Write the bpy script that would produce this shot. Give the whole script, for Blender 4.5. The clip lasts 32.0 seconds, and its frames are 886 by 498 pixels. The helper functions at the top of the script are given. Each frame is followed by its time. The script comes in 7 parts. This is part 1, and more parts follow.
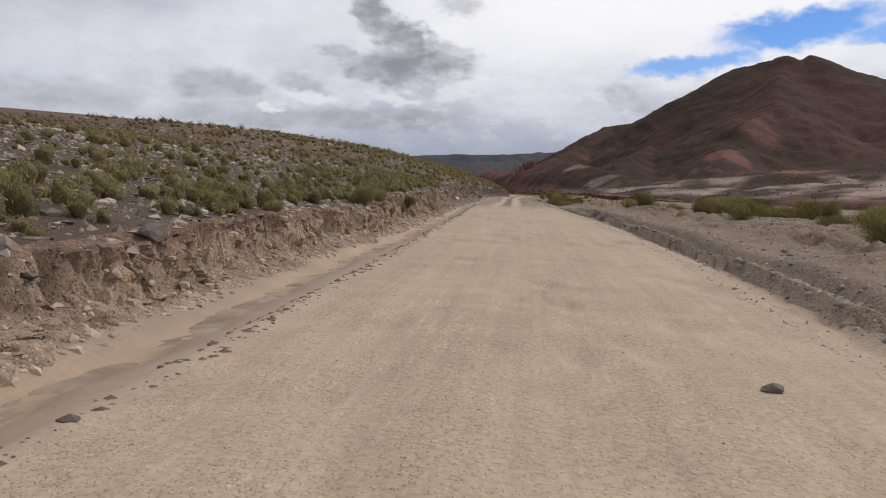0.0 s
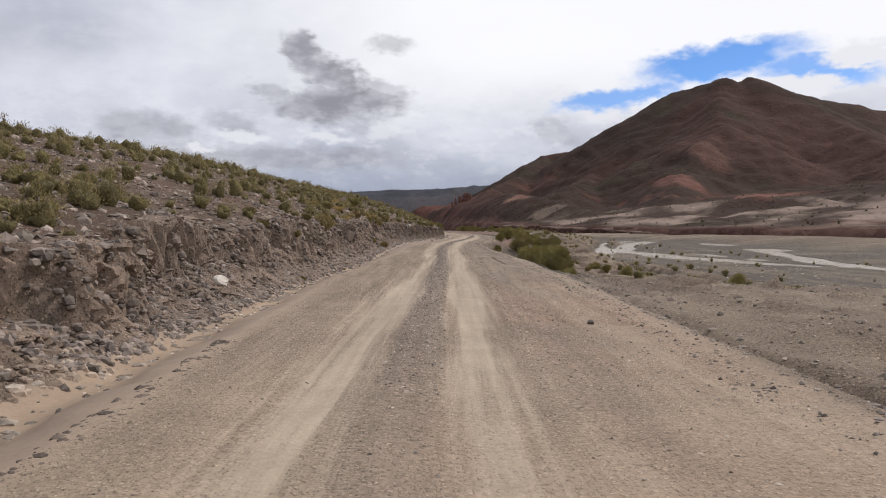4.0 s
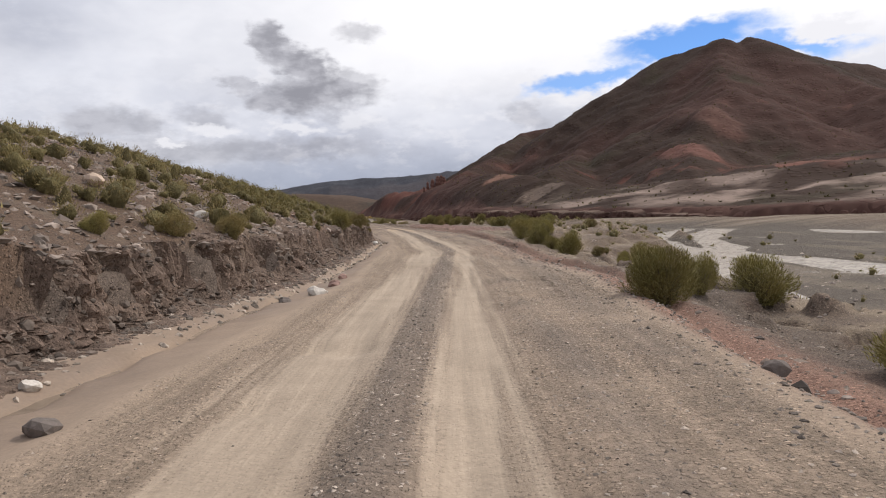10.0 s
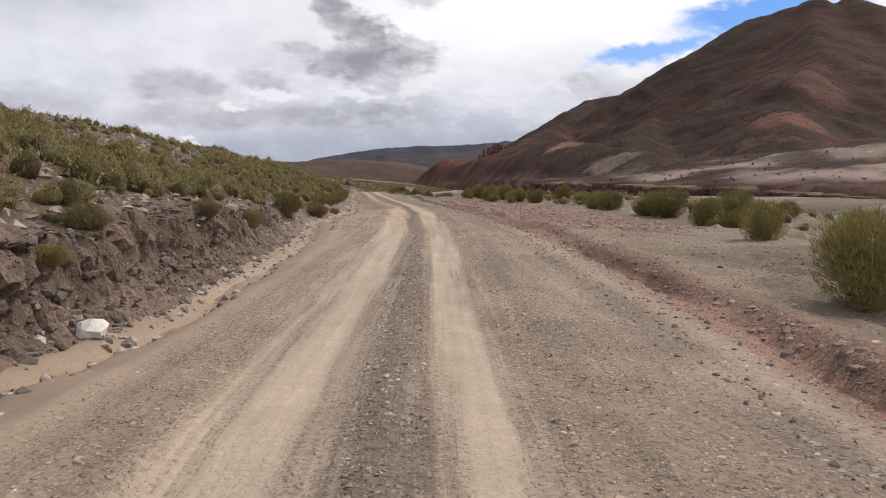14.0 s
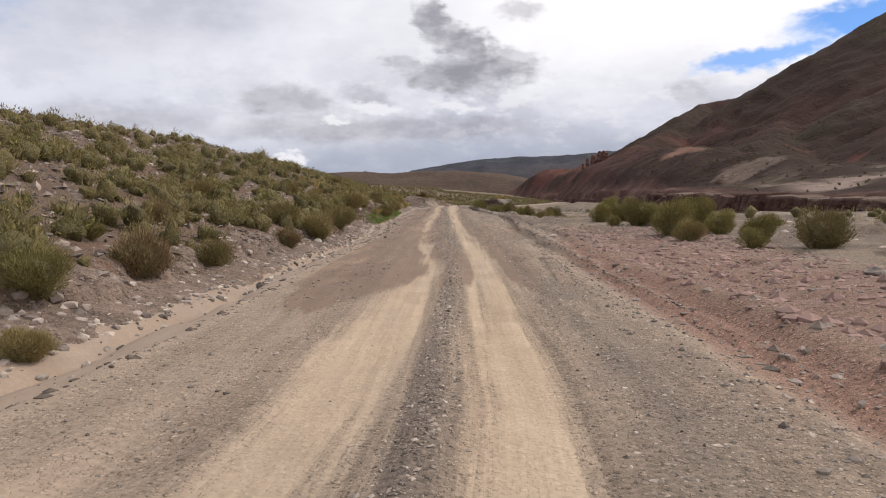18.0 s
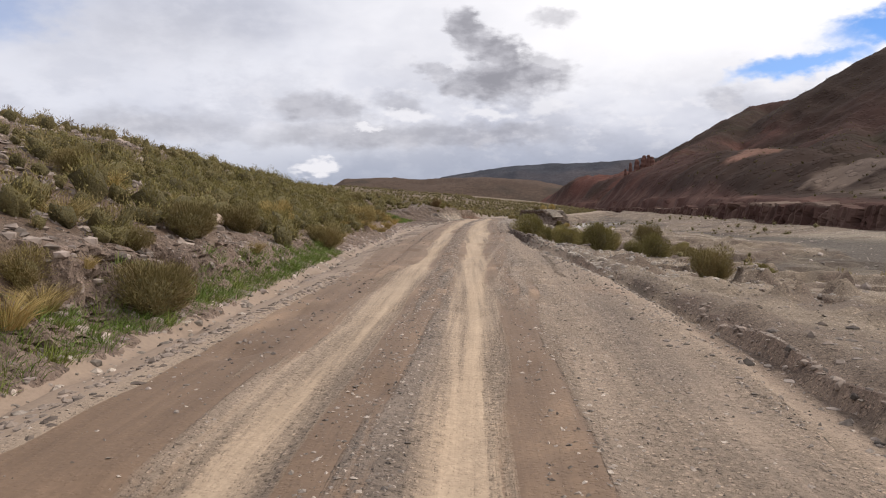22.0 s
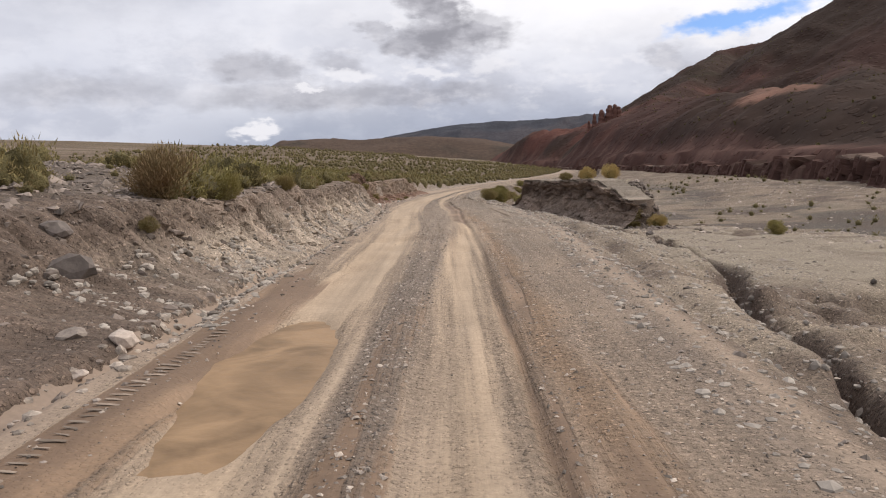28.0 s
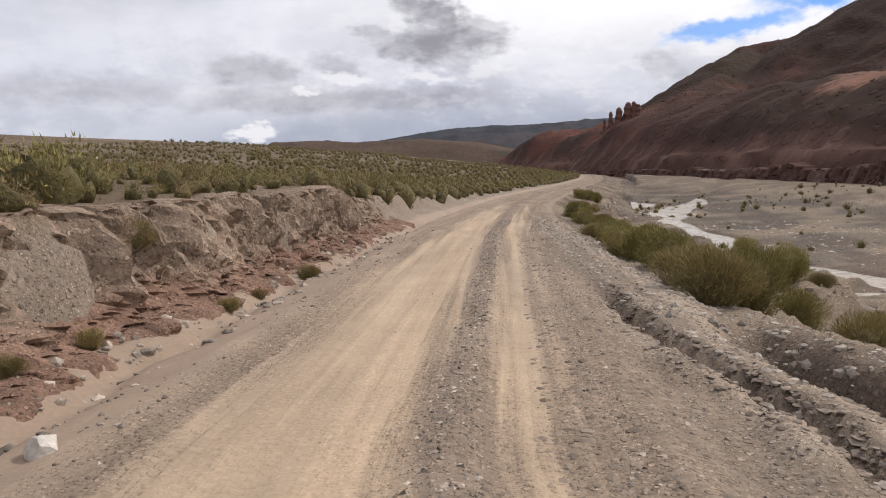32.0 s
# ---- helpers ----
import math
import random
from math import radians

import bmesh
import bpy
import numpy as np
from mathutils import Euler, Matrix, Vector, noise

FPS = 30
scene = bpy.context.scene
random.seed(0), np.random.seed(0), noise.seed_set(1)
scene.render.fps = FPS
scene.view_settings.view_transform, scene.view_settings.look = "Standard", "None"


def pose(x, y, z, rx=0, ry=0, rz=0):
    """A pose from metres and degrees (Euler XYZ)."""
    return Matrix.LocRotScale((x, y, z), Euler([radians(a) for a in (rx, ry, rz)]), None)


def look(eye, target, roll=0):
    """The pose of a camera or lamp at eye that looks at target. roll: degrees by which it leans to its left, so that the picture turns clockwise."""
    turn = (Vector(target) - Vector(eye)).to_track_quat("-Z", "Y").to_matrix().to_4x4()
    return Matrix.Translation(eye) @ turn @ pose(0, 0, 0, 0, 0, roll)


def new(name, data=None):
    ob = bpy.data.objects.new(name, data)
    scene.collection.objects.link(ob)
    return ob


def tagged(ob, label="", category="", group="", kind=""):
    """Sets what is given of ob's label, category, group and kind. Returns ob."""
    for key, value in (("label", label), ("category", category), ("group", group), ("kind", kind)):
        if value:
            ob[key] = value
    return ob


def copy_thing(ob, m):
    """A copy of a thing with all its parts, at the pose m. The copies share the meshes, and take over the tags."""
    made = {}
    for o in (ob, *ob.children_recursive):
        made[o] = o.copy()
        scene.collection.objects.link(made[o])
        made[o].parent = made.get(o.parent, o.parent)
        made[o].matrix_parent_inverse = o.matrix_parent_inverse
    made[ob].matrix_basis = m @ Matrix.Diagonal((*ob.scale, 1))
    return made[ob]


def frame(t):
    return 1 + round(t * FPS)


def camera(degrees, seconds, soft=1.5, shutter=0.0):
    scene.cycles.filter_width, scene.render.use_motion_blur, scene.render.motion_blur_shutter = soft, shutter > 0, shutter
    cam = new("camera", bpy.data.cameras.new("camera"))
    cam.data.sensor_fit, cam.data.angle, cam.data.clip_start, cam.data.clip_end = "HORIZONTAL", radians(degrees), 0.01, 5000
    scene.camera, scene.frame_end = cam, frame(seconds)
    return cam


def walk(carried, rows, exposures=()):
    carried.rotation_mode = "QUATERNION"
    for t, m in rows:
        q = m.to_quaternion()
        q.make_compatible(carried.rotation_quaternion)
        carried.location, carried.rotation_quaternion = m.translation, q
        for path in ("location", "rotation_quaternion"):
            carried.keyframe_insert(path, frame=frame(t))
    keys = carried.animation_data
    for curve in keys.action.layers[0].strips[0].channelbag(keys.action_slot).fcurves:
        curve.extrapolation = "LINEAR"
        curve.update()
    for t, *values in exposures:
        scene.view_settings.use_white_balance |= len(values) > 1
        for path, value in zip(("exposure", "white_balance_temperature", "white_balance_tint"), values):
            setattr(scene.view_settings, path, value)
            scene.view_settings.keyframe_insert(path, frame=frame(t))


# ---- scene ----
cam = camera(60.2, 32.0, soft=1.1)
PATH = [
    (0.0, pose(-0.00, -0.00, 1.12, 85.55, -1.54, -0.14)),
    (0.5, pose(0.91, 7.41, 1.20, 86.69, 0.35, -3.29)),
    (1.0, pose(1.76, 14.61, 1.28, 87.31, 1.32, -3.75)),
    (1.5, pose(2.49, 21.12, 1.36, 87.40, 1.63, -3.57)),
    (2.0, pose(3.13, 27.49, 1.43, 87.27, 2.36, -3.00)),
    (2.5, pose(3.63, 34.19, 1.48, 87.54, 1.73, -2.82)),
    (4.5, pose(5.71, 61.72, 1.59, 88.42, 0.02, -5.21)),
    (5.0, pose(6.42, 68.65, 1.60, 88.63, 0.85, -4.79)),
    (5.5, pose(7.12, 75.41, 1.60, 88.90, 1.41, -7.95)),
    (6.0, pose(7.81, 82.08, 1.60, 88.95, 0.45, -10.92)),
    (6.5, pose(8.48, 88.74, 1.60, 89.07, -0.80, -8.55)),
    (7.0, pose(9.16, 95.37, 1.62, 88.88, -0.85, -6.54)),
    (7.5, pose(9.84, 102.09, 1.65, 88.78, 0.72, -6.29)),
    (8.0, pose(10.61, 108.62, 1.68, 88.50, 1.70, -6.26)),
    (8.5, pose(11.60, 114.68, 1.74, 88.32, 1.99, -6.32)),
    (9.0, pose(12.66, 120.42, 1.79, 88.04, 2.08, -6.44)),
    (9.5, pose(13.71, 125.84, 1.81, 87.59, 2.38, -6.53)),
    (10.0, pose(14.71, 131.07, 1.81, 87.25, 2.19, -6.75)),
    (10.5, pose(15.57, 136.19, 1.80, 86.79, 0.76, -6.75)),
    (11.0, pose(16.34, 141.34, 1.79, 86.42, 0.84, -6.59)),
    (11.5, pose(17.04, 146.85, 1.78, 85.64, 2.23, -6.12)),
    (12.0, pose(17.69, 152.24, 1.75, 85.38, 2.61, -5.37)),
    (12.5, pose(18.31, 157.10, 1.72, 85.46, 2.19, -4.08)),
    (13.0, pose(18.85, 161.63, 1.69, 85.26, 1.96, -3.28)),
    (13.5, pose(19.24, 165.91, 1.65, 85.01, 0.84, -3.10)),
    (14.0, pose(19.48, 169.86, 1.63, 85.09, 0.46, -2.55)),
    (14.5, pose(19.47, 173.20, 1.67, 84.99, 1.44, -1.80)),
    (16.5, pose(20.08, 189.53, 1.72, 85.80, 0.33, 1.52)),
    (17.0, pose(20.27, 194.30, 1.70, 85.99, -0.09, 2.82)),
    (17.5, pose(20.33, 199.38, 1.66, 86.09, -0.28, 4.17)),
    (18.0, pose(20.30, 204.53, 1.63, 85.99, 0.55, 4.79)),
    (18.5, pose(20.20, 209.60, 1.64, 85.72, 0.70, 5.40)),
    (19.0, pose(20.01, 214.53, 1.66, 85.38, 1.89, 5.41)),
    (19.5, pose(19.74, 219.13, 1.70, 84.99, 0.81, 5.60)),
    (20.0, pose(19.38, 223.68, 1.74, 85.72, -0.73, 6.44)),
    (20.5, pose(18.88, 228.40, 1.78, 86.71, -1.86, 6.89)),
    (21.0, pose(18.40, 233.29, 1.80, 87.02, -0.82, 6.68)),
    (21.5, pose(18.11, 238.44, 1.82, 86.72, -0.85, 6.90)),
    (22.0, pose(17.82, 243.81, 1.83, 86.51, 0.19, 7.12)),
    (22.5, pose(17.38, 249.48, 1.81, 86.19, 0.96, 7.08)),
    (23.0, pose(16.91, 255.16, 1.80, 86.19, -0.04, 6.56)),
    (23.5, pose(16.47, 260.53, 1.81, 85.93, -0.36, 5.97)),
    (24.0, pose(16.01, 265.78, 1.84, 85.62, 0.45, 1.06)),
    (24.5, pose(15.48, 271.01, 1.87, 85.45, 0.35, 2.84)),
    (25.0, pose(14.97, 276.15, 1.90, 85.43, 0.35, 3.16)),
    (25.5, pose(14.58, 281.09, 1.93, 85.13, 0.02, 3.33)),
    (27.5, pose(13.29, 302.22, 1.90, 84.00, 0.79, 3.18)),
    (28.0, pose(13.09, 308.11, 1.85, 83.52, 1.37, 2.95)),
    (28.5, pose(12.84, 314.28, 1.79, 84.09, 1.16, 3.04)),
    (29.0, pose(12.58, 320.59, 1.71, 84.28, 1.27, 3.11)),
    (29.5, pose(12.30, 326.98, 1.63, 84.36, 0.85, 3.45)),
    (30.0, pose(11.95, 333.23, 1.52, 84.27, 2.15, 3.56)),
    (30.5, pose(11.45, 338.95, 1.40, 84.47, 2.00, 0.38)),
    (31.0, pose(10.92, 344.48, 1.27, 84.56, 1.74, -0.92)),
    (31.5, pose(10.47, 350.06, 1.12, 84.25, 0.72, 2.23)),
    (32.0, pose(10.03, 355.63, 0.96, 83.84, 0.82, 2.66)),
]
walk(cam, PATH, [(0.0, -0.2, 6350, 12), (2.5, -0.18, 6300, 12), (5.0, -0.11, 6300, 12), (9.0, -0.06, 6350, 12), (12.0, 0.0, 6450, 13), (32.0, 0.0, 6450, 13)])

# ---- sky and sun ----
SUN_AZ, SUN_EL = radians(64), radians(46)      # clockwise from +y
world = bpy.data.worlds.new("world")
scene.world = world
world.use_nodes = True
WN, WL = world.node_tree.nodes, world.node_tree.links
WN.clear()


def wnode(kind, **props):
    n = WN.new(kind)
    for k, v in props.items():
        setattr(n, k, v)
    return n


def wmath(op, a, b=None, c=None, clamp=False):
    n = wnode("ShaderNodeMath", operation=op, use_clamp=clamp)
    for i, v in enumerate((a, b, c)):
        if v is None:
            continue
        if isinstance(v, (int, float)):
            n.inputs[i].default_value = v
        else:
            WL.new(v, n.inputs[i])
    return n.outputs[0]


def wrange(v, a, b, c=0.0, d=1.0):
    n = wnode("ShaderNodeMapRange", interpolation_type="SMOOTHSTEP")
    WL.new(v, n.inputs[0])
    for i, x in enumerate((a, b, c, d)):
        n.inputs[i + 1].default_value = x
    return n.outputs[0]


def wmix(f, a, b):
    n = wnode("ShaderNodeMix", data_type="RGBA")
    if isinstance(f, (int, float)):
        n.inputs[0].default_value = f
    else:
        WL.new(f, n.inputs[0])
    for i, v in ((6, a), (7, b)):
        if isinstance(v, tuple):
            n.inputs[i].default_value = (*v, 1)
        else:
            WL.new(v, n.inputs[i])
    return n.outputs[2]


def wnoise(vec, scale, detail=6.0, rough=0.55):
    n = wnode("ShaderNodeTexNoise")
    n.inputs["Scale"].default_value, n.inputs["Detail"].default_value = scale, detail
    n.inputs["Roughness"].default_value = rough
    WL.new(vec, n.inputs["Vector"])
    return n


coord = wnode("ShaderNodeTexCoord")
sep = wnode("ShaderNodeSeparateXYZ")
WL.new(coord.outputs["Generated"], sep.inputs[0])
AZ = wmath("MULTIPLY", wmath("ARCTAN2", sep.outputs[0], sep.outputs[1]), 57.2958)
EL = wmath("MULTIPLY", wmath("ARCSINE", sep.outputs[2]), 57.2958)
comb = wnode("ShaderNodeCombineXYZ")
WL.new(AZ, comb.inputs[0])
WL.new(wmath("MULTIPLY", EL, 1.9), comb.inputs[1])
SV = comb.outputs[0]
warp = wnoise(SV, 0.24, 7.0, 0.58)
wsep = wnode("ShaderNodeSeparateXYZ")
WL.new(warp.outputs["Color"], wsep.inputs[0])
curl = wnoise(SV, 0.9, 4.0, 0.5)
csep = wnode("ShaderNodeSeparateXYZ")
WL.new(curl.outputs["Color"], csep.inputs[0])
WAZ = wmath("ADD", wmath("ADD", AZ, wmath("MULTIPLY", wmath("SUBTRACT", wsep.outputs[0], 0.5), 5.5)), wmath("MULTIPLY", wmath("SUBTRACT", csep.outputs[0], 0.5), 2.2))
WEL = wmath("ADD", wmath("ADD", EL, wmath("MULTIPLY", wmath("SUBTRACT", wsep.outputs[1], 0.5), 2.4)), wmath("MULTIPLY", wmath("SUBTRACT", csep.outputs[1], 0.5), 1.3))


def cloud(az, el, ra, re, tilt=0.0, hard=0.35):
    """A ragged oval in the sky, 1 inside and 0 outside: degrees of azimuth and height, radii, tilt."""
    c, s = math.cos(radians(tilt)), math.sin(radians(tilt))
    dx, dy = wmath("SUBTRACT", WAZ, az), wmath("SUBTRACT", WEL, el)
    p = wmath("ADD", wmath("MULTIPLY", dx, c / ra), wmath("MULTIPLY", dy, s / ra))
    q = wmath("ADD", wmath("MULTIPLY", dy, c / re), wmath("MULTIPLY", dx, -s / re))
    return wrange(wmath("SQRT", wmath("ADD", wmath("MULTIPLY", p, p), wmath("MULTIPLY", q, q))), 1.0 + hard, 1.0 - hard)


def clouds(*rows):
    total = None
    for az, el, ra, re, tilt, hard, power in rows:
        m = wmath("MULTIPLY", cloud(az, el, ra, re, tilt, hard), power)
        total = m if total is None else wmath("MAXIMUM", total, m)
    return total


sky = wnode("ShaderNodeTexSky", sky_type="NISHITA", sun_disc=False)
sky.sun_elevation, sky.sun_rotation, sky.altitude = SUN_EL, SUN_AZ, 3000
blue = wnode("ShaderNodeVectorMath", operation="MULTIPLY")
WL.new(sky.outputs[0], blue.inputs[0])
blue.inputs[1].default_value = (0.085, 0.115, 0.15)
fine = wnoise(SV, 0.13, 9.0, 0.6).outputs[0]
soft = wnoise(SV, 0.045, 5.0, 0.55).outputs[0]
wisp = wnoise(SV, 0.42, 6.0, 0.6).outputs[0]
high = wrange(EL, 5.0, 13.0)
veil = wmix(wrange(soft, 0.36, 0.62), (0.62, 0.65, 0.74), (0.96, 0.975, 1.02))
veil = wmix(wmath("MULTIPLY", wrange(fine, 0.44, 0.60), wmath("SUBTRACT", 0.55, wmath("MULTIPLY", high, 0.45))), veil, (0.52, 0.54, 0.61))
veil = wmix(wmath("MULTIPLY", wrange(wisp, 0.5, 0.66), wmath("SUBTRACT", 0.5, wmath("MULTIPLY", high, 0.35))), veil, (0.95, 0.95, 0.98))
veil = wmix(wmath("MULTIPLY", wrange(AZ, -24.0, 10.0), wmath("MULTIPLY", high, 0.92)), veil, (1.2, 1.19, 1.18))
veil = wmix(wmath("MULTIPLY", wrange(AZ, -6.0, -34.0), 0.42), veil, (0.66, 0.70, 0.80))
low = wmath("MULTIPLY", wrange(EL, 6.0, 2.0), wrange(wmath("ABSOLUTE", wmath("ADD", AZ, 4.0)), 34.0, 8.0))
veil = wmix(wmath("MULTIPLY", low, 0.72), veil, (0.36, 0.41, 0.52))
dark = clouds((-2.2, 9.1, 4.0, 1.35, -4, 0.4, 0.9), (-3.4, 11.1, 2.9, 1.15, -24, 0.4, 0.9), (-5.5, 12.6, 1.6, 1.1, -25, 0.4, 0.85), (-4.6, 8.6, 2.4, 1.0, -10, 0.4, 0.8),
              (1.2, 13.0, 1.6, 0.6, -5, 0.6, 0.5), (-7.7, 9.8, 1.4, 0.55, -15, 0.5, 0.6), (0.8, 9.9, 1.8, 0.7, 0, 0.5, 0.5), (-17.0, 7.2, 2.1, 1.0, 0, 0.45, 0.65), (-14.7, 6.8, 1.7, 0.8, 0, 0.5, 0.55), (-10.5, 7.4, 1.9, 0.5, 0, 0.6, 0.45),
              (-12.0, 5.0, 9.0, 0.9, 0, 0.7, 0.6), (-3.9, 5.0, 5.0, 0.8, 0, 0.7, 0.6), (-28.0, 5.3, 6.0, 1.0, 0, 0.8, 0.5),
              (13.2, 7.0, 2.2, 0.6, -25, 0.6, 0.45), (-26.0, 12.0, 7.0, 2.0, 10, 0.9, 0.25))
body = wmix(wrange(wmath("ADD", wmath("MULTIPLY", fine, 0.5), wmath("MULTIPLY", wisp, 0.5)), 0.40, 0.60), (0.30, 0.30, 0.335), (0.56, 0.56, 0.60))
veil = wmix(dark, veil, body)
bright = clouds((-9.6, 6.7, 1.7, 0.45, 0, 0.4, 0.75), (-12.7, 5.65, 0.95, 0.3, 0, 0.35, 0.85), (-3.6, 6.7, 1.7, 0.45, 0, 0.4, 0.75), (0.3, 7.0, 1.6, 0.45, 0, 0.5, 0.6), (-6.3, 10.4, 0.7, 0.5, 0, 0.5, 0.5),
                (15.2, 8.6, 2.6, 0.9, -22, 0.35, 0.95), (-16.3, 2.7, 1.5, 0.6, 0, 0.3, 0.9))
veil = wmix(bright, veil, (0.98, 0.98, 1.0))
hole = clouds((24.5, 11.2, 5.2, 1.15, 6, 0.45, 1.0), (18.0, 9.2, 4.2, 0.75, 8, 0.5, 0.9), (31.0, 10.4, 4.0, 0.9, -8, 0.5, 0.9), (-37.0, 12.3, 4.0, 1.8, 20, 0.8, 0.5))
veil = wmix(hole, veil, blue.outputs[0])
puff = clouds((30.0, 9.3, 2.2, 0.9, 0, 0.3, 1.0), (33.5, 11.2, 2.2, 0.8, 0, 0.3, 1.0))
veil = wmix(puff, veil, (1.0, 1.0, 1.02))
back = wnode("ShaderNodeBackground")
back.inputs["Strength"].default_value = 0.92
WL.new(veil, back.inputs[0])
wout = wnode("ShaderNodeOutputWorld")
WL.new(back.outputs[0], wout.inputs[0])

sun = new("sun", bpy.data.lights.new("sun", "SUN"))
sun.data.energy, sun.data.angle, sun.data.color = 2.7, radians(2), (1.0, 0.94, 0.85)
sun.matrix_world = look((0, 0, 50), (-math.sin(SUN_AZ) * math.cos(SUN_EL), -math.cos(SUN_AZ) * math.cos(SUN_EL), 50 - math.sin(SUN_EL)))
scene.view_settings.exposure = 0.0

# ---- noise and the lie of the land ----


def lattice(ix, iy, seed):
    n = (ix.astype(np.int64) * 374761393 + iy.astype(np.int64) * 668265263 + seed * 974711) & 0xFFFFFFFF
    n = ((n ^ (n >> 13)) * 1274126177) & 0xFFFFFFFF
    return ((n ^ (n >> 16)) & 0xFFFF) / 65535.0


def rough(x, y, size, seed, octaves=1, gain=0.5):
    """Smooth random heights from -1 to 1, with lumps of that size."""
    total, amp, norm = np.zeros(np.broadcast(x, y).shape), 1.0, 0.0
    for o in range(octaves):
        fx, fy = x / size, y / size
        ix, iy = np.floor(fx), np.floor(fy)
        tx, ty = fx - ix, fy - iy
        tx, ty = tx * tx * (3 - 2 * tx), ty * ty * (3 - 2 * ty)
        a, b = lattice(ix, iy, seed + o), lattice(ix + 1, iy, seed + o)
        c, d = lattice(ix, iy + 1, seed + o), lattice(ix + 1, iy + 1, seed + o)
        total = total + amp * ((a + (b - a) * tx) * (1 - ty) + (c + (d - c) * tx) * ty)
        norm, amp, size = norm + amp, amp * gain, size / 2.03
    return total / norm * 2 - 1


def table(y, pairs):
    pairs = np.array(pairs, float)
    return np.interp(y, pairs[:, 0], pairs[:, 1])


def step(v, a, b):
    t = np.clip((v - a) / (b - a), 0, 1)
    return t * t * (3 - 2 * t)


ROAD_X = [(-80, -8.9), (0, 0), (15, 1.81), (30, 3.33), (45, 4.36), (60, 5.54), (75, 7.07), (90, 8.61), (105, 10.16), (120, 12.58), (135, 15.38),
          (150, 17.42), (165, 19.16), (180, 19.7), (195, 20.29), (210, 20.19), (225, 19.25), (240, 18.03), (255, 16.92), (270, 15.59), (285, 14.3),
          (300, 13.37), (315, 12.81), (330, 12.15), (345, 10.95), (360, 10.2), (378, 10.9), (400, 12.6), (420, 15.4), (450, 20.6), (500, 30), (560, 41), (640, 52), (900, 60)]
ROAD_Z = [(-80, -0.9), (0, -0.53), (15, -0.37), (30, -0.2), (45, -0.11), (75, -0.05), (105, 0.01), (120, 0.14), (150, 0.11), (165, 0.03), (195, 0.05),
          (225, 0.1), (255, 0.17), (285, 0.28), (300, 0.26), (315, 0.13), (330, -0.07), (345, -0.39), (360, -0.75), (400, -1.35), (450, -1.9), (500, -2.4), (600, -2.8), (900, -3)]
EDGE_L = [(-10, -2.9), (28, -3.1), (45, -2.9), (60, -2.9), (80, -3.7), (100, -3.2), (118, -3.7), (140, -3.4), (152, -2.9), (163, -3.3), (178, -2.5), (190, -2.8),
          (203, -3.9), (213, -3.4), (225, -3.4), (236, -3), (244, -3.4), (262, -3.1), (270, -3.5), (280, -2.8), (295, -2.4), (315, -2.9), (340, -2.6), (360, -2.7), (400, -3)]
FOOT_L = [(-10, -4.2), (17, -4.8), (30, -4.4), (50, -4.2), (78, -5), (92, -4.6), (106, -5.1), (123, -5.8), (135, -5.6), (146, -5.3), (152, -4.5), (163, -4.7),
          (172, -4.3), (180, -3.6), (190, -4.2), (203, -5.4), (215, -4.7), (225, -4.6), (235, -4.2), (244, -4.8), (256, -4.5), (267, -4.6), (280, -4.3), (290, -4.6),
          (300, -4.4), (315, -3.6), (330, -3.25), (343, -3.1), (349, -3.5), (354, -4.1), (358, -4.2), (361, -4.0), (382, -4.1), (400, -3.8)]
BANK_H = [(-10, 0.7), (15, 0.75), (40, 1.05), (60, 1.2), (75, 1.7), (112, 1.75), (128, 1.35), (150, 1.2), (182, 1.15), (194, 0.8), (205, 0.6), (214, 0.4), (226, 0.45),
          (234, 0.6), (244, 0.9), (254, 1.0), (264, 0.5), (276, 0.55), (290, 0.5), (304, 0.6), (312, 1.0), (330, 1.25), (345, 1.25), (356, 1.3), (375, 1.3), (385, 1.0), (400, 0.6), (460, 0.3)]
BANK_W = [(-10, 0.5), (55, 0.5), (75, 1.3), (122, 1.3), (135, 0.6), (185, 0.6), (205, 0.8), (290, 1.0), (302, 3.5), (315, 3.0), (322, 1.2), (350, 1.1), (358, 0.9), (378, 0.8), (420, 3)]
HILL_H = [(-60, 12.0), (0, 12.0), (25, 11.5), (50, 10.8), (75, 6.1), (100, 6.6), (130, 10.2), (160, 9.5), (185, 18.2), (205, 11.1), (225, 11.8), (240, 8.3), (262, 7.6), (285, 8.7), (305, 5.0), (340, 3.3), (370, 3.0), (420, 5.0), (600, 25.0)]
HILL_S = [(-60, 0.2), (0, 0.2), (25, 0.191), (50, 0.17), (75, 0.251), (100, 0.548), (130, 0.418), (160, 0.485), (185, 0.357), (205, 0.366), (225, 0.427), (240, 0.408), (262, 0.529), (285, 0.43), (305, 0.287), (340, 0.059), (370, 0.051), (420, 0.052), (600, 0.136)]
EDGE_R = [(-10, 3.5), (17, 3.8), (40, 3.6), (75, 3.6), (88, 3.3), (100, 2.7), (114, 1.7), (120, 1.5), (126, 2.2), (131, 2.8), (142, 2.9), (150, 3.2), (157, 2.4), (166, 2.4),
          (177, 3), (190, 3), (200, 2.7), (212, 2.3), (223, 2.3), (231, 3), (253, 2.9), (264, 2.8), (275, 2.6), (283, 2), (295, 2), (313, 2.3), (326, 2.9), (345, 3.5), (355, 3.2), (360, 2.7), (366, 2.2), (372, 1.9), (385, 1.5), (400, 1.4), (420, 1.8)]
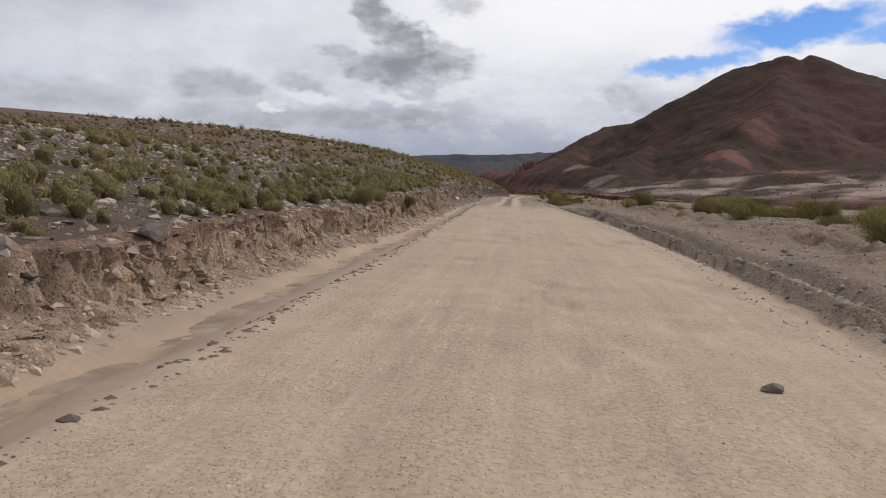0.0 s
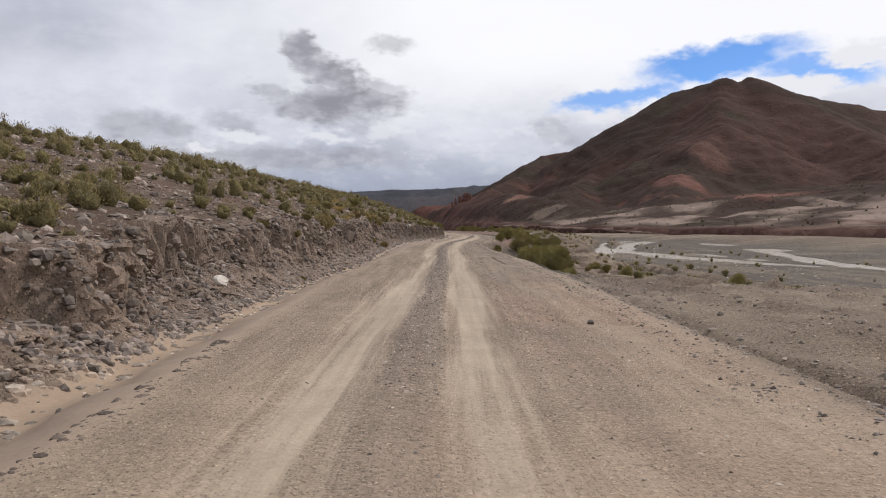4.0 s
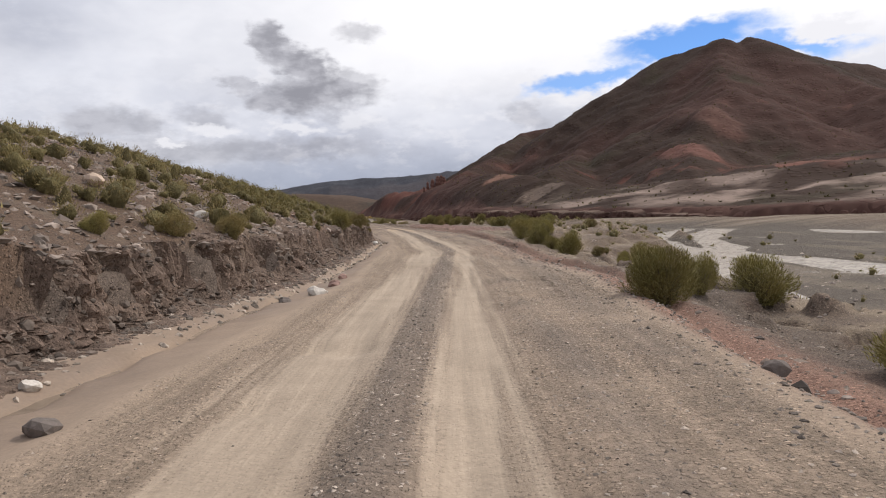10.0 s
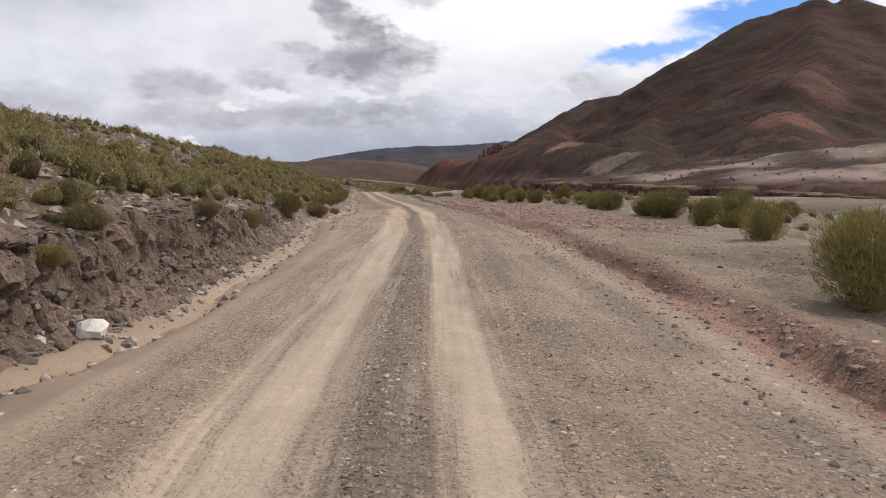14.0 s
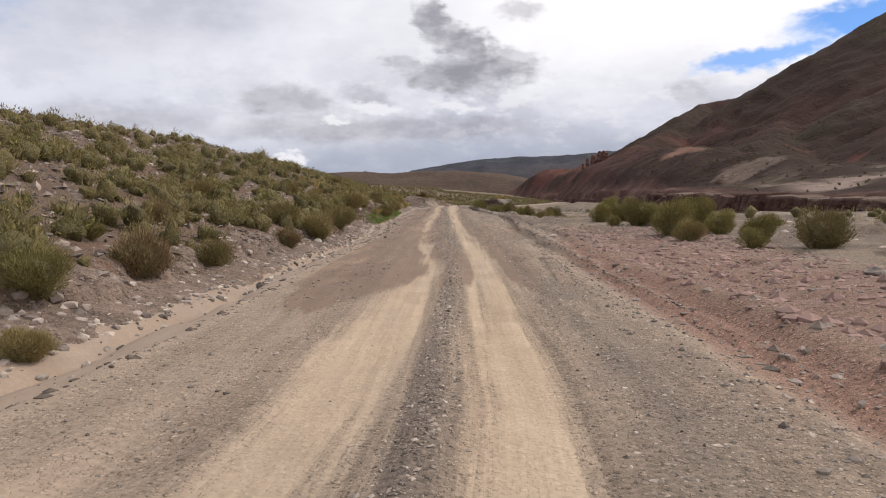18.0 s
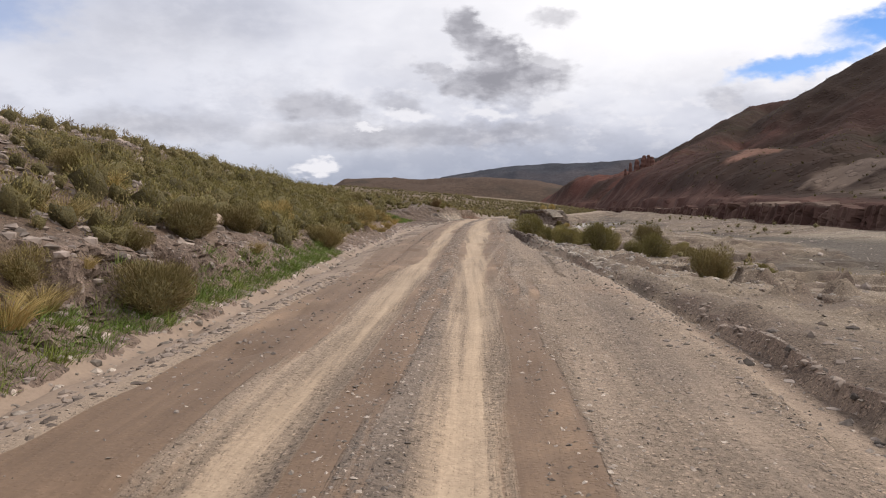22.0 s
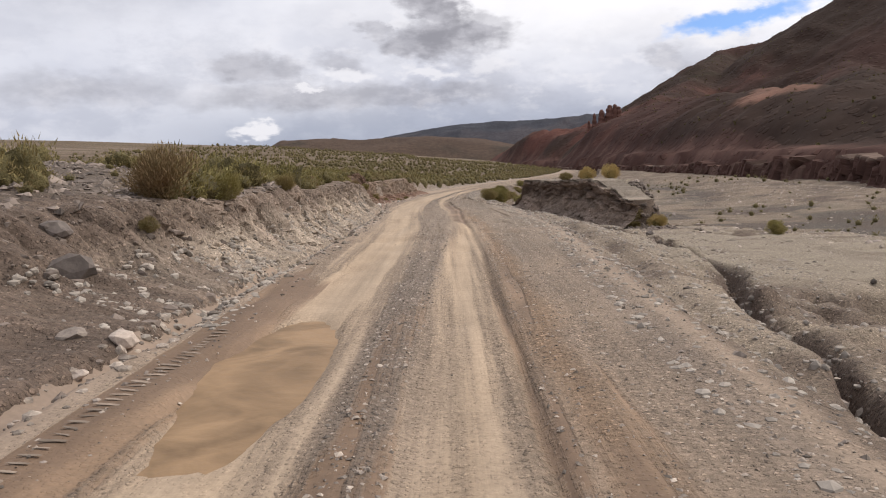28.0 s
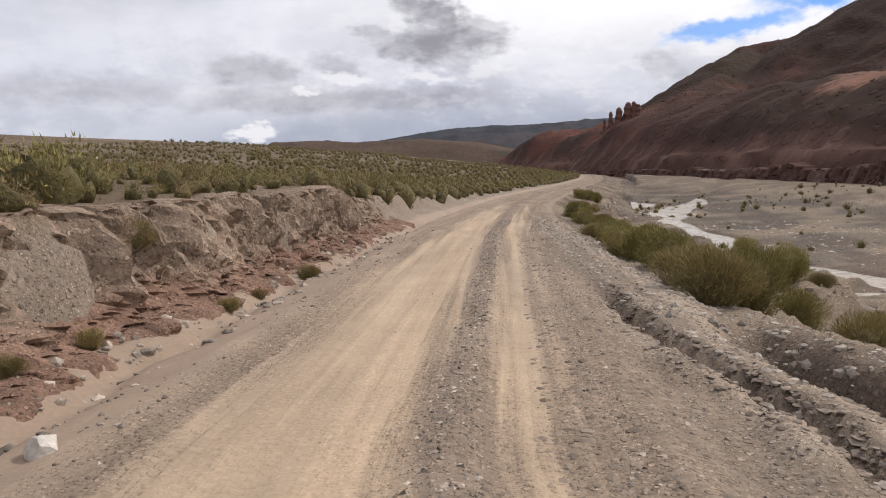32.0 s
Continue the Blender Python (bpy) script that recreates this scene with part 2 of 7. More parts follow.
CLIFF_TOP = [(285, 2.5), (300, 3.4), (330, 4.6), (420, 5.6), (480, 4.4), (560, 3.2), (700, 1.8)]
# heights beside the road's right edge, against the road: distances out, then a row for each place along it
OUT_D = (0.0, 1.2, 3.0, 6.0, 11.0, 18.0, 30.0, 50.0)
OUT_Y = (-10, 14, 40, 72, 92, 118, 138, 152)
OUT_Z = ((0.26, 0.3, 0.42, 0.55, 0.35, -0.2, -1.5, -3), (0.26, 0.3, 0.42, 0.55, 0.35, -0.2, -1.5, -3), (0.28, 0.3, 0.4, 0.45, 0.2, -0.6, -2.5, -3.5), (0, -0.2, 0.1, 0.3, -1.2, -2, -3.5, -4),
         (0, -0.5, -1, -1.5, -2, -2.6, -3.8, -4.2), (0, -1.1, -1.7, -1.9, -2.4, -3.2, -4, -4.4), (0, -0.25, -0.6, -1, -1.9, -3.2, -4.2, -4.4), (0, -0.1, -0.5, -0.9, -2.2, -3.6, -4.2, -4.4))
OUT_Y1 = (163, 176, 188, 206, 216, 250, 268, 290)
OUT_Z1 = ((0, -0.05, -0.3, -0.9, -2.4, -3.7, -4.3, -4.4), (0, 0, -0.1, -0.7, -2.8, -4, -4.3, -4.4), (0, 0.05, 0.1, 0.1, -0.5, -3.7, -4.3, -4.4), (0, 0.05, 0.1, 0.1, 0.3, -0.6, -4.2, -4.4),
          (0, 0.05, 0.1, 0.1, 0.3, 0.4, -2.5, -4.2), (0, 0, 0.1, 0.2, 0.3, 0.3, -0.3, -3.2), (0, -0.15, -0.3, -0.7, -1, -1.3, -2.5, -3.4), (0, -0.5, -0.9, -1.2, -2, -2.8, -3.3, -3.4))
OUT_Y2 = (312, 334, 350, 362, 385, 430, 520, 700)
OUT_Z2 = ((0, -0.3, -0.8, -1.2, -1.3, -1.5, -3, -3.2), (0, -0.15, -0.5, -0.9, -1.1, -1.4, -3, -3.2), (0, -0.2, -0.7, -1.2, -1.4, -2, -3, -3.2), (0, -0.3, -0.9, -1.4, -2.1, -2.6, -3, -3.2),
          (0, -0.5, -1.0, -1.5, -2.3, -2.9, -3, -3), (0, -0.4, -1, -1.8, -2.2, -2.3, -2.3, -2.3), (0, -0.1, -0.4, -0.8, -1.2, -1.4, -1.5, -1.5), (0, 0, 0, -0.3, -0.6, -0.8, -1, -1))
# the two packed wheel tracks: inner and outer edges against the road's middle line
TRACK_L0 = [(-20, -1.7), (60, -1.7), (90, -1.4), (105, -1.9), (116, -2.3), (135, -2.35), (148, -2.25), (168, -1.47), (185, -1.65), (200, -1.93), (220, -1.4), (230, -1.87), (250, -1.96), (272, -1.6), (282, -1.65), (313, -2.04), (339, -2.2), (361, -2.3), (420, -1.7)]
TRACK_L1 = [(-20, -0.8), (60, -0.8), (90, -0.8), (105, -1.2), (116, -1.52), (135, -1.15), (148, -0.98), (168, -0.45), (185, -0.65), (200, -0.86), (220, -0.5), (230, -1.16), (250, -1.17), (272, -0.92), (282, -0.92), (313, -0.87), (339, -0.95), (361, -0.6), (420, -0.7)]
TRACK_R0 = [(-20, 0.0), (60, 0.0), (90, -0.2), (105, -0.5), (116, -0.75), (135, -0.45), (148, -0.38), (168, 0.17), (185, -0.05), (200, -0.26), (220, -0.17), (230, -0.12), (250, -0.38), (272, -0.42), (282, -0.3), (313, -0.36), (339, 0.3), (361, -0.2), (420, 0.0)]
TRACK_R1 = [(-20, 0.85), (60, 0.85), (90, 0.7), (105, 0.4), (116, 0.18), (135, 0.45), (148, 0.51), (168, 0.87), (185, 0.7), (200, 0.53), (220, 0.78), (230, 0.52), (250, 0.31), (272, 0.51), (282, 1.0), (313, 0.51), (339, 0.75), (361, 0.4), (420, 0.7)]
# the undercut scarp along the first stretch, and the crumbling outer lip of the ditch further on
SCARP = [(-10, 3.8), (13, 3.95), (30, 3.98), (37, 4.1), (42, 4.5), (50, 4.82), (66, 4.9)]
LIP_R = [(140, 3.6), (169, 3.45), (174, 3.72), (185, 3.9), (195, 3.5), (202, 3.1), (206, 2.94), (216, 2.77), (221, 2.65), (233, 2.62), (241, 2.75), (252, 3.36), (260, 3.55), (266, 3.0), (272, 2.58), (276, 2.5), (281.7, 2.5), (283, 2.36), (284.7, 2.14), (286, 2.0), (290, 1.9)]
# the narrow wheel rut, and the dark wash cut beside the road
WHEEL = [(300, 0.62), (313, 0.54), (324, 0.6), (330, 0.55), (336, 0.62), (343, 0.86), (349, 0.69), (357, 0.5), (370, 0.5)]
WASH = [(300, 3.3), (314, 3.4), (318, 4.5), (320, 4.7), (329, 7.4), (336, 6.2), (344, 4.9), (348, 4.6), (350.5, 4.5), (352, 4.1), (353.5, 3.85), (356, 3.75), (358.2, 3.35), (361.5, 3.05), (366, 2.8)]
CLEFT = [(346, 3.3), (349.2, 3.1), (350.4, 2.98), (352, 2.75), (354, 2.68), (356, 2.6), (359, 2.2), (362.3, 1.75), (365.4, 1.4), (369, 1.2)]
# braided river channels: distance along the valley, easting
CHANNELS = ([(120, 33), (153, 35), (165, 37), (194, 47), (231, 58), (253, 66), (270, 78), (300, 95)], [(150, 66), (190, 57), (211, 56), (221, 59), (237, 65), (262, 80), (290, 90)],
            [(376, 30), (384, 26), (396, 24), (409, 25), (431, 29), (460, 40), (497, 53), (520, 62), (600, 62)], [(420, 19), (432, 23), (448, 29), (484, 32), (516, 36), (560, 50)],
            [(100, 60), (160, 72), (220, 88), (300, 100)], [(300, 60), (350, 66), (420, 60), (480, 70), (560, 66)])
SLOPE_FOOT = [(0, 250), (150, 165), (220, 130), (260, 113), (277, 102), (330, 79), (370, 66), (425, 65), (480, 67), (560, 62), (640, 55), (720, 48), (800, 36), (860, 22), (940, 6), (1100, 4)]


def river_z(y):
    return table(y, ROAD_Z) + table(y, [(-60, -3.2), (60, -3.8), (120, -4.4), (190, -4.2), (260, -3.4), (360, -3.15), (420, -2.4), (520, -1.55), (700, -1.1)])


def land(x, y):
    """Height of the ground, and how far along the bank face (0 foot, 1 top)."""
    u, zr = x - table(y, ROAD_X), table(y, ROAD_Z)
    wob = rough(x * 0.3, y, 3.1, 5, 3)
    el, er = table(y, EDGE_L) + 0.12 * wob, table(y, EDGE_R) + 0.16 * rough(x * 0.2, y, 2.3, 9, 3)
    foot, bh, bw = table(y, FOOT_L) + 0.2 * rough(x * 0.2, y, 4.5, 15, 2) + 0.24 * rough(x * 0.2, y, 1.25, 17, 2), table(y, BANK_H), table(y, BANK_W)
    bh = bh * (1 + 0.22 * rough(x * 0.1, y, 4.0, 21, 3))
    z = np.zeros_like(u)
    # worn road: wheel tracks, loose ridge between them, faint corrugation
    on = step(u, el - 0.1, el + 0.4) * (1 - step(u, er - 0.4, er + 0.1))
    z += on * (0.03 - 0.0035 * u * u)
    l0, l1, r0, r1 = table(y, TRACK_L0), table(y, TRACK_L1), table(y, TRACK_R0), table(y, TRACK_R1)
    worn = table(y, [(0, 0.3), (55, 0.4), (75, 1), (500, 1)])
    berm = 0.6 + 0.6 * rough(x * 0.2, y, 5.0, 33, 2)
    z += on * worn * (-0.035 * np.exp(-((u - 0.5 * (l0 + l1)) / (0.5 * (l1 - l0))) ** 4) - 0.04 * np.exp(-((u - 0.5 * (r0 + r1)) / (0.5 * (r1 - r0))) ** 4))
    z += on * worn * (0.03 * np.exp(-((u - 0.5 * (l1 + r0)) / np.maximum(0.16, 0.35 * (r0 - l1))) ** 2) + 0.05 * berm * np.exp(-((u - r1 - 0.45 - 0.15 * wob) / 0.2) ** 2) + 0.035 * berm * np.exp(-((u - l0 + 0.4) / 0.2) ** 2))
    z += on * (1 - step(np.minimum(np.abs(u - 0.5 * (l0 + l1)) / (0.5 * (l1 - l0)), np.abs(u - 0.5 * (r0 + r1)) / (0.5 * (r1 - r0))), 1.3, 0.8)) * worn * (0.014 * rough(x, y * 0.6, 0.55, 37, 2))
    z += on * (0.006 * rough(x, y, 1.3, 31, 2) + 0.005 * rough(x, y * 0.12, 0.5, 35, 2))
    # ditch on the hill side
    dm = 0.55 * foot + 0.45 * el
    hw = np.maximum(0.25, 0.5 * (el - foot))
    z += -0.1 * np.clip(1 - ((u - dm) / hw) ** 2, 0, 1) * (1 + 0.3 * wob) + 0.06 * np.clip(1 - ((u - dm) / hw) ** 2, 0, 1) * rough(x, y, 0.5, 43, 2)
    z -= 0.11 * np.exp(-((u - 0.62 * foot - 0.38 * el - 0.14 * rough(0 * y, y, 3.1, 229, 2)) / table(y, [(0, 0.34), (85, 0.32), (100, 0.2), (200, 0.16)])) ** 4)
    lip = np.exp(-((u - el) / 0.14) ** 2)
    z += 0.05 * lip * np.clip(rough(x, y, 0.8, 41, 2) + 0.3, 0, 1)
    # bank and hill
    f = np.clip((foot - u) / bw, 0, None)
    crag = table(y, [(0, 0.55), (60, 0.5), (80, 0.35), (120, 0.4), (185, 0.45), (205, 0.25), (300, 0.3), (320, 0.15), (380, 0.2)])
    ribs = 0.75 * rough(x * 0.3, y, 1.5, 51, 2) + 0.55 * rough(x * 0.45, y, 0.62, 53, 2)
    cut = 1 - np.abs(rough(x * 0.25, y, 2.6, 57, 2))
    span = step(f, 0.02, 0.4) * (1 - step(f, 1.2, 2.2))
    toe = table(y, [(0, 0.22), (60, 0.22), (75, 0.45), (120, 0.45), (135, 0.3), (190, 0.35), (205, 0.42), (315, 0.42), (322, 0.55), (350, 0.55), (360, 0.35)])
    face = toe * step(f + 0.25 * ribs * span, 0.0, 0.9) + (1 - toe) * step(f + crag * ribs * span - table(y, [(300, 0.75), (320, 0.12), (380, 0.2)]) * step(cut, 0.80, 0.97) * span, 0.45, 0.95)
    z += bh * face
    mid = step(f, 0.1, 0.4) * (1 - step(f, 0.9, 1.5))
    z += mid * table(y, [(300, 0.13), (320, 0.06)]) * bh * rough(x, y, 0.55, 55, 3)
    d = np.clip(foot - bw - u, 0, None)
    hh, hs = table(y, HILL_H), table(y, HILL_S)
    z += hh * (1 - np.exp(-d * hs / hh)) + step(d, 0.3, 3) * 0.10 * rough(x, y, 1.3, 61, 3) + step(d, 6, 30) * 0.8 * rough(x, y, 22, 65, 3)
    # river side
    o = np.clip(u - er, 0, None)
    yy = np.clip(y, -10, 700)
    prof = np.zeros_like(u)
    rows_y, rows_z = np.array(OUT_Y + OUT_Y1 + OUT_Y2, float), np.array(OUT_Z + OUT_Z1 + OUT_Z2, float)
    yy = yy + 3.5 * rough(x, y, 9, 71, 3) * step(o, 1, 6)
    k = np.clip(np.searchsorted(rows_y, yy) - 1, 0, len(rows_y) - 2)
    w = np.clip((yy - rows_y[k]) / (rows_y[k + 1] - rows_y[k]), 0, 1)
    w = w * w * (3 - 2 * w)
    oo = np.clip(o + 1.6 * rough(x, y, 7, 75, 3) * step(o, 2, 8), 0, 50)
    for j in range(len(OUT_D) - 1):
        t = np.clip((oo - OUT_D[j]) / (OUT_D[j + 1] - OUT_D[j]), 0, 1)
        here = (oo >= OUT_D[j]) & (oo <= OUT_D[j + 1])
        a = rows_z[k, j] * (1 - w) + rows_z[k + 1, j] * w
        b = rows_z[k, j + 1] * (1 - w) + rows_z[k + 1, j + 1] * w
        prof = np.where(here, a + (b - a) * t, prof)
    bed = river_z(y) - zr
    low = np.where(o > 4, 1 - step(prof - bed, 0.15, 0.75), 0)
    prof = np.maximum(prof, bed)
    early = 1 - step(y, 56, 66)
    shelf = 1 - (1 - table(y, [(6, 0.5), (18, 0.0)])) * (1 - step(u - table(y, SCARP) - 0.25 * rough(x * 0.2, y, 2.2, 83, 3) - 0.12 * rough(x, y, 0.5, 82, 2), 0.0, 0.1))
    prof = np.where(early > 0, prof * (1 - early) + early * (prof * shelf - 0.05 * (1 - shelf)), prof)
    gully = np.exp(-((o - 0.7 - 0.3 * rough(x * 0.1, y, 6, 81, 2)) / 0.22) ** 2)
    wild = table(y, [(0, 0.6), (60, 0.6), (75, 0.9), (130, 0.9), (160, 0.7), (185, 0.35), (255, 0.4), (270, 1.3), (300, 1.2), (320, 0.9), (328, 0.35), (352, 0.35), (360, 1.2), (420, 1.0), (500, 0.3)])
    bumps = step(o, 0.4, 3.5) * wild * (0.46 * rough(x, y, 3.4, 84, 3) + 0.3 * (np.abs(rough(x, y, 1.3, 85, 3)) * 2 - 0.7) + 0.17 * rough(x, y, 0.45, 86, 3))
    rill = np.clip(1 - np.abs(rough(x, y, 4.6, 88, 2)) * 7, 0, 1)
    bumps -= step(o, 1.0, 3.0) * (1 - step(o, 14, 22)) * wild * 0.38 * rill
    prof = prof + bumps
    tread = np.floor(prof / 0.55) * 0.55 + 0.55 * step(prof / 0.55 - np.floor(prof / 0.55), 0.62, 0.95)
    prof = prof + (tread - prof) * 0.75 * step(o, 2.0, 4.5)
    prof = prof * (1 - low) + bed * low
    deep = table(y, [(0, 0.22), (60, 0.3), (75, 0.15), (150, 0.16), (262, 0.15), (270, 0.25), (277, 0.05), (287, 0.05), (292, 0.35), (302, 0.2), (345, 0.1), (372, 0.1)])
    z += np.where(o > 0, prof - deep * gully + 0.10 * np.exp(-((o - 1.25) / 0.3) ** 2) * (0.5 + rough(x * 0.2, y, 3, 87, 2)), 0)
    lip_r = table(y, LIP_R) + 0.09 * rough(x * 0.15, y, 1.3, 89, 3)
    cut_on = step(y, 158, 168) * (1 - step(y, 285.4, 286.6)) * table(y, [(160, 0.35), (200, 0.55), (240, 1), (270, 1), (279, 2.1), (287, 2.1)])
    z -= cut_on * 0.13 * step(u, lip_r - 0.62 + 0.12 * rough(x, y, 0.8, 90, 2), lip_r - 0.45 + 0.12 * rough(x, y, 0.8, 90, 2)) * (1 - step(u, lip_r - 0.1, lip_r))
    z += np.minimum(cut_on, 1.2) * 0.17 * step(u, lip_r - 0.06, lip_r + 0.05) * (1 - step(u, lip_r + 0.25, lip_r + 1.3)) * (0.7 + 0.5 * rough(x, y, 0.7, 93, 2))
    flat = low
    z += flat * (0.07 + 0.2 * rough(x * 1.3, y * 0.5, 8.0, 91, 4) + 0.03 * rough(x, y, 0.8, 95, 2))
    for k, path in enumerate(CHANNELS):
        cx = table(y, path) + 1.6 * rough(0 * y, y, 11, 97 + k, 2)
        wide = (2.2, 2.6, 1.5, 1.2, 2.4, 2.0)[k] * (1 + 0.5 * rough(0 * y, y, 17, 90 + k, 2))
        w = np.exp(-((x - cx) / wide) ** 4) * step(y, path[0][0], path[0][0] + 12) * (1 - step(y, path[-1][0] - 15, path[-1][0])) * (o > 5)
        z += w * np.clip(bed - 0.3 - z, -1.6, 0)
    # the washed-out terrace beside the lower road
    back, along = ((u - 4.5) * 8 + (y - 350.5) * 5) / 9.43, ((u - 4.5) * 5 - (y - 350.5) * 8) / 9.43
    isl = step(back + 0.3 * rough(x, y, 1.6, 101, 3), 0.8, 1.1) * (1 - step(back + 0.5 * rough(x, y, 2, 107, 2), 3.0, 4.6)) * step(along + 0.6 * rough(x, y, 1.5, 103, 3), -0.5, 0.3) * (1 - step(along + 0.9 * rough(x, y, 1.1, 105, 3), 6.0, 6.6))
    z += isl * np.clip(1.25 - 0.9 * step(along + rough(x, y, 1.3, 106, 3), 4.8, 6.8) - z, 0, 5)
    wash = np.exp(-((u - table(y, WASH) - 0.3 * rough(0 * y, y, 1.8, 113, 3)) / (table(y, [(346, 0.22), (354, 0.38)]) + 0.1 * rough(0 * y, y, 1.1, 114, 2))) ** 2) * step(y, 308, 312) * (1 - step(y, 362, 366))
    z -= table(y, [(346, 0.75), (354, 1.05)]) * wash
    cleft = u - table(y, CLEFT) - 0.16 * rough(0 * y, y, 1.4, 115, 3)
    cleft_on = step(y, 346, 349) * (1 - step(y, 365, 369))
    z -= cleft_on * 0.22 * step(cleft, -0.16, -0.08) * (1 - step(cleft, 0.08, 0.22)) * (0.8 + 0.5 * rough(0 * y, y, 1.6, 117, 2))
    z += cleft_on * 0.07 * np.exp(-((cleft + 0.3) / 0.14) ** 2) * step(rough(x, y, 0.5, 119, 2), -0.2, 0.4)
    z -= 0.05 * np.exp(-((u - table(y, WHEEL)) / 0.05) ** 2) * step(y, 309, 312) * (1 - step(y, 356, 359)) * on
    z += 0.012 * np.exp(-((np.abs(u - table(y, WHEEL)) - 0.11) / 0.04) ** 2) * step(y, 309, 312) * (1 - step(y, 356, 359)) * on
    wheel_l = np.exp(-((u + 2.35 + 0.12 * rough(0 * y, y, 6, 109, 2)) / 0.09) ** 2) * step(y, 254, 260) * (1 - step(y, 286, 294)) * on
    z -= 0.06 * wheel_l
    z += 0.04 * np.exp(-((u + 2.12 + 0.12 * rough(0 * y, y, 6, 109, 2)) / 0.09) ** 2) * step(y, 254, 260) * (1 - step(y, 286, 294)) * on
    pool = np.clip(1 - ((u + 1.62) / 0.58) ** 2 - ((y - 314.5) / 2.3) ** 2, 0, 1)
    z -= 0.12 * step(pool + 0.4 * rough(x, y * 0.6, 0.9, 111, 3), 0.05, 0.4) * on
    heap = np.clip(1 - np.hypot((u + 5.0) / 1.5, (y - 355.6) / 3.4), 0, 1)
    z += 0.85 * heap * (u < -3)
    # far ground: valley floor dips to the river, then lifts to the slopes
    z += 1.7 * step(x - table(y, SLOPE_FOOT), -32, -3) * (o > 8)
    far = step(x - table(y, SLOPE_FOOT), 0, 60)
    z = z * (1 - far) + far * 2.0
    return z + zr, f

# ---- materials ----


def material(name, rough_value=0.9, spec=0.3):
    m = bpy.data.materials.new(name)
    m.use_nodes = True
    b = m.node_tree.nodes["Principled BSDF"]
    b.inputs["Roughness"].default_value = rough_value
    b.inputs["Specular IOR Level"].default_value = spec
    return m, m.node_tree.nodes, m.node_tree.links, b


def tex(nodes, links, kind, vec, scale, **sets):
    n = nodes.new(kind)
    n.inputs["Scale"].default_value = scale
    for k, v in sets.items():
        n.inputs[k].default_value = v
    links.new(vec, n.inputs["Vector"])
    return n


def ramp(nodes, links, v, a, b, c, d):
    n = nodes.new("ShaderNodeMapRange")
    links.new(v, n.inputs[0])
    for i, x in enumerate((a, b, c, d)):
        n.inputs[i + 1].default_value = x
    return n.outputs[0]


def mixrgb(nodes, links, f, a, b, blend="MIX"):
    n = nodes.new("ShaderNodeMix")
    n.data_type, n.blend_type = "RGBA", blend
    for i, v in ((0, f), (6, a), (7, b)):
        if isinstance(v, tuple):
            n.inputs[i].default_value = (*v, 1)
        elif isinstance(v, (int, float)):
            n.inputs[i].default_value = v
        else:
            links.new(v, n.inputs[i])
    return n.outputs[2]


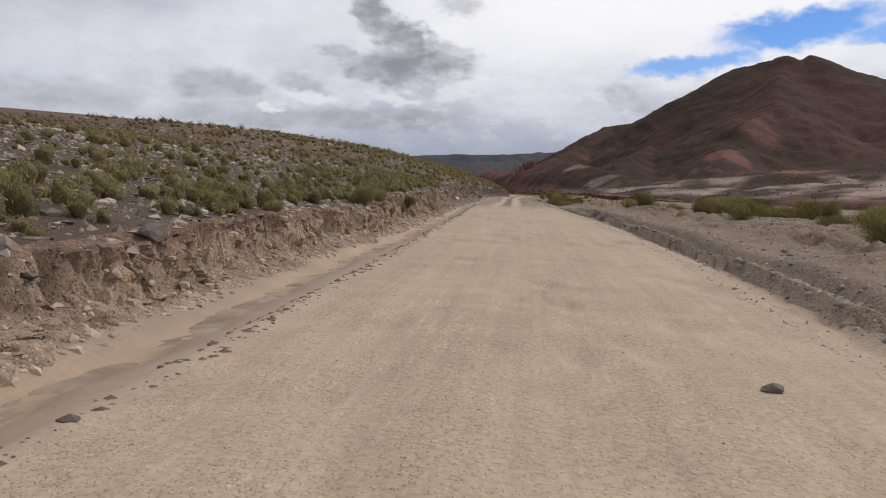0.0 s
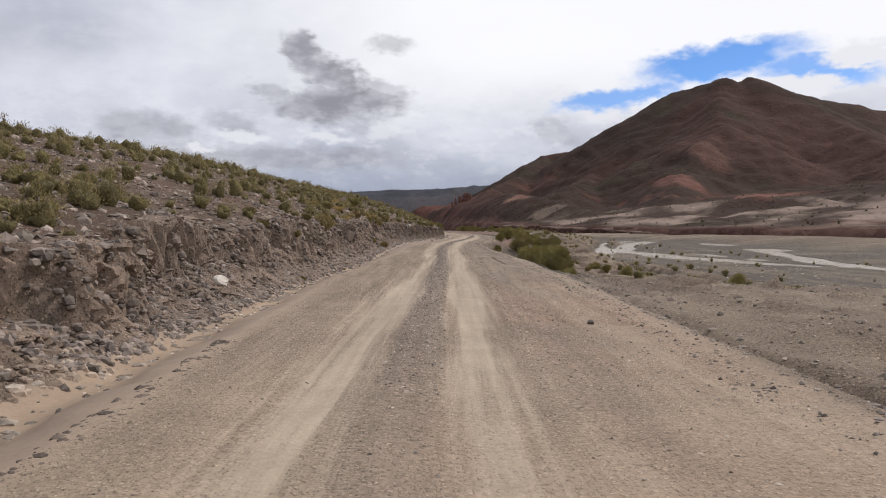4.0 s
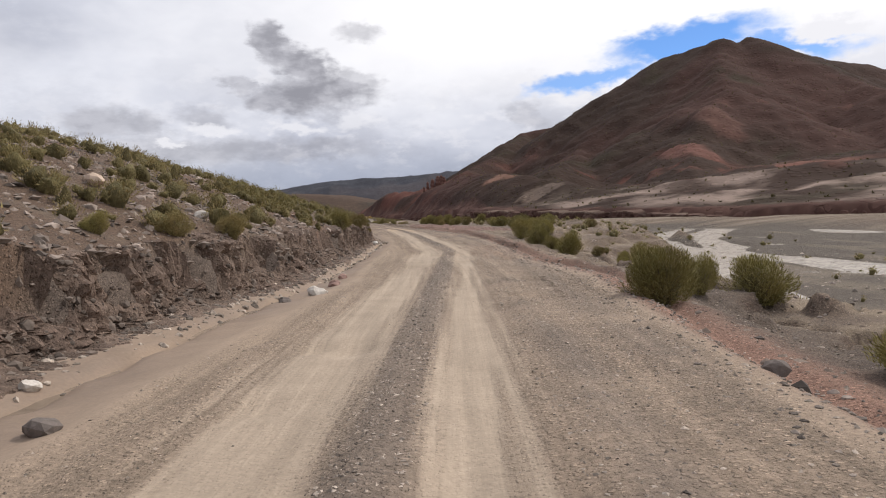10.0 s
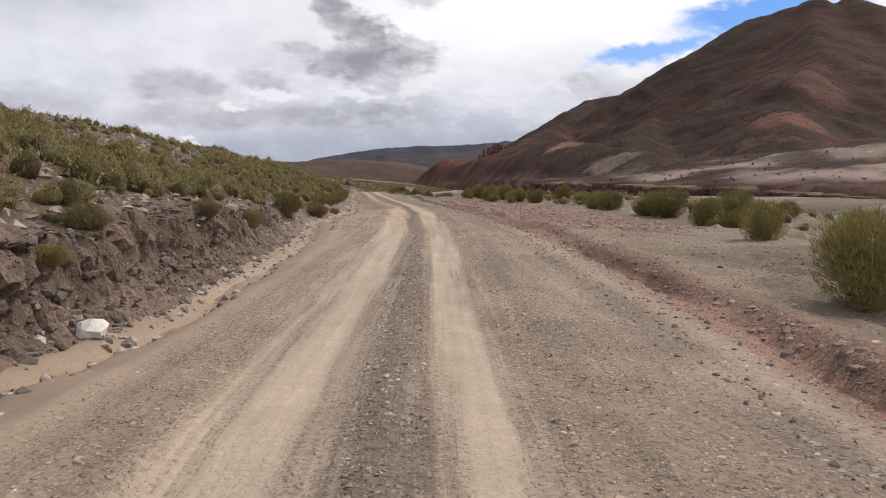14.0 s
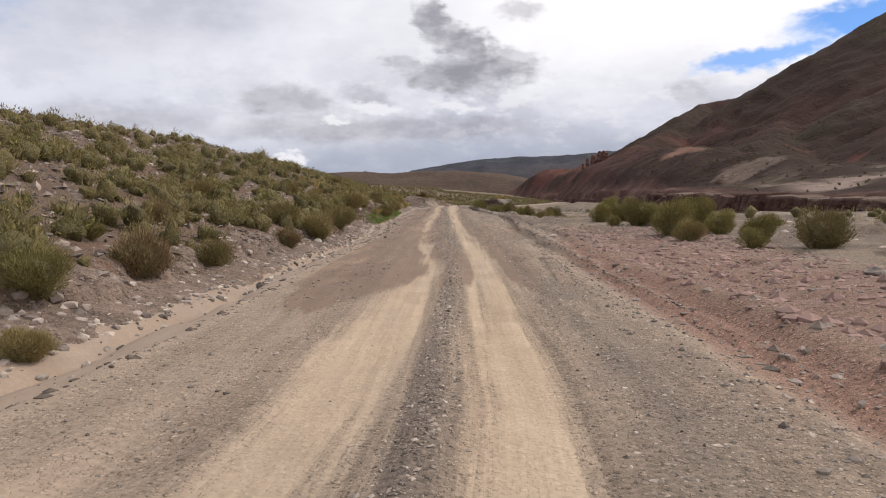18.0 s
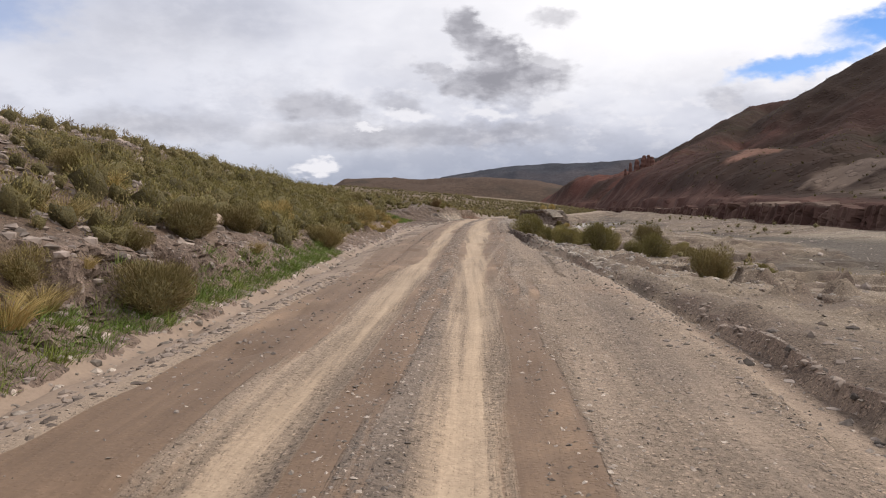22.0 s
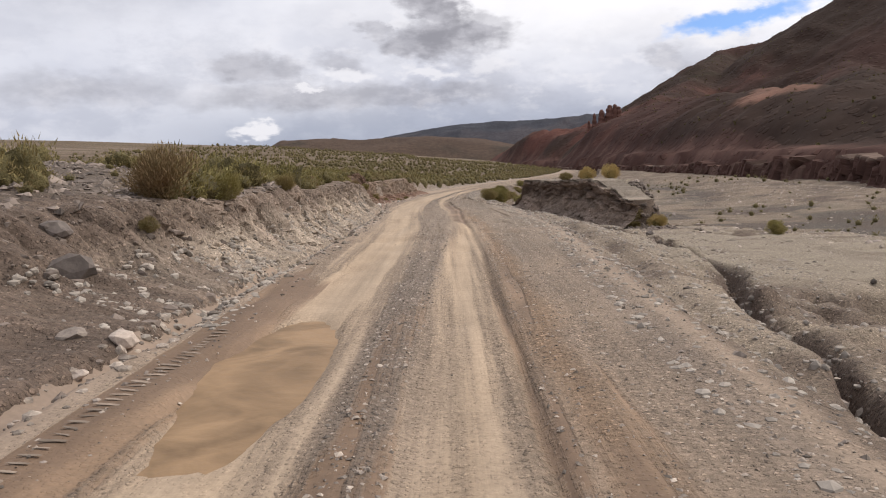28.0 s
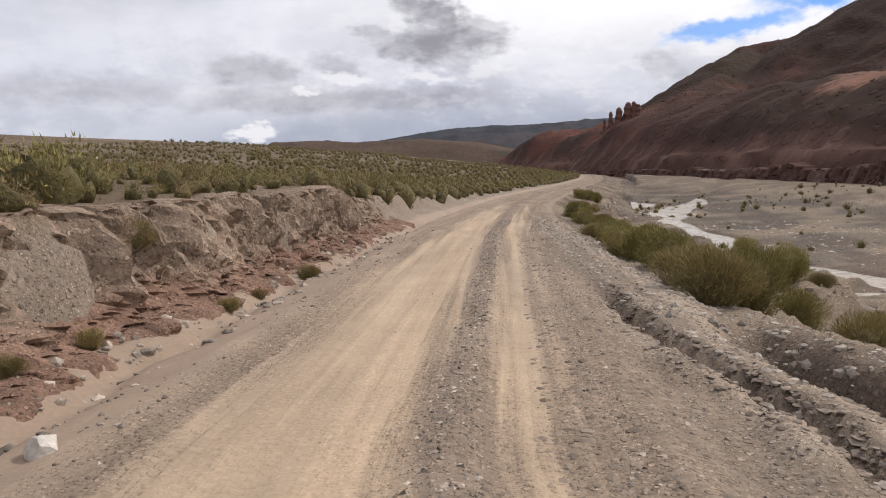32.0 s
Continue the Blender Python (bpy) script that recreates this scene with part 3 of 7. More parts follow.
def earth_material(name, grain, stone, bump, spec=0.25, wheeled=False):
    """Soil whose colour and wetness come with the mesh; grain and stones by the metre. wheeled: with packed wheel tracks and damp silt, ragged at their edges."""
    m, N, L, b = material(name, 0.95, spec)
    pos = N.new("ShaderNodeNewGeometry").outputs["Position"]
    col = N.new("ShaderNodeAttribute")
    col.attribute_name = "earth"
    wet = N.new("ShaderNodeAttribute")
    wet.attribute_name = "wet"
    stony = N.new("ShaderNodeAttribute")
    stony.attribute_name = "stony"
    g1 = tex(N, L, "ShaderNodeTexNoise", pos, grain, Detail=8.0, Roughness=0.7)
    g2 = tex(N, L, "ShaderNodeTexNoise", pos, grain * 0.09, Detail=4.0)
    v1 = tex(N, L, "ShaderNodeTexVoronoi", pos, stone)
    v2 = tex(N, L, "ShaderNodeTexVoronoi", pos, stone * 0.47)
    sep1, sep2 = N.new("ShaderNodeSeparateColor"), N.new("ShaderNodeSeparateColor")
    L.new(v1.outputs["Color"], sep1.inputs[0])
    L.new(v2.outputs["Color"], sep2.inputs[0])
    soil, loose = col.outputs["Color"], stony.outputs["Fac"]
    wetness = wet.outputs["Fac"]
    if wheeled:
        lane_at = N.new("ShaderNodeAttribute")
        lane_at.attribute_name = "lane"
        frays = [tex(N, L, "ShaderNodeTexNoise", pos, 16.0, Detail=5.0, Roughness=0.7).outputs[0], tex(N, L, "ShaderNodeTexNoise", lane_at.outputs["Vector"], 1.0, Detail=5.0, Roughness=0.6).outputs[0]]
        for field, tint, soft_edge, fray in (("packed_in", "packed", 0.2, (0.32, 1.1)), ("silt_in", "silt", 0.06, (0.16, 0.8))):
            inside_at, tint_at = N.new("ShaderNodeAttribute"), N.new("ShaderNodeAttribute")
            inside_at.attribute_name, tint_at.attribute_name = field, tint
            v = inside_at.outputs["Fac"]
            for f, amount in zip(frays, fray):
                n = N.new("ShaderNodeMath")
                n.operation = "MULTIPLY_ADD"
                L.new(f, n.inputs[0])
                n.inputs[1].default_value = amount
                L.new(v, n.inputs[2])
                v = n.outputs[0]
            mid_v = sum(fray) * 0.5
            w = ramp(N, L, v, mid_v - soft_edge, mid_v + soft_edge, 0.0, 1.0)
            soil = mixrgb(N, L, w, soil, tint_at.outputs["Color"])
            keep_n = N.new("ShaderNodeMath")
            keep_n.operation = "MULTIPLY"
            L.new(loose, keep_n.inputs[0])
            L.new(ramp(N, L, w, 0.0, 1.0, 1.0, 0.1), keep_n.inputs[1])
            loose = keep_n.outputs[0]
        top = N.new("ShaderNodeMath")
        top.operation = "MULTIPLY_ADD"
        L.new(w, top.inputs[0])
        top.inputs[1].default_value = 0.4
        L.new(wetness, top.inputs[2])
        wetness = top.outputs[0]
    c = mixrgb(N, L, 1.0, soil, ramp(N, L, g1.outputs[0], 0.3, 0.7, 0.86, 1.12), "MULTIPLY")
    c = mixrgb(N, L, loose, c, mixrgb(N, L, 1.0, c, ramp(N, L, g1.outputs[0], 0.35, 0.65, 0.68, 1.3), "MULTIPLY"))
    c = mixrgb(N, L, 1.0, c, ramp(N, L, g2.outputs[0], 0.3, 0.7, 0.84, 1.15) if not wheeled else ramp(N, L, g2.outputs[0], 0.3, 0.7, 0.93, 1.07), "MULTIPLY")
    inside = ramp(N, L, v1.outputs["Distance"], 0.3, 0.4, 1.0, 0.0)
    inside2 = ramp(N, L, v2.outputs["Distance"], 0.24, 0.36, 1.0, 0.0)
    pebble = N.new("ShaderNodeMath")
    pebble.operation = "MULTIPLY"
    L.new(inside, pebble.inputs[0])
    L.new(ramp(N, L, sep1.outputs[2], 0.16, 0.2, 0.0, 1.0), pebble.inputs[1])
    pebble2 = N.new("ShaderNodeMath")
    pebble2.operation = "MULTIPLY"
    L.new(inside2, pebble2.inputs[0])
    L.new(ramp(N, L, sep2.outputs[2], 0.48, 0.56, 0.0, 1.0), pebble2.inputs[1])
    both_p = N.new("ShaderNodeMath")
    both_p.operation = "MAXIMUM"
    L.new(pebble.outputs[0], both_p.inputs[0])
    L.new(pebble2.outputs[0], both_p.inputs[1])
    show = N.new("ShaderNodeMath")
    show.operation = "MULTIPLY"
    L.new(both_p.outputs[0], show.inputs[0])
    L.new(loose, show.inputs[1])
    c = mixrgb(N, L, loose, c, mixrgb(N, L, 1.0, c, (0.80, 0.79, 0.79), "MULTIPLY"))
    c = mixrgb(N, L, show.outputs[0], c, mixrgb(N, L, 1.0, c, ramp(N, L, sep1.outputs[0], 0.0, 1.0, 0.36, 2.1), "MULTIPLY"))
    lane = N.new("ShaderNodeAttribute")
    lane.attribute_name = "lane"
    road = N.new("ShaderNodeAttribute")
    road.attribute_name = "road"
    s1 = tex(N, L, "ShaderNodeTexNoise", lane.outputs["Vector"], 1.0, Detail=6.0, Roughness=0.62)
    c = mixrgb(N, L, road.outputs["Fac"], c, mixrgb(N, L, 1.0, c, ramp(N, L, s1.outputs[0], 0.32, 0.68, 0.84, 1.14), "MULTIPLY"))
    L.new(c, b.inputs["Base Color"])
    L.new(ramp(N, L, wetness, 0.0, 1.0, 0.93, 0.32), b.inputs["Roughness"])
    hsum = N.new("ShaderNodeMath")
    hsum.operation = "MULTIPLY_ADD"
    L.new(show.outputs[0], hsum.inputs[0])
    hsum.inputs[1].default_value = 1.5
    hs2 = N.new("ShaderNodeMath")
    hs2.operation = "MULTIPLY_ADD"
    L.new(s1.outputs[0], hs2.inputs[0])
    L.new(ramp(N, L, road.outputs["Fac"], 0.0, 1.0, 0.0, 0.5), hs2.inputs[1])
    gs = N.new("ShaderNodeMath")
    gs.operation = "MULTIPLY"
    L.new(g1.outputs[0], gs.inputs[0])
    L.new(ramp(N, L, loose, 0.1, 0.7, 0.03, 1.0), gs.inputs[1])
    L.new(gs.outputs[0], hs2.inputs[2])
    L.new(hs2.outputs[0], hsum.inputs[2])
    bp = N.new("ShaderNodeBump")
    bp.inputs["Strength"].default_value, bp.inputs["Distance"].default_value = bump
    L.new(hsum.outputs[0], bp.inputs["Height"])
    L.new(bp.outputs[0], b.inputs["Normal"])
    return m


def plain_material(name, c1, c2, scale, rough_value=0.9, bump=0.3, dist=0.02, vary=0.25):
    """One substance: two tones in noise, a tone of its own for each object and island, fine relief."""
    m, N, L, b = material(name, rough_value)
    geo = N.new("ShaderNodeNewGeometry")
    info = N.new("ShaderNodeObjectInfo")
    tc = N.new("ShaderNodeTexCoord").outputs["Object"]
    n = tex(N, L, "ShaderNodeTexNoise", tc, scale, Detail=6.0, Roughness=0.65)
    c = mixrgb(N, L, ramp(N, L, n.outputs[0], 0.3, 0.7, 0, 1), c1, c2)
    c = mixrgb(N, L, 1.0, c, ramp(N, L, geo.outputs["Random Per Island"], 0, 1, 1 - vary, 1 + vary), "MULTIPLY")
    c = mixrgb(N, L, 1.0, c, ramp(N, L, info.outputs["Random"], 0, 1, 1 - vary * 0.7, 1 + vary * 0.7), "MULTIPLY")
    L.new(c, b.inputs["Base Color"])
    bp = N.new("ShaderNodeBump")
    bp.inputs["Strength"].default_value, bp.inputs["Distance"].default_value = bump, dist
    L.new(n.outputs[0], bp.inputs["Height"])
    L.new(bp.outputs[0], b.inputs["Normal"])
    return m


def leaf_material(name, c1, c2, c3):
    m, N, L, b = material(name, 0.75, 0.2)
    geo, info = N.new("ShaderNodeNewGeometry"), N.new("ShaderNodeObjectInfo")
    tc = N.new("ShaderNodeTexCoord").outputs["Object"]
    n = tex(N, L, "ShaderNodeTexNoise", tc, 2.2, Detail=3.0)
    c = mixrgb(N, L, geo.outputs["Random Per Island"], c1, c2)
    c = mixrgb(N, L, ramp(N, L, n.outputs[0], 0.45, 0.7, 0, 0.7), c, c3)
    c = mixrgb(N, L, 1.0, c, ramp(N, L, info.outputs["Random"], 0, 1, 0.72, 1.2), "MULTIPLY")
    L.new(c, b.inputs["Base Color"])
    b.inputs["Subsurface Weight"].default_value = 0.0
    return m


EARTH = earth_material("earth", 14.0, 20.0, (0.8, 0.04))
ROADWAY = earth_material("roadway", 18.0, 26.0, (0.8, 0.035), wheeled=True)
ROCKFACE = earth_material("mountain_rock", 0.12, 0.35, (0.6, 1.5), 0.05)
STONE = plain_material("stone", (0.165, 0.135, 0.115), (0.285, 0.238, 0.2), 6.0, 0.9, 0.4, 0.01, 0.6)
PALE_STONE = plain_material("pale_stone", (0.36, 0.32, 0.28), (0.55, 0.51, 0.46), 5.0, 0.9, 0.4, 0.01, 0.2)
HILL_STONE = plain_material("hill_stone", (0.19, 0.15, 0.125), (0.38, 0.31, 0.26), 5.0, 0.9, 0.4, 0.01, 0.6)
GRAVEL = plain_material("gravel", (0.095, 0.078, 0.066), (0.4, 0.335, 0.275), 9.0, 0.9, 0.4, 0.01, 0.6)
GREY_ROCK = plain_material("grey_rock", (0.13, 0.104, 0.09), (0.28, 0.228, 0.196), 6.0, 0.92, 0.5, 0.01, 0.5)
CLAY = plain_material("clay", (0.20, 0.155, 0.12), (0.31, 0.245, 0.19), 5.0, 0.95, 0.6, 0.02, 0.3)
PALE_CLAY = plain_material("pale_clay", (0.24, 0.205, 0.172), (0.38, 0.335, 0.285), 5.0, 0.95, 0.6, 0.02, 0.3)
DARK_BANK = plain_material("dark_bank", (0.1, 0.079, 0.065), (0.2, 0.16, 0.134), 5.0, 0.95, 0.6, 0.02, 0.35)
RED_STONE = plain_material("red_stone", (0.19, 0.118, 0.098), (0.30, 0.2, 0.168), 5.0, 0.92, 0.4, 0.01, 0.25)
SHADED_CRUST = plain_material("shaded_crust", (0.07, 0.053, 0.042), (0.13, 0.1, 0.08), 7.0, 0.85, 0.5, 0.02, 0.25)
MUD_CLOD = plain_material("mud_clod", (0.16, 0.125, 0.10), (0.27, 0.215, 0.175), 7.0, 0.9, 0.5, 0.02, 0.25)
LEAF = leaf_material("shrub_leaf", (0.165, 0.132, 0.052), (0.28, 0.225, 0.095), (0.26, 0.187, 0.09))
LEAF_GREEN = leaf_material("green_leaf", (0.165, 0.145, 0.048), (0.285, 0.24, 0.085), (0.29, 0.23, 0.09))
LEAF_DRY = leaf_material("dry_leaf", (0.16, 0.115, 0.06), (0.28, 0.2, 0.10), (0.2, 0.12, 0.06))
STRAW = leaf_material("straw", (0.30, 0.22, 0.08), (0.46, 0.36, 0.15), (0.36, 0.24, 0.09))
GRASS = leaf_material("grass_blade", (0.09, 0.14, 0.026), (0.165, 0.225, 0.045), (0.24, 0.24, 0.06))
# darker tone for the cores inside shrubs: shade between leaves put into colour
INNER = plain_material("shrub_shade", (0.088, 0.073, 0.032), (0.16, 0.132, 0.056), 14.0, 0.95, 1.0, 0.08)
TWIG = plain_material("twig", (0.10, 0.075, 0.055), (0.2, 0.155, 0.115), 12.0)


def water_material(name, colour, rough_value, spec=0.5):
    m, N, L, b = material(name, rough_value, spec)
    pos = N.new("ShaderNodeNewGeometry").outputs["Position"]
    n = tex(N, L, "ShaderNodeTexNoise", pos, 1.3, Detail=6.0, Distortion=1.2)
    r = tex(N, L, "ShaderNodeTexNoise", pos, 5.0, Detail=4.0)
    L.new(mixrgb(N, L, 1.0, colour, ramp(N, L, n.outputs[0], 0.35, 0.65, 0.68, 1.2), "MULTIPLY"), b.inputs["Base Color"])
    bp = N.new("ShaderNodeBump")
    bp.inputs["Strength"].default_value, bp.inputs["Distance"].default_value = 0.35, 0.03
    L.new(r.outputs[0], bp.inputs["Height"])
    L.new(bp.outputs[0], b.inputs["Normal"])
    return m


RIVER = water_material("river_water", (0.50, 0.45, 0.385), 0.2, 0.4)
DITCH = water_material("muddy_water", (0.245, 0.188, 0.14), 0.25, 0.3)
PUDDLE = water_material("puddle_water", (0.25, 0.165, 0.095), 0.5, 0.06)

# ---- mesh helpers ----


def mesh_object(name, verts, faces, mat, parent=None, smooth=False, slots=None):
    """Vertices and equal-sided faces as numpy arrays into one object."""
    me = bpy.data.meshes.new(name)
    verts, faces = np.asarray(verts, np.float32), np.asarray(faces, np.int32)
    k = faces.shape[1]
    me.vertices.add(len(verts))
    me.vertices.foreach_set("co", verts.ravel())
    me.loops.add(faces.size)
    me.loops.foreach_set("vertex_index", faces.ravel())
    me.polygons.add(len(faces))
    me.polygons.foreach_set("loop_start", np.arange(0, faces.size, k, dtype=np.int32))
    me.polygons.foreach_set("loop_total", np.full(len(faces), k, np.int32))
    me.polygons.foreach_set("use_smooth", np.full(len(faces), smooth))
    for m in mat if isinstance(mat, tuple) else (mat,):
        me.materials.append(m)
    if slots is not None:
        me.polygons.foreach_set("material_index", np.asarray(slots, np.int32))
    me.update(calc_edges=True)
    me.validate()
    ob = new(name, me)
    if parent:
        ob.parent = parent
    return ob


def paint(me, earth, wet, stony):
    a = me.attributes.new("earth", "FLOAT_COLOR", "POINT")
    a.data.foreach_set("color", np.concatenate([earth, np.ones((len(earth), 1))], 1).astype(np.float32).ravel())
    for n, v in (("wet", wet), ("stony", stony)):
        a = me.attributes.new(n, "FLOAT", "POINT")
        a.data.foreach_set("value", v.astype(np.float32))


def lanes(me, u, y, road):
    a = me.attributes.new("lane", "FLOAT_VECTOR", "POINT")
    a.data.foreach_set("vector", np.stack([u * 4.6 + y * 0.021, y * 0.13 + u * 1.4, u * 2.3 - y * 0.05], 1).astype(np.float32).ravel())
    a = me.attributes.new("road", "FLOAT", "POINT")
    a.data.foreach_set("value", road.astype(np.float32))


def sheet(xs, ys):
    """Quads of a grid of rows ys by columns xs."""
    n = xs
    i = np.arange((ys - 1) * n).reshape(ys - 1, n)[:, :-1].ravel()
    return np.stack([i, i + 1, i + n + 1, i + n], 1)


def steps_between(*spans):
    """Values from span to span: (start, end, step), each step growing to the next one's."""
    out = []
    for a, b, s in spans:
        out += list(np.arange(a, b - s * 0.3, s))
    return np.array(out + [spans[-1][1]])


def lay(base, colour, weight):
    w = np.clip(weight, 0, 1)[..., None]
    return base * (1 - w) + np.asarray(colour) * w


# ---- ground ----
US = np.concatenate([-np.geomspace(70, 2600, 26)[::-1], steps_between((-69, -30, 1.5), (-30, -14, 0.6), (-14, -8, 0.28), (-8, -2, 0.13), (-2, 0.2, 0.11), (0.2, 1.2, 0.05), (1.2, 4.6, 0.11), (4.6, 9, 0.16), (9, 20, 0.4), (20, 64, 1.0)),
                     np.geomspace(65.5, 2600, 30)])
YS = np.concatenate([steps_between((-70, -10, 3.0), (-10, 0, 0.5), (0, 372, 0.22), (372, 420, 0.5), (420, 700, 3.0)), np.geomspace(703, 3800, 40)])
uu, yy = np.meshgrid(US, YS)
xx = uu + table(yy, ROAD_X)
zz, ff = land(xx, yy)
behind = step(ff, 0.02, 0.25) * (1 - step(ff, 1.0, 1.25)) * (1 - step(yy, 378, 384)) * (yy > -5)
el, er = table(yy, EDGE_L), table(yy, EDGE_R)
foot = table(yy, FOOT_L)
oo = uu - er
col = np.empty(xx.shape + (3,))
col[:] = (0.285, 0.23, 0.183)
big, mid, small = rough(xx, yy, 7, 201, 3), rough(xx, yy, 1.6, 205, 3), rough(xx, yy, 0.4, 209, 2)
streak = rough(xx * 2.6, yy * 0.07, 0.7, 213, 4)
early = 1 - step(yy, 50, 72)
on = step(uu, el - 0.15, el + 0.3) * (1 - step(uu, er - 0.4, er + 0.15))
tl0, tl1, tr0, tr1 = (table(yy, t) for t in (TRACK_L0, TRACK_L1, TRACK_R0, TRACK_R1))
inside = np.maximum(0.5 * (tl1 - tl0) - np.abs(uu - 0.5 * (tl0 + tl1)), 0.5 * (tr1 - tr0) - np.abs(uu - 0.5 * (tr0 + tr1)))
inside = np.clip(inside + 0.07 * rough(0 * xx, yy, 3.5, 217, 2), -1, 1) + 0.16 * (big - 0.3) - 0.5 * early - 2 * (1 - step(on, 0.3, 0.9)) + 0.12 * step(uu, 0.5, 0.9) * (1 - step(uu, 1.4, 2.2)) * (big - 0.2) - 0.6 * step(yy, 385, 410)
loose = np.clip(0.72 + 0.5 * streak + 0.35 * mid, 0, 1) * (1 - 0.75 * early) * (1 - 0.4 * step(tl0 - uu, 0.1, 0.8) * step(yy, 120, 140))
col = lay(col, (0.335, 0.277, 0.212), on * (0.25 + 0.6 * early + 0.4 * streak))
loose = loose * (1 - 0.4 * step(yy, 320, 335) * (1 - step(yy, 350, 358)))
col = lay(col, (0.245, 0.2, 0.16), on * loose * 0.85)
spine_d = np.exp(-((uu - 0.5 * (tl1 + tr0)) / np.maximum(0.18, 0.5 * (tr0 - tl1))) ** 4) + np.exp(-((uu - tr1 - 0.6 - 0.3 * big) / 0.3) ** 2) * step(mid + big, -0.4, 0.4) + 0.7 * np.exp(-((uu - tr1 - 1.7 - 0.3 * big) / 0.35) ** 2) * step(mid - big, -0.4, 0.4)
col = lay(col, (0.182, 0.153, 0.131), on * np.clip(spine_d, 0, 1) * (1 - early) * (0.85 - 0.55 * step(yy, 318, 330)))
late = step(yy, 196, 215)
packed = np.empty_like(col)
packed[:] = (0.345, 0.287, 0.226)
packed = lay(packed, (0.375, 0.292, 0.21), late * np.clip(0.8 + 0.4 * streak, 0, 1))
packed = packed * (1 + 0.08 * streak + 0.05 * mid)[..., None] * np.array((0.985, 0.945, 0.905))
pink = on * step(big + 0.5 * streak, 0.15, 0.6) * (1 - early) * step(uu, -1.0, 0.5)
col = lay(col, (0.32, 0.232, 0.175), 0.55 * pink)
wet = np.zeros(xx.shape)
span = np.minimum(step(yy, 206, 220), 1 - step(yy, 318, 330))
silt_in = span * np.maximum(table(yy, [(232, 1.15), (250, 0.8)]) - np.abs(uu - tl0 + 0.75), np.maximum(0.34 - np.abs(uu - tl1 - 0.25), 0.4 - np.abs(uu - tr1 - 0.3)) * step(0.5 * big + streak, -0.7, 0.2)) + 0.28 * big + 0.22 * streak - 0.02 - 2 * (1 - span) - 2 * (1 - step(on, 0.3, 0.9))
silt_in = np.maximum(silt_in, np.minimum(0.2 - np.abs(uu - table(yy, WHEEL) + 0.14), 0.12 * np.minimum(yy - 334, 353 - yy)) + 0.05)
silt = np.empty_like(col)
silt[:] = (0.162, 0.106, 0.068)
silt = lay(silt, (0.235, 0.156, 0.098), step(mid + streak, 0.2, 0.8))
rut = on * (step(yy, 222, 232) * (1 - step(yy, 240, 246)) + step(yy, 300, 308) * (1 - step(yy, 330, 352))) * np.exp(-((uu - 0.95 + 0.2 * mid) / 0.22) ** 2)
col = lay(col, (0.24, 0.17, 0.115), rut * 0.8)
col = lay(col, (0.21, 0.178, 0.146), on * step(uu + 0.2 * mid, 0.8, 1.4) * step(yy, 318, 332) * np.clip(0.75 + 0.5 * mid, 0, 1))
wheel = np.exp(-((uu - table(yy, WHEEL)) / 0.05) ** 2) * step(yy, 309, 312) * (1 - step(yy, 356, 359)) * on
col = lay(col, (0.14, 0.105, 0.078), wheel * 0.8)
ditch = np.exp(-((uu - 0.55 * foot - 0.45 * el) / np.maximum(0.2, 0.42 * (el - foot))) ** 4)
stream = np.exp(-((uu - 0.62 * foot - 0.38 * el - 0.14 * rough(0 * xx, yy, 3.1, 229, 2)) / table(yy, [(0, 0.36), (85, 0.32), (100, 0.17), (200, 0.14)])) ** 4) * (1 - step(yy, 186, 200)) * (0.7 + 0.5 * streak)
col = lay(col, (0.2, 0.158, 0.128), ditch * (0.85 + 0.4 * mid) * (1 - step(yy, 205, 215)))
col = lay(col, (0.23, 0.18, 0.145), ditch * 0.7 * step(yy, 205, 220))
col = lay(col, (0.30, 0.232, 0.17), stream * table(yy, [(90, 0.9), (104, 0.5), (140, 0.45), (165, 0.9)]))
wet = np.maximum(wet, 0.4 * ditch * step(mid, -0.3, 0.4))
face = step(ff, 0.02, 0.2) * (1 - step(ff, 0.95, 1.5))
darkbank = step(yy, 105, 130) * (1 - step(yy, 186, 200))
clay = step(yy, 306, 322)
fcol = np.empty_like(col)
fcol[:] = (0.165, 0.136, 0.115)
fcol = lay(fcol, (0.088, 0.073, 0.066), darkbank * (0.75 + 0.4 * mid))
fcol = lay(fcol, (0.25, 0.198, 0.155), (1 - step(yy, 50, 70)) * 0.8)
fcol = lay(fcol, (0.30, 0.262, 0.222), clay * (0.75 + 0.5 * mid))
col = col * (1 - face[..., None]) + fcol * face[..., None]
hill = step(ff, 0.95, 1.4) * (uu < 0)
hcol = np.empty_like(col)
hcol[:] = (0.15, 0.108, 0.082)
hcol = lay(hcol, (0.19, 0.124, 0.094), step(big + 0.4 * mid, -0.1, 0.5) * 0.8)
hcol = lay(hcol, (0.2, 0.165, 0.135), step(mid, 0.2, 0.7) * 0.7)
hcol = lay(hcol, (0.165, 0.13, 0.085), step(yy, 290, 310) * 0.8)
hcol = lay(hcol, (0.29, 0.238, 0.19), step(yy, 300, 312) * step(rough(xx, yy, 4.5, 247, 3) + 0.4 * small, 0.05, 0.4) * 0.8)
hcol *= (1 - 0.36 * (1 - step(yy, 60, 90)))[..., None]
hcol *= 0.84
col = col * (1 - hill[..., None]) + hcol * hill[..., None]
right = step(oo, -0.1, 0.3)
rcol = np.empty_like(col)
rcol[:] = (0.19, 0.152, 0.122)
rcol = lay(rcol, (0.30, 0.25, 0.192), step(0.6 * big + 0.7 * mid, -0.1, 0.3) * 0.8)
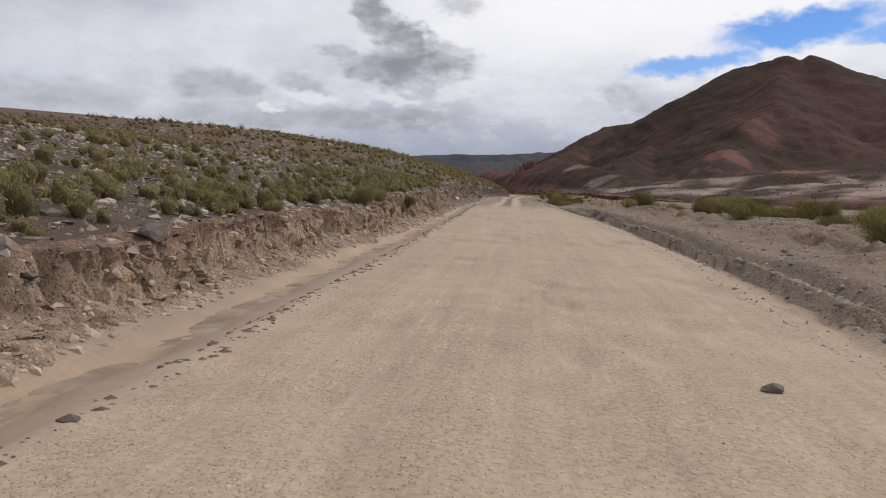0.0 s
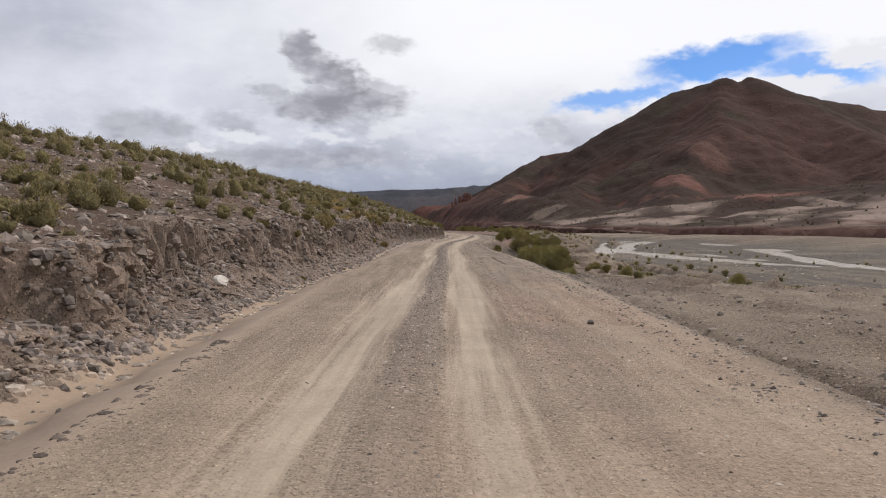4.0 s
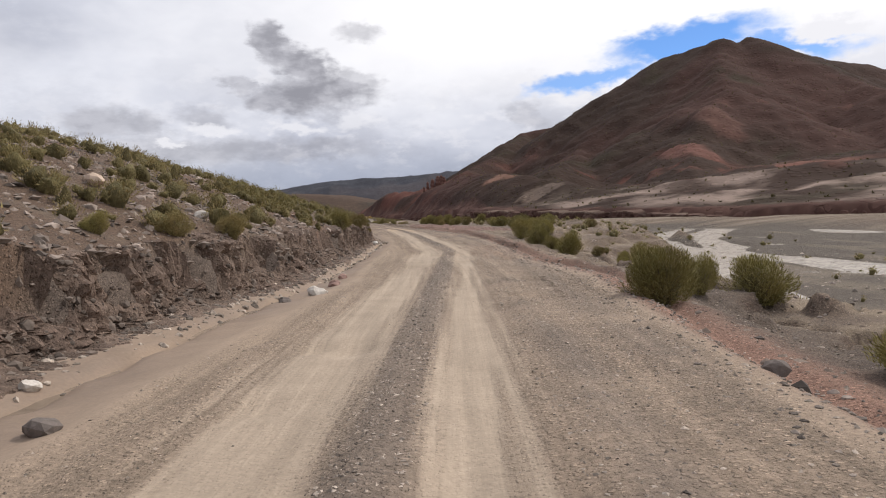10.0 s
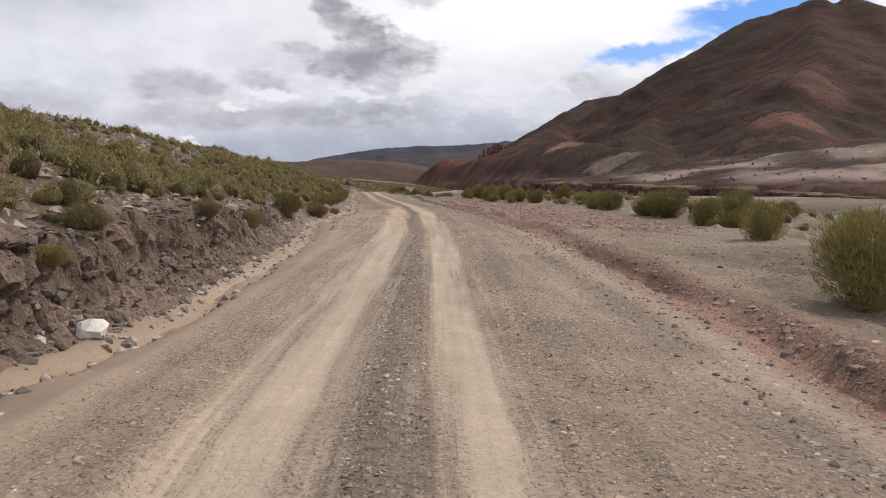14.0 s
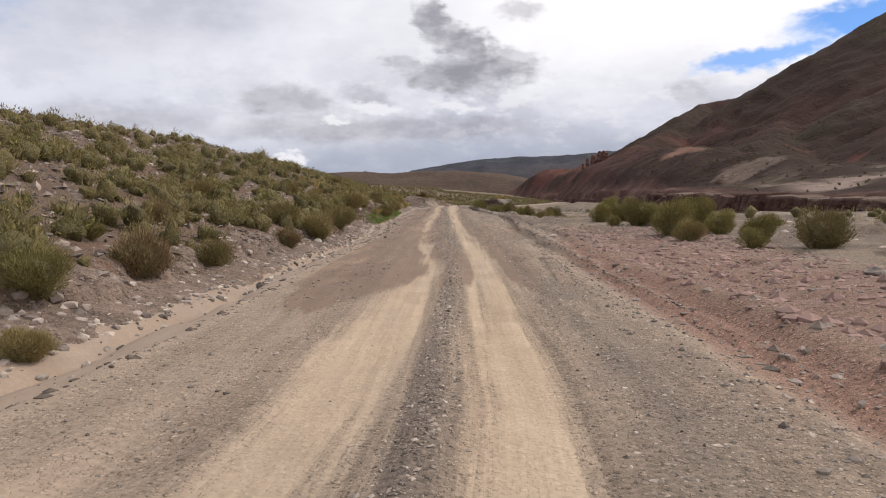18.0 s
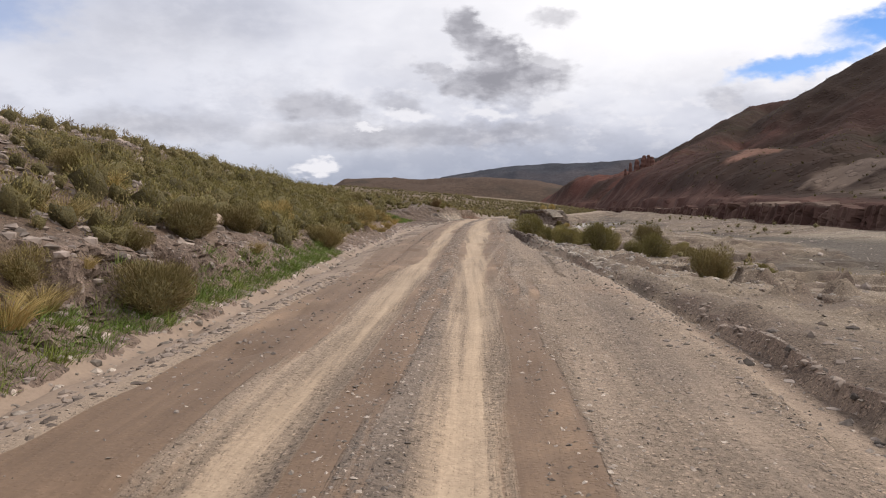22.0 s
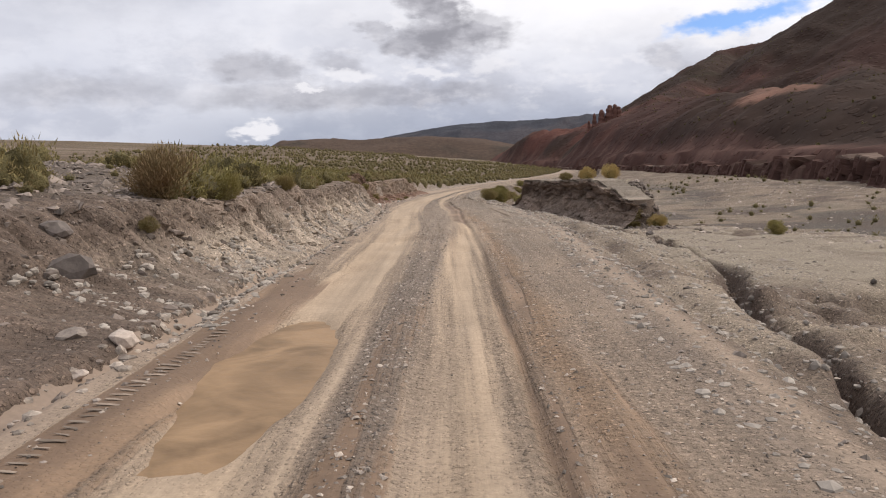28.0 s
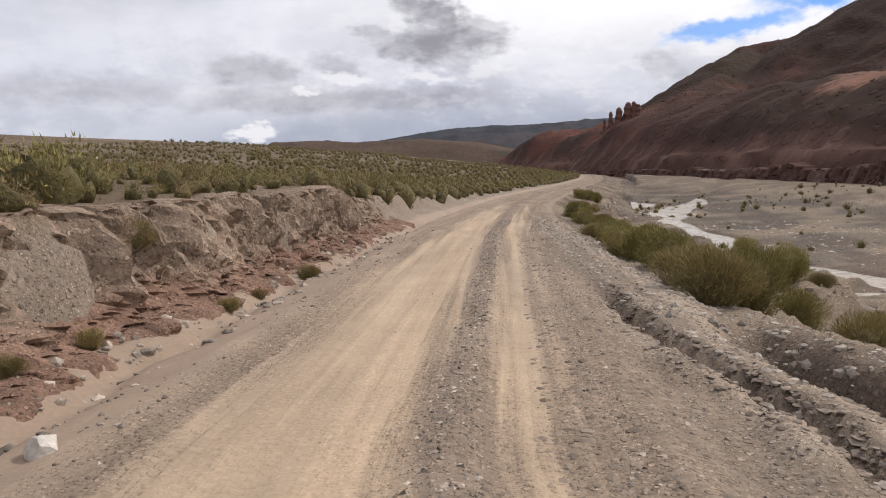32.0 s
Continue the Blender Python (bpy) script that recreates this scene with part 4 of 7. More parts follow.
rcol = lay(rcol, (0.22, 0.176, 0.138), (1 - step(yy, 60, 75)) * 0.8)
rcol = lay(rcol, (0.115, 0.094, 0.08), step(yy, 76, 88) * (1 - step(yy, 150, 162)) * (1 - step(oo + 0.8 * mid, 3.2, 5.5)) * np.clip(0.85 + 0.5 * mid, 0, 1))
lipd = uu - table(yy, LIP_R)
rcol = lay(rcol, (0.15, 0.108, 0.088), step(yy, 160, 170) * (1 - step(yy, 274, 282)) * np.exp(-((lipd - 0.08) / 0.22) ** 2) * 0.85)
rcol = lay(rcol, (0.30, 0.235, 0.182), step(yy, 160, 170) * (1 - step(yy, 274, 282)) * np.exp(-((lipd + 0.35) / 0.16) ** 2) * 0.8)
rcol = lay(rcol, (0.38, 0.32, 0.26), step(yy, 74, 82) * (1 - step(yy, 116, 124)) * np.exp(-((oo - 0.35 - 0.15 * big) / 0.14) ** 2) * 0.85)
# gully bank: dark brown earth, with the shadows on it put into the colour
rcol = lay(rcol, (0.115, 0.086, 0.069), step(yy, 274, 280) * (1 - step(yy, 298, 306)) * step(oo, 0.3, 0.9) * (1 - step(oo + mid, 5, 8)) * np.clip(0.8 + 0.6 * mid, 0, 1))
redzone = step(yy, 122, 134) * (1 - step(yy, 226, 240))
rcol = lay(rcol, (0.33, 0.205, 0.16), redzone * np.exp(-((oo - 0.6) / 0.7) ** 2) * 0.9)
rcol = lay(rcol, (0.265, 0.172, 0.14), step(yy, 194, 202) * (1 - step(yy, 224, 236)) * step(oo, 1.0, 1.6) * (1 - step(oo + mid, 4, 6.5)) * 0.85)
rcol = lay(rcol, (0.285, 0.24, 0.19), step(yy, 246, 262) * (1 - step(yy, 274, 279) * (1 - step(yy, 298, 304))) * step(mid + 0.5 * big, -0.2, 0.4) * 0.7)
rcol = lay(rcol, (0.345, 0.295, 0.235), step(yy, 262, 270) * (1 - step(yy, 353, 358)) * (1 - step(yy, 274, 279) * (1 - step(yy, 298, 304))) * step(rough(xx, yy, 2.6, 239, 3) + 0.3 * small, 0.0, 0.25) * step(oo, 0.2, 0.8) * 0.85)
rcol = lay(rcol, (0.33, 0.295, 0.24), step(yy, 322, 328) * (1 - step(yy, 353, 358)) * step(oo, 1.0, 2.5) * step(mid + 0.6 * big, -0.6, 0.1) * 0.85)
bedw = step(river_z(yy) + 0.75, zz - 0.2, zz + 0.25)
rcol *= 0.86
rcol = lay(rcol, (0.098, 0.087, 0.076), bedw * 0.9)
rcol = lay(rcol, (0.185, 0.16, 0.13), bedw * step(rough(xx * 1.5, yy * 0.4, 6, 221, 3), 0.0, 0.4) * 0.8)
rcol = lay(rcol, (0.25, 0.205, 0.158), step(yy, 350, 366) * (1 - step(yy, 460, 520)) * step(rough(xx, yy, 5, 231, 3) + 0.3 * mid, -0.05, 0.3) * 0.8)
rcol = lay(rcol, (0.11, 0.085, 0.07), step(yy, 350, 366) * step(rough(xx, yy, 3.5, 235, 3), 0.15, 0.4) * 0.7)
col = col * (1 - right[..., None]) + rcol * right[..., None]
lane_d = np.abs((xx - 7.8) + (yy - 314) * 0.36) + 0.25 * mid
trail = (1 - step(lane_d, 0.9, 1.7)) * step(yy, 304, 308) * (1 - step(yy, 350, 358)) * (uu < -4)
col = lay(col, (0.13, 0.11, 0.096), trail * 0.85)
scar = step(yy, 297, 301) * (1 - step(yy, 316, 321)) * step(-uu, 3.2, 3.8) * (1 - step(-uu, 6.5, 8.5))
col = lay(col, (0.115, 0.09, 0.074), scar * 0.85)
heap = np.clip(1 - np.hypot((uu + 5.0) / 1.6, (yy - 355.6) / 3.5), 0, 1)
col = lay(col, (0.15, 0.09, 0.065), step(heap, 0.02, 0.2) * 0.9)
# soil darkened inside the wash cut: shade of the recess put into its colour
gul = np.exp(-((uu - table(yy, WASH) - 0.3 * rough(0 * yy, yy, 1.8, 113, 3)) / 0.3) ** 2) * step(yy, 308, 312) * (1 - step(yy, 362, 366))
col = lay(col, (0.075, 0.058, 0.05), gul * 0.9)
cleft_c = uu - table(yy, CLEFT) - 0.16 * rough(0 * yy, yy, 1.4, 115, 3)
col = lay(col, (0.33, 0.285, 0.232), step(yy, 346, 349) * (1 - step(yy, 365, 369)) * step(cleft_c, 0.1, 0.3) * (1 - step(uu - table(yy, WASH), -0.4, -0.2)) * step(mid + 0.6 * small, -0.4, 0.3) * 0.8)
col = lay(col, (0.36, 0.315, 0.26), step(yy, 346, 349) * (1 - step(yy, 365, 369)) * np.exp(-((cleft_c + 0.3) / 0.15) ** 2) * step(small, -0.2, 0.4) * 0.8)
# cleft and trench floors darkened the same way, recess shade in the colour
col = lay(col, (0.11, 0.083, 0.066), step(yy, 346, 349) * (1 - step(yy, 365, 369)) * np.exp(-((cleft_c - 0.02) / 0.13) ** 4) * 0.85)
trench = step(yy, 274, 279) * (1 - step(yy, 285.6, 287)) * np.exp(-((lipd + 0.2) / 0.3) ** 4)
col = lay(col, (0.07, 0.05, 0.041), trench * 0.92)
# churned grey mud with dark streaks at the foot of the hill
churn = step(yy, 258, 266) * (1 - step(yy, 297, 304)) * step(-uu, 1.9, 2.3) * (1 - step(foot - uu, -0.3, 0.1))
col = lay(col, (0.245, 0.2, 0.165), churn * 0.85)
col = lay(col, (0.1, 0.076, 0.062), churn * step(rough(xx * 3, yy * 0.35, 0.9, 243, 3), 0.15, 0.45) * 0.8)
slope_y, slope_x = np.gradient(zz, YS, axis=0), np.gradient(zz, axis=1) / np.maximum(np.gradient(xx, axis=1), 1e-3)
# steep river-side faces laid darker: their shaded side is put into the colour
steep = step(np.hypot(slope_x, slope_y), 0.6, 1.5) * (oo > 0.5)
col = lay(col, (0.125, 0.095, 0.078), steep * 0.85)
col *= np.array((1.065, 1.0, 0.93))
stony = np.clip(on * (loose * 0.9 + 0.04) + face * 0.75 + hill * 0.8 + right * 0.85, 0, 1)
stony *= 1 - 0.8 * ditch
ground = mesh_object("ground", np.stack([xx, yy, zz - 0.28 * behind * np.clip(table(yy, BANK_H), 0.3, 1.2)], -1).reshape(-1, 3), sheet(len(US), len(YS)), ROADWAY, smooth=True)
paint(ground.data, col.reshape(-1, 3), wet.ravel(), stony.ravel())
for key, field in (("packed_in", inside), ("silt_in", silt_in)):
    ground.data.attributes.new(key, "FLOAT", "POINT").data.foreach_set("value", field.astype(np.float32).ravel())
for key, field in (("packed", packed), ("silt", silt)):
    ground.data.attributes.new(key, "FLOAT_COLOR", "POINT").data.foreach_set("color", np.concatenate([field, np.ones(field.shape[:2] + (1,))], -1).astype(np.float32).ravel())
lanes(ground.data, uu.ravel(), yy.ravel(), (on * (0.5 + 0.5 * (1 - early))).ravel())
tagged(ground, "graded dirt road across dry stony desert hillside and gravelly river flats", "ground", kind="structure")


def height(x, y):
    return land(np.atleast_1d(np.asarray(x, float)), np.atleast_1d(np.asarray(y, float)))[0]


def road_x(y):
    return float(table(y, ROAD_X))


# ---- cut bank on the hill side, a crumbling face of its own ----
by = np.arange(-6, 384, 0.075)
bs_ = np.concatenate([np.linspace(0.35, 0.05, 6), np.linspace(0.0, -1.0, 34), np.linspace(-1.05, -1.5, 7)])
bk, byy = np.meshgrid(bs_, by)
fw = table(byy, FOOT_L) + 0.2 * rough(0 * byy, byy, 4.5, 15, 2)
bu = fw + np.where(bk > 0, bk, bk * (table(byy, BANK_W) + 0.15))
bx = bu + table(byy, ROAD_X)
bz, bf_ = land(bx, byy)
hb = (bz - table(byy, ROAD_Z)) / np.maximum(table(byy, BANK_H), 0.2)
amp = (1 - step(bk, 0.05, 0.35)) * (1 - step(-bk, 1.15, 1.5))
zq = bz * 0.4


def cells(p, q, size_p, size_q, seed):
    """Broken blocks: a random value for each, and how near its edge (0 edge, 1 middle)."""
    p, q = p / size_p, q / size_q
    ip, iq = np.floor(p), np.floor(q)
    d1, d2, val = np.full(p.shape, 9.0), np.full(p.shape, 9.0), np.zeros(p.shape)
    for a in (-1, 0, 1):
        for c in (-1, 0, 1):
            cp, cq = ip + a + lattice(ip + a, iq + c, seed), iq + c + lattice(ip + a, iq + c, seed + 1)
            d = np.hypot(p - cp, q - cq)
            near = d < d1
            d2 = np.where(near, d1, np.minimum(d2, d))
            val = np.where(near, lattice(ip + a, iq + c, seed + 2), val)
            d1 = np.where(near, d, d1)
    return val, np.clip((d2 - d1) * 2.2, 0, 1)


blk, edge = cells(byy + 0.12 * rough(byy, bz, 0.3, 831, 2), bz, 0.42, 0.5, 833)
blk2, edge2 = cells(byy, bz + 0.05 * rough(byy, bz, 0.2, 835, 2), 0.17, 0.2, 837)
fluted = table(byy, [(60, 1.0), (75, 0.4), (312, 0.4), (322, 2.2), (350, 2.2), (356, 2.4), (380, 2.2)])
flute = fluted * (rough(byy, zq, 0.55, 801, 2) + 0.8 * rough(byy, zq, 0.24, 803, 2))
blocky = table(byy, [(60, 0.75), (75, 0.9), (112, 0.8), (124, 0.4), (190, 0.4), (205, 0.8), (312, 0.8), (322, 0.25), (380, 0.35)])
notch = step(1 - np.abs(rough(byy + 0.3 * rough(byy, bz, 0.5, 805, 2), zq, 1.3, 807, 2)), 0.84, 0.97)
ledge = rough(byy * 0.35, bz, 0.24, 811, 2)
crumb = rough(byy, bz, 0.17, 813, 2)
tall_b = np.clip(table(byy, BANK_H), 0.25, 1.3)
push = amp * tall_b * np.clip(0.9 / table(byy, BANK_W), 0.25, 1) * (0.09 * flute + 0.04 * ledge + 0.03 * crumb + blocky * (0.24 * (blk - 0.5) - 0.16 * (1 - step(edge, 0.0, 0.25))) + 0.11 * (blk2 - 0.5) - 0.08 * (1 - step(edge2, 0.0, 0.3)) - 0.26 * notch * step(hb, 0.05, 0.5))
bx = bx + push + 0.03 * amp
bz = bz + 0.02 * amp + amp * 0.045 * crumb - 0.03 * (1 - amp)
bm1, bm2 = rough(byy, bz, 0.9, 821, 3), rough(byy, bz, 0.25, 825, 2)
bc = np.empty(bx.shape + (3,))
bc[:] = (0.185, 0.148, 0.124)
bc = lay(bc, (0.25, 0.196, 0.152), (1 - step(byy, 52, 72)) * (0.8 + 0.4 * bm1))
bc = lay(bc, (0.155, 0.105, 0.08), (1 - step(byy, 52, 72)) * step(hb + 0.2 * bm1, 0.85, 1.0))
bc = lay(bc, (0.132, 0.1, 0.084), step(byy, 112, 130) * (1 - step(byy, 186, 200)) * (0.8 + 0.5 * bm1))
bc = lay(bc, (0.175, 0.135, 0.112), step(byy, 196, 210) * (1 - step(byy, 300, 314)) * 0.7)
pale_y = step(byy, 310, 322) * (1 - step(byy, 376, 384))
bc = lay(bc, (0.365, 0.32, 0.268), pale_y * (0.75 + 0.5 * bm1) * (1 - step(hb + 0.3 * bm1, 0.55, 0.8)))
bc = lay(bc, (0.2, 0.163, 0.136), pale_y * step(hb + 0.3 * bm1, 0.55, 0.7) * 0.9)
bc = lay(bc, (0.255, 0.2, 0.158), step(byy, 350, 356) * (0.8 + 0.4 * bm1))
bc = lay(bc, (0.2, 0.125, 0.096), step(byy, 352, 358) * (1 - step(hb + 0.2 * bm1, 0.1, 0.35)) * 0.85)
bc = lay(bc, (0.15, 0.1, 0.073), step(byy + bm1, 351.5, 353) * (1 - step(byy + bm1, 358, 359.5)) * 0.95)
bc = lay(bc, (0.115, 0.088, 0.072), step(byy, 296, 301) * (1 - step(byy + 2 * bm1, 317, 323)) * 0.85)
bc *= (0.70 + 0.34 * blk + 0.26 * blk2)[..., None]
bc *= np.array((1.065, 1.0, 0.93))
bank = mesh_object("cut_bank", np.stack([bx, byy, bz], -1).reshape(-1, 3), sheet(len(bs_), len(by)), EARTH)
paint(bank.data, bc.reshape(-1, 3), np.zeros(bx.size), np.full(bx.size, 0.7))
lanes(bank.data, bu.ravel(), byy.ravel(), np.zeros(bx.size))
tagged(bank, "crumbling cut bank of clay and rubble along the road", "bank", kind="structure")

# ---- washed-out terrace face beside the lower road ----
ta, th = np.meshgrid(np.arange(-1.2, 8.3, 0.07), np.concatenate([np.linspace(0, 0.9, 30), np.linspace(0.92, 1.0, 6), [1.0, 1.0]]))
inset = np.zeros(th.shape)
inset[-2:] = (0.7,), (1.6,)
lean = 1.0 * np.clip(1 - th / 0.62, 0, 1) ** 1.3 + 0.24 * step(th, 0.8, 0.87) - 0.05
tb, tbe = cells(ta, th * 1.9, 0.6, 0.34, 843)
tb2, tbe2 = cells(ta, th * 1.9, 0.2, 0.16, 847)
upper = step(th, 0.3, 0.6)
lean = lean + upper * (0.3 * (tb - 0.5) - 0.2 * (1 - step(tbe, 0, 0.3)) + 0.1 * rough(ta, th * 0.5, 0.7, 851, 2)) + 0.12 * (tb2 - 0.5) + (1 - upper) * 0.3 * rough(ta, th * 2, 0.45, 853, 3) + 0.35 * rough(ta, 0 * ta, 3.2, 857, 2)
tu, ty_ = 4.5 + (5 * ta - 8 * (lean - 0.35 - inset)) / 9.43, 350.5 + (-8 * ta - 5 * (lean - 0.35 - inset)) / 9.43
droop = (1 - 0.9 * step(-ta + 0.5 * rough(ta, 0 * ta, 0.6, 865, 2), -0.2, 0.5)) * (1 - 0.4 * step(ta + 0.7 * rough(ta, 0 * ta, 0.8, 863, 3), 5.6, 8.0))
low_z = land(tu[0] + table(ty_[0], ROAD_X), ty_[0])[0][None] - 0.12
tz = low_z + (table(ty_, ROAD_Z) + 1.27 + 0.05 * rough(ta, 0 * ta, 1.1, 859, 2) - low_z) * th * droop
tm = rough(ta, th * 2, 0.8, 861, 3)
tc_ = np.empty(ta.shape + (3,))
tc_[:] = (0.255, 0.192, 0.15)
tc_ = lay(tc_, (0.19, 0.14, 0.11), step(th + 0.08 * tm, 0.55, 0.62) * (1 - step(th + 0.08 * tm, 0.72, 0.78)))
tc_ = lay(tc_, (0.27, 0.225, 0.178), step(th + 0.03 * tm, 0.93, 0.97))
tc_ = lay(tc_, (0.24, 0.19, 0.155), (1 - step(th + 0.1 * tm, 0.12, 0.35)) * 0.7)
tc_ *= (0.72 + 0.3 * tb + 0.26 * tb2)[..., None]
terrace = mesh_object("terrace_face", np.stack([tu + table(ty_, ROAD_X), ty_, tz], -1).reshape(-1, 3), sheet(ta.shape[1], ta.shape[0]), EARTH)
paint(terrace.data, tc_.reshape(-1, 3), np.zeros(ta.size), np.full(ta.size, 0.7))
lanes(terrace.data, tu.ravel(), ty_.ravel(), np.zeros(ta.size))
tagged(terrace, "undercut brown earth face of the washed-out river terrace", "bank", kind="structure")

# ---- water ----


def strip(name, mat, ys, left, right, z, label, n=6):
    t = np.linspace(0, 1, n)
    xs = left[:, None] * (1 - t) + right[:, None] * t
    v = np.stack([xs, np.repeat(ys[:, None], n, 1), np.repeat(z[:, None], n, 1)], -1).reshape(-1, 3)
    return tagged(mesh_object(name, v, sheet(n, len(ys)), mat, smooth=True), label, "water", kind="structure")


ry_ = np.linspace(-60, 690, 151)
strip("water", RIVER, ry_, table(ry_, ROAD_X) + 8, table(ry_, SLOPE_FOOT) + 30, river_z(ry_) - 0.045, "shallow muddy braided river over grey gravel flats")
ry_ = np.linspace(-8, 186, 400)
dl, dr = table(ry_, FOOT_L), table(ry_, EDGE_L)
dm_ = 0.62 * dl + 0.38 * dr + 0.14 * rough(0 * ry_, ry_, 3.1, 229, 2)
dw_ = table(ry_, [(0, 0.44), (85, 0.42), (100, 0.28), (190, 0.22)])
strip("ditch_water", DITCH, ry_, table(ry_, ROAD_X) + dm_ - dw_, table(ry_, ROAD_X) + dm_ + dw_, table(ry_, ROAD_Z) - 0.2, "thin muddy brown water trickling along the roadside ditch")

# ---- mountains ----
RIDGES = (
    # the summit ridge, from the east shoulder over the twin tops down to the knob above the towers
    (0.6, ((760, 640, 78), (640, 700, 86), (560, 730, 104), (470, 745, 112), (430, 750, 121), (395, 752, 126), (358, 752, 141.5), (347, 754, 137), (334, 757, 141.5), (305, 800, 135), (283, 845, 120),
           (262, 868, 98), (225, 885, 85), (195, 895, 80.5), (160, 825, 61), (128, 750, 42.5), (94, 672, 27))),
    # spurs that come down towards the river
    (0.5, ((334, 757, 140), (262, 622, 76), (205, 535, 38), (178, 480, 24), (150, 425, 12))),
    (0.5, ((395, 752, 124), (372, 610, 72), (330, 500, 36), (262, 400, 18), (205, 340, 9))),
    (0.5, ((470, 745, 110), (500, 600, 66), (470, 470, 30), (380, 350, 12))),
    (0.5, ((262, 868, 96), (190, 690, 46), (150, 600, 30), (118, 520, 20))),
    (0.5, ((94, 672, 26), (98, 600, 23), (94, 520, 18.5), (98, 450, 12), (110, 390, 6))),
    # pale badland hummocks along the far bank
    (0.32, ((260, 268, 9), (215, 300, 11), (180, 318, 9), (150, 345, 11), (122, 372, 8))),
    # the red ridge that runs on into the valley
    (0.7, ((100, 690, 24), (88, 735, 21.5), (70, 780, 19.5), (54, 830, 20), (42, 890, 15), (26, 960, 4))))


def mountain_z(x, y):
    xw = x + 7 * rough(x, y, 90, 301, 3)
    yw = y + 7 * rough(x, y, 90, 305, 3)
    z = np.full(x.shape, -40.0)
    for fall, nodes in RIDGES:
        for (ax, ay, az), (bx, by, bz) in zip(nodes, nodes[1:]):
            dx, dy = bx - ax, by - ay
            t = np.clip(((xw - ax) * dx + (yw - ay) * dy) / (dx * dx + dy * dy), 0, 1)
            d = np.hypot(xw - ax - t * dx, yw - ay - t * dy)
            h = az + (bz - az) * t
            z = np.maximum(z, h - (np.hypot(d, 5.0) - 5.0) * fall)
    x0 = table(y, SLOPE_FOOT) + 4 * rough(x, y, 25, 311, 3)
    inn = x - x0
    cliff = table(y, [(150, 3), (330, 4.5), (420, 6), (560, 7), (640, 6), (800, 4.5)])
    apron = -4 + cliff * step(inn + 2.6 * np.abs(rough(x * 0.3, y, 5, 315, 2)) + 2.5 * rough(x, y, 14, 317, 2), 0, 3.2) + np.clip(inn, 0, None) * 0.10
    rid = np.abs(rough(x, y, 46, 321, 4))
    z = np.maximum(-4 + (z + 4) * step(inn, -6, 14), apron)
    z = z - 6.0 * step(z, 8, 50) * (0.45 - rid) + 2.2 * step(z, 2, 14) * (1 - np.abs(rough(x, y, 16, 331, 3)) * 2) * (1 - 0.6 * step(z, 40, 110))
    z += 0.7 * rough(x, y, 6, 341, 2) * step(inn, 0, 10)
    return np.where(inn < -1, -9.0, z)


mx, my = np.meshgrid(np.concatenate([np.arange(8, 220, 2.5), np.geomspace(222, 900, 130)]), np.concatenate([np.arange(140, 720, 3.0), np.geomspace(723, 1400, 110)]))
mz = mountain_z(mx, my)
# dark tones throughout: the cloud shadow over the mountain is put into its colour
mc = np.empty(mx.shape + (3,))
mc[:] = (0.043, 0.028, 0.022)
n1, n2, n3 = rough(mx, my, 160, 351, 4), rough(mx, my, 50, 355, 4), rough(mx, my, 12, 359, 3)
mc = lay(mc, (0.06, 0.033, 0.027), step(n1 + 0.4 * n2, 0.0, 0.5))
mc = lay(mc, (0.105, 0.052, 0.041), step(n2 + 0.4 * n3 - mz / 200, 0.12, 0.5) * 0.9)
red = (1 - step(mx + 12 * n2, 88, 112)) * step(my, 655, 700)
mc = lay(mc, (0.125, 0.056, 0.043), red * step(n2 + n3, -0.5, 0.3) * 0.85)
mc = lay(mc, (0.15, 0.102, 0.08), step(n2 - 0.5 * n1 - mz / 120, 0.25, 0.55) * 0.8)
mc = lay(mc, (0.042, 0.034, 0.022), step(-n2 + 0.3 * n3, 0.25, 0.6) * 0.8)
inn = mx - table(my, SLOPE_FOOT)
mc = lay(mc, (0.25, 0.19, 0.158), step(n3 + 0.5 * n2, -0.35, 0.3) * (1 - step(mz + 4 * n3 + 5 * n2, 9, 15)) * step(mz, 0.5, 2) * (1 - step(my + 30 * n2, 375, 430)) * 0.9)
mc = lay(mc, (0.15, 0.066, 0.052), step(n2 - 0.6 * n3, 0.1, 0.4) * step(inn, 15, 40) * (1 - step(inn, 90, 150)) * (1 - step(my, 520, 600)) * 0.8)
mc = lay(mc, (0.078, 0.042, 0.034), (1 - step(inn, 6, 9)) * 0.9)
mc = lay(mc, (0.13, 0.075, 0.06), (1 - step(inn, 6, 9)) * step(rough(mx * 0.2, my, 7, 371, 3), 0.1, 0.5) * 0.8)
for sx, sy, sr, c in ((90, 441, 6, (0.155, 0.115, 0.09)), (95, 437, 4, (0.14, 0.105, 0.085)), (90, 520, 8, (0.17, 0.095, 0.07)), (93, 505, 6, (0.15, 0.085, 0.062)), (98, 532, 7, (0.15, 0.088, 0.066)),
                      (186, 501, 15, (0.12, 0.06, 0.048)), (182, 395, 14, (0.16, 0.08, 0.062)), (230, 560, 16, (0.10, 0.055, 0.044))):
    mc = lay(mc, c, 1 - step(np.hypot(mx - sx, (my - sy) * 0.6) + 6 * n3, sr * 0.6, sr))
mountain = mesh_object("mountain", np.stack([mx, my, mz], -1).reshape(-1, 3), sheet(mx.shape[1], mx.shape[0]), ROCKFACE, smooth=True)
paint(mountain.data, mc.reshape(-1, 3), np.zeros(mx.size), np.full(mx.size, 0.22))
tagged(mountain, "rounded brown mountain darkened in colour for cloud shadow, with reddish gullied lower slopes", "mountain", kind="structure")

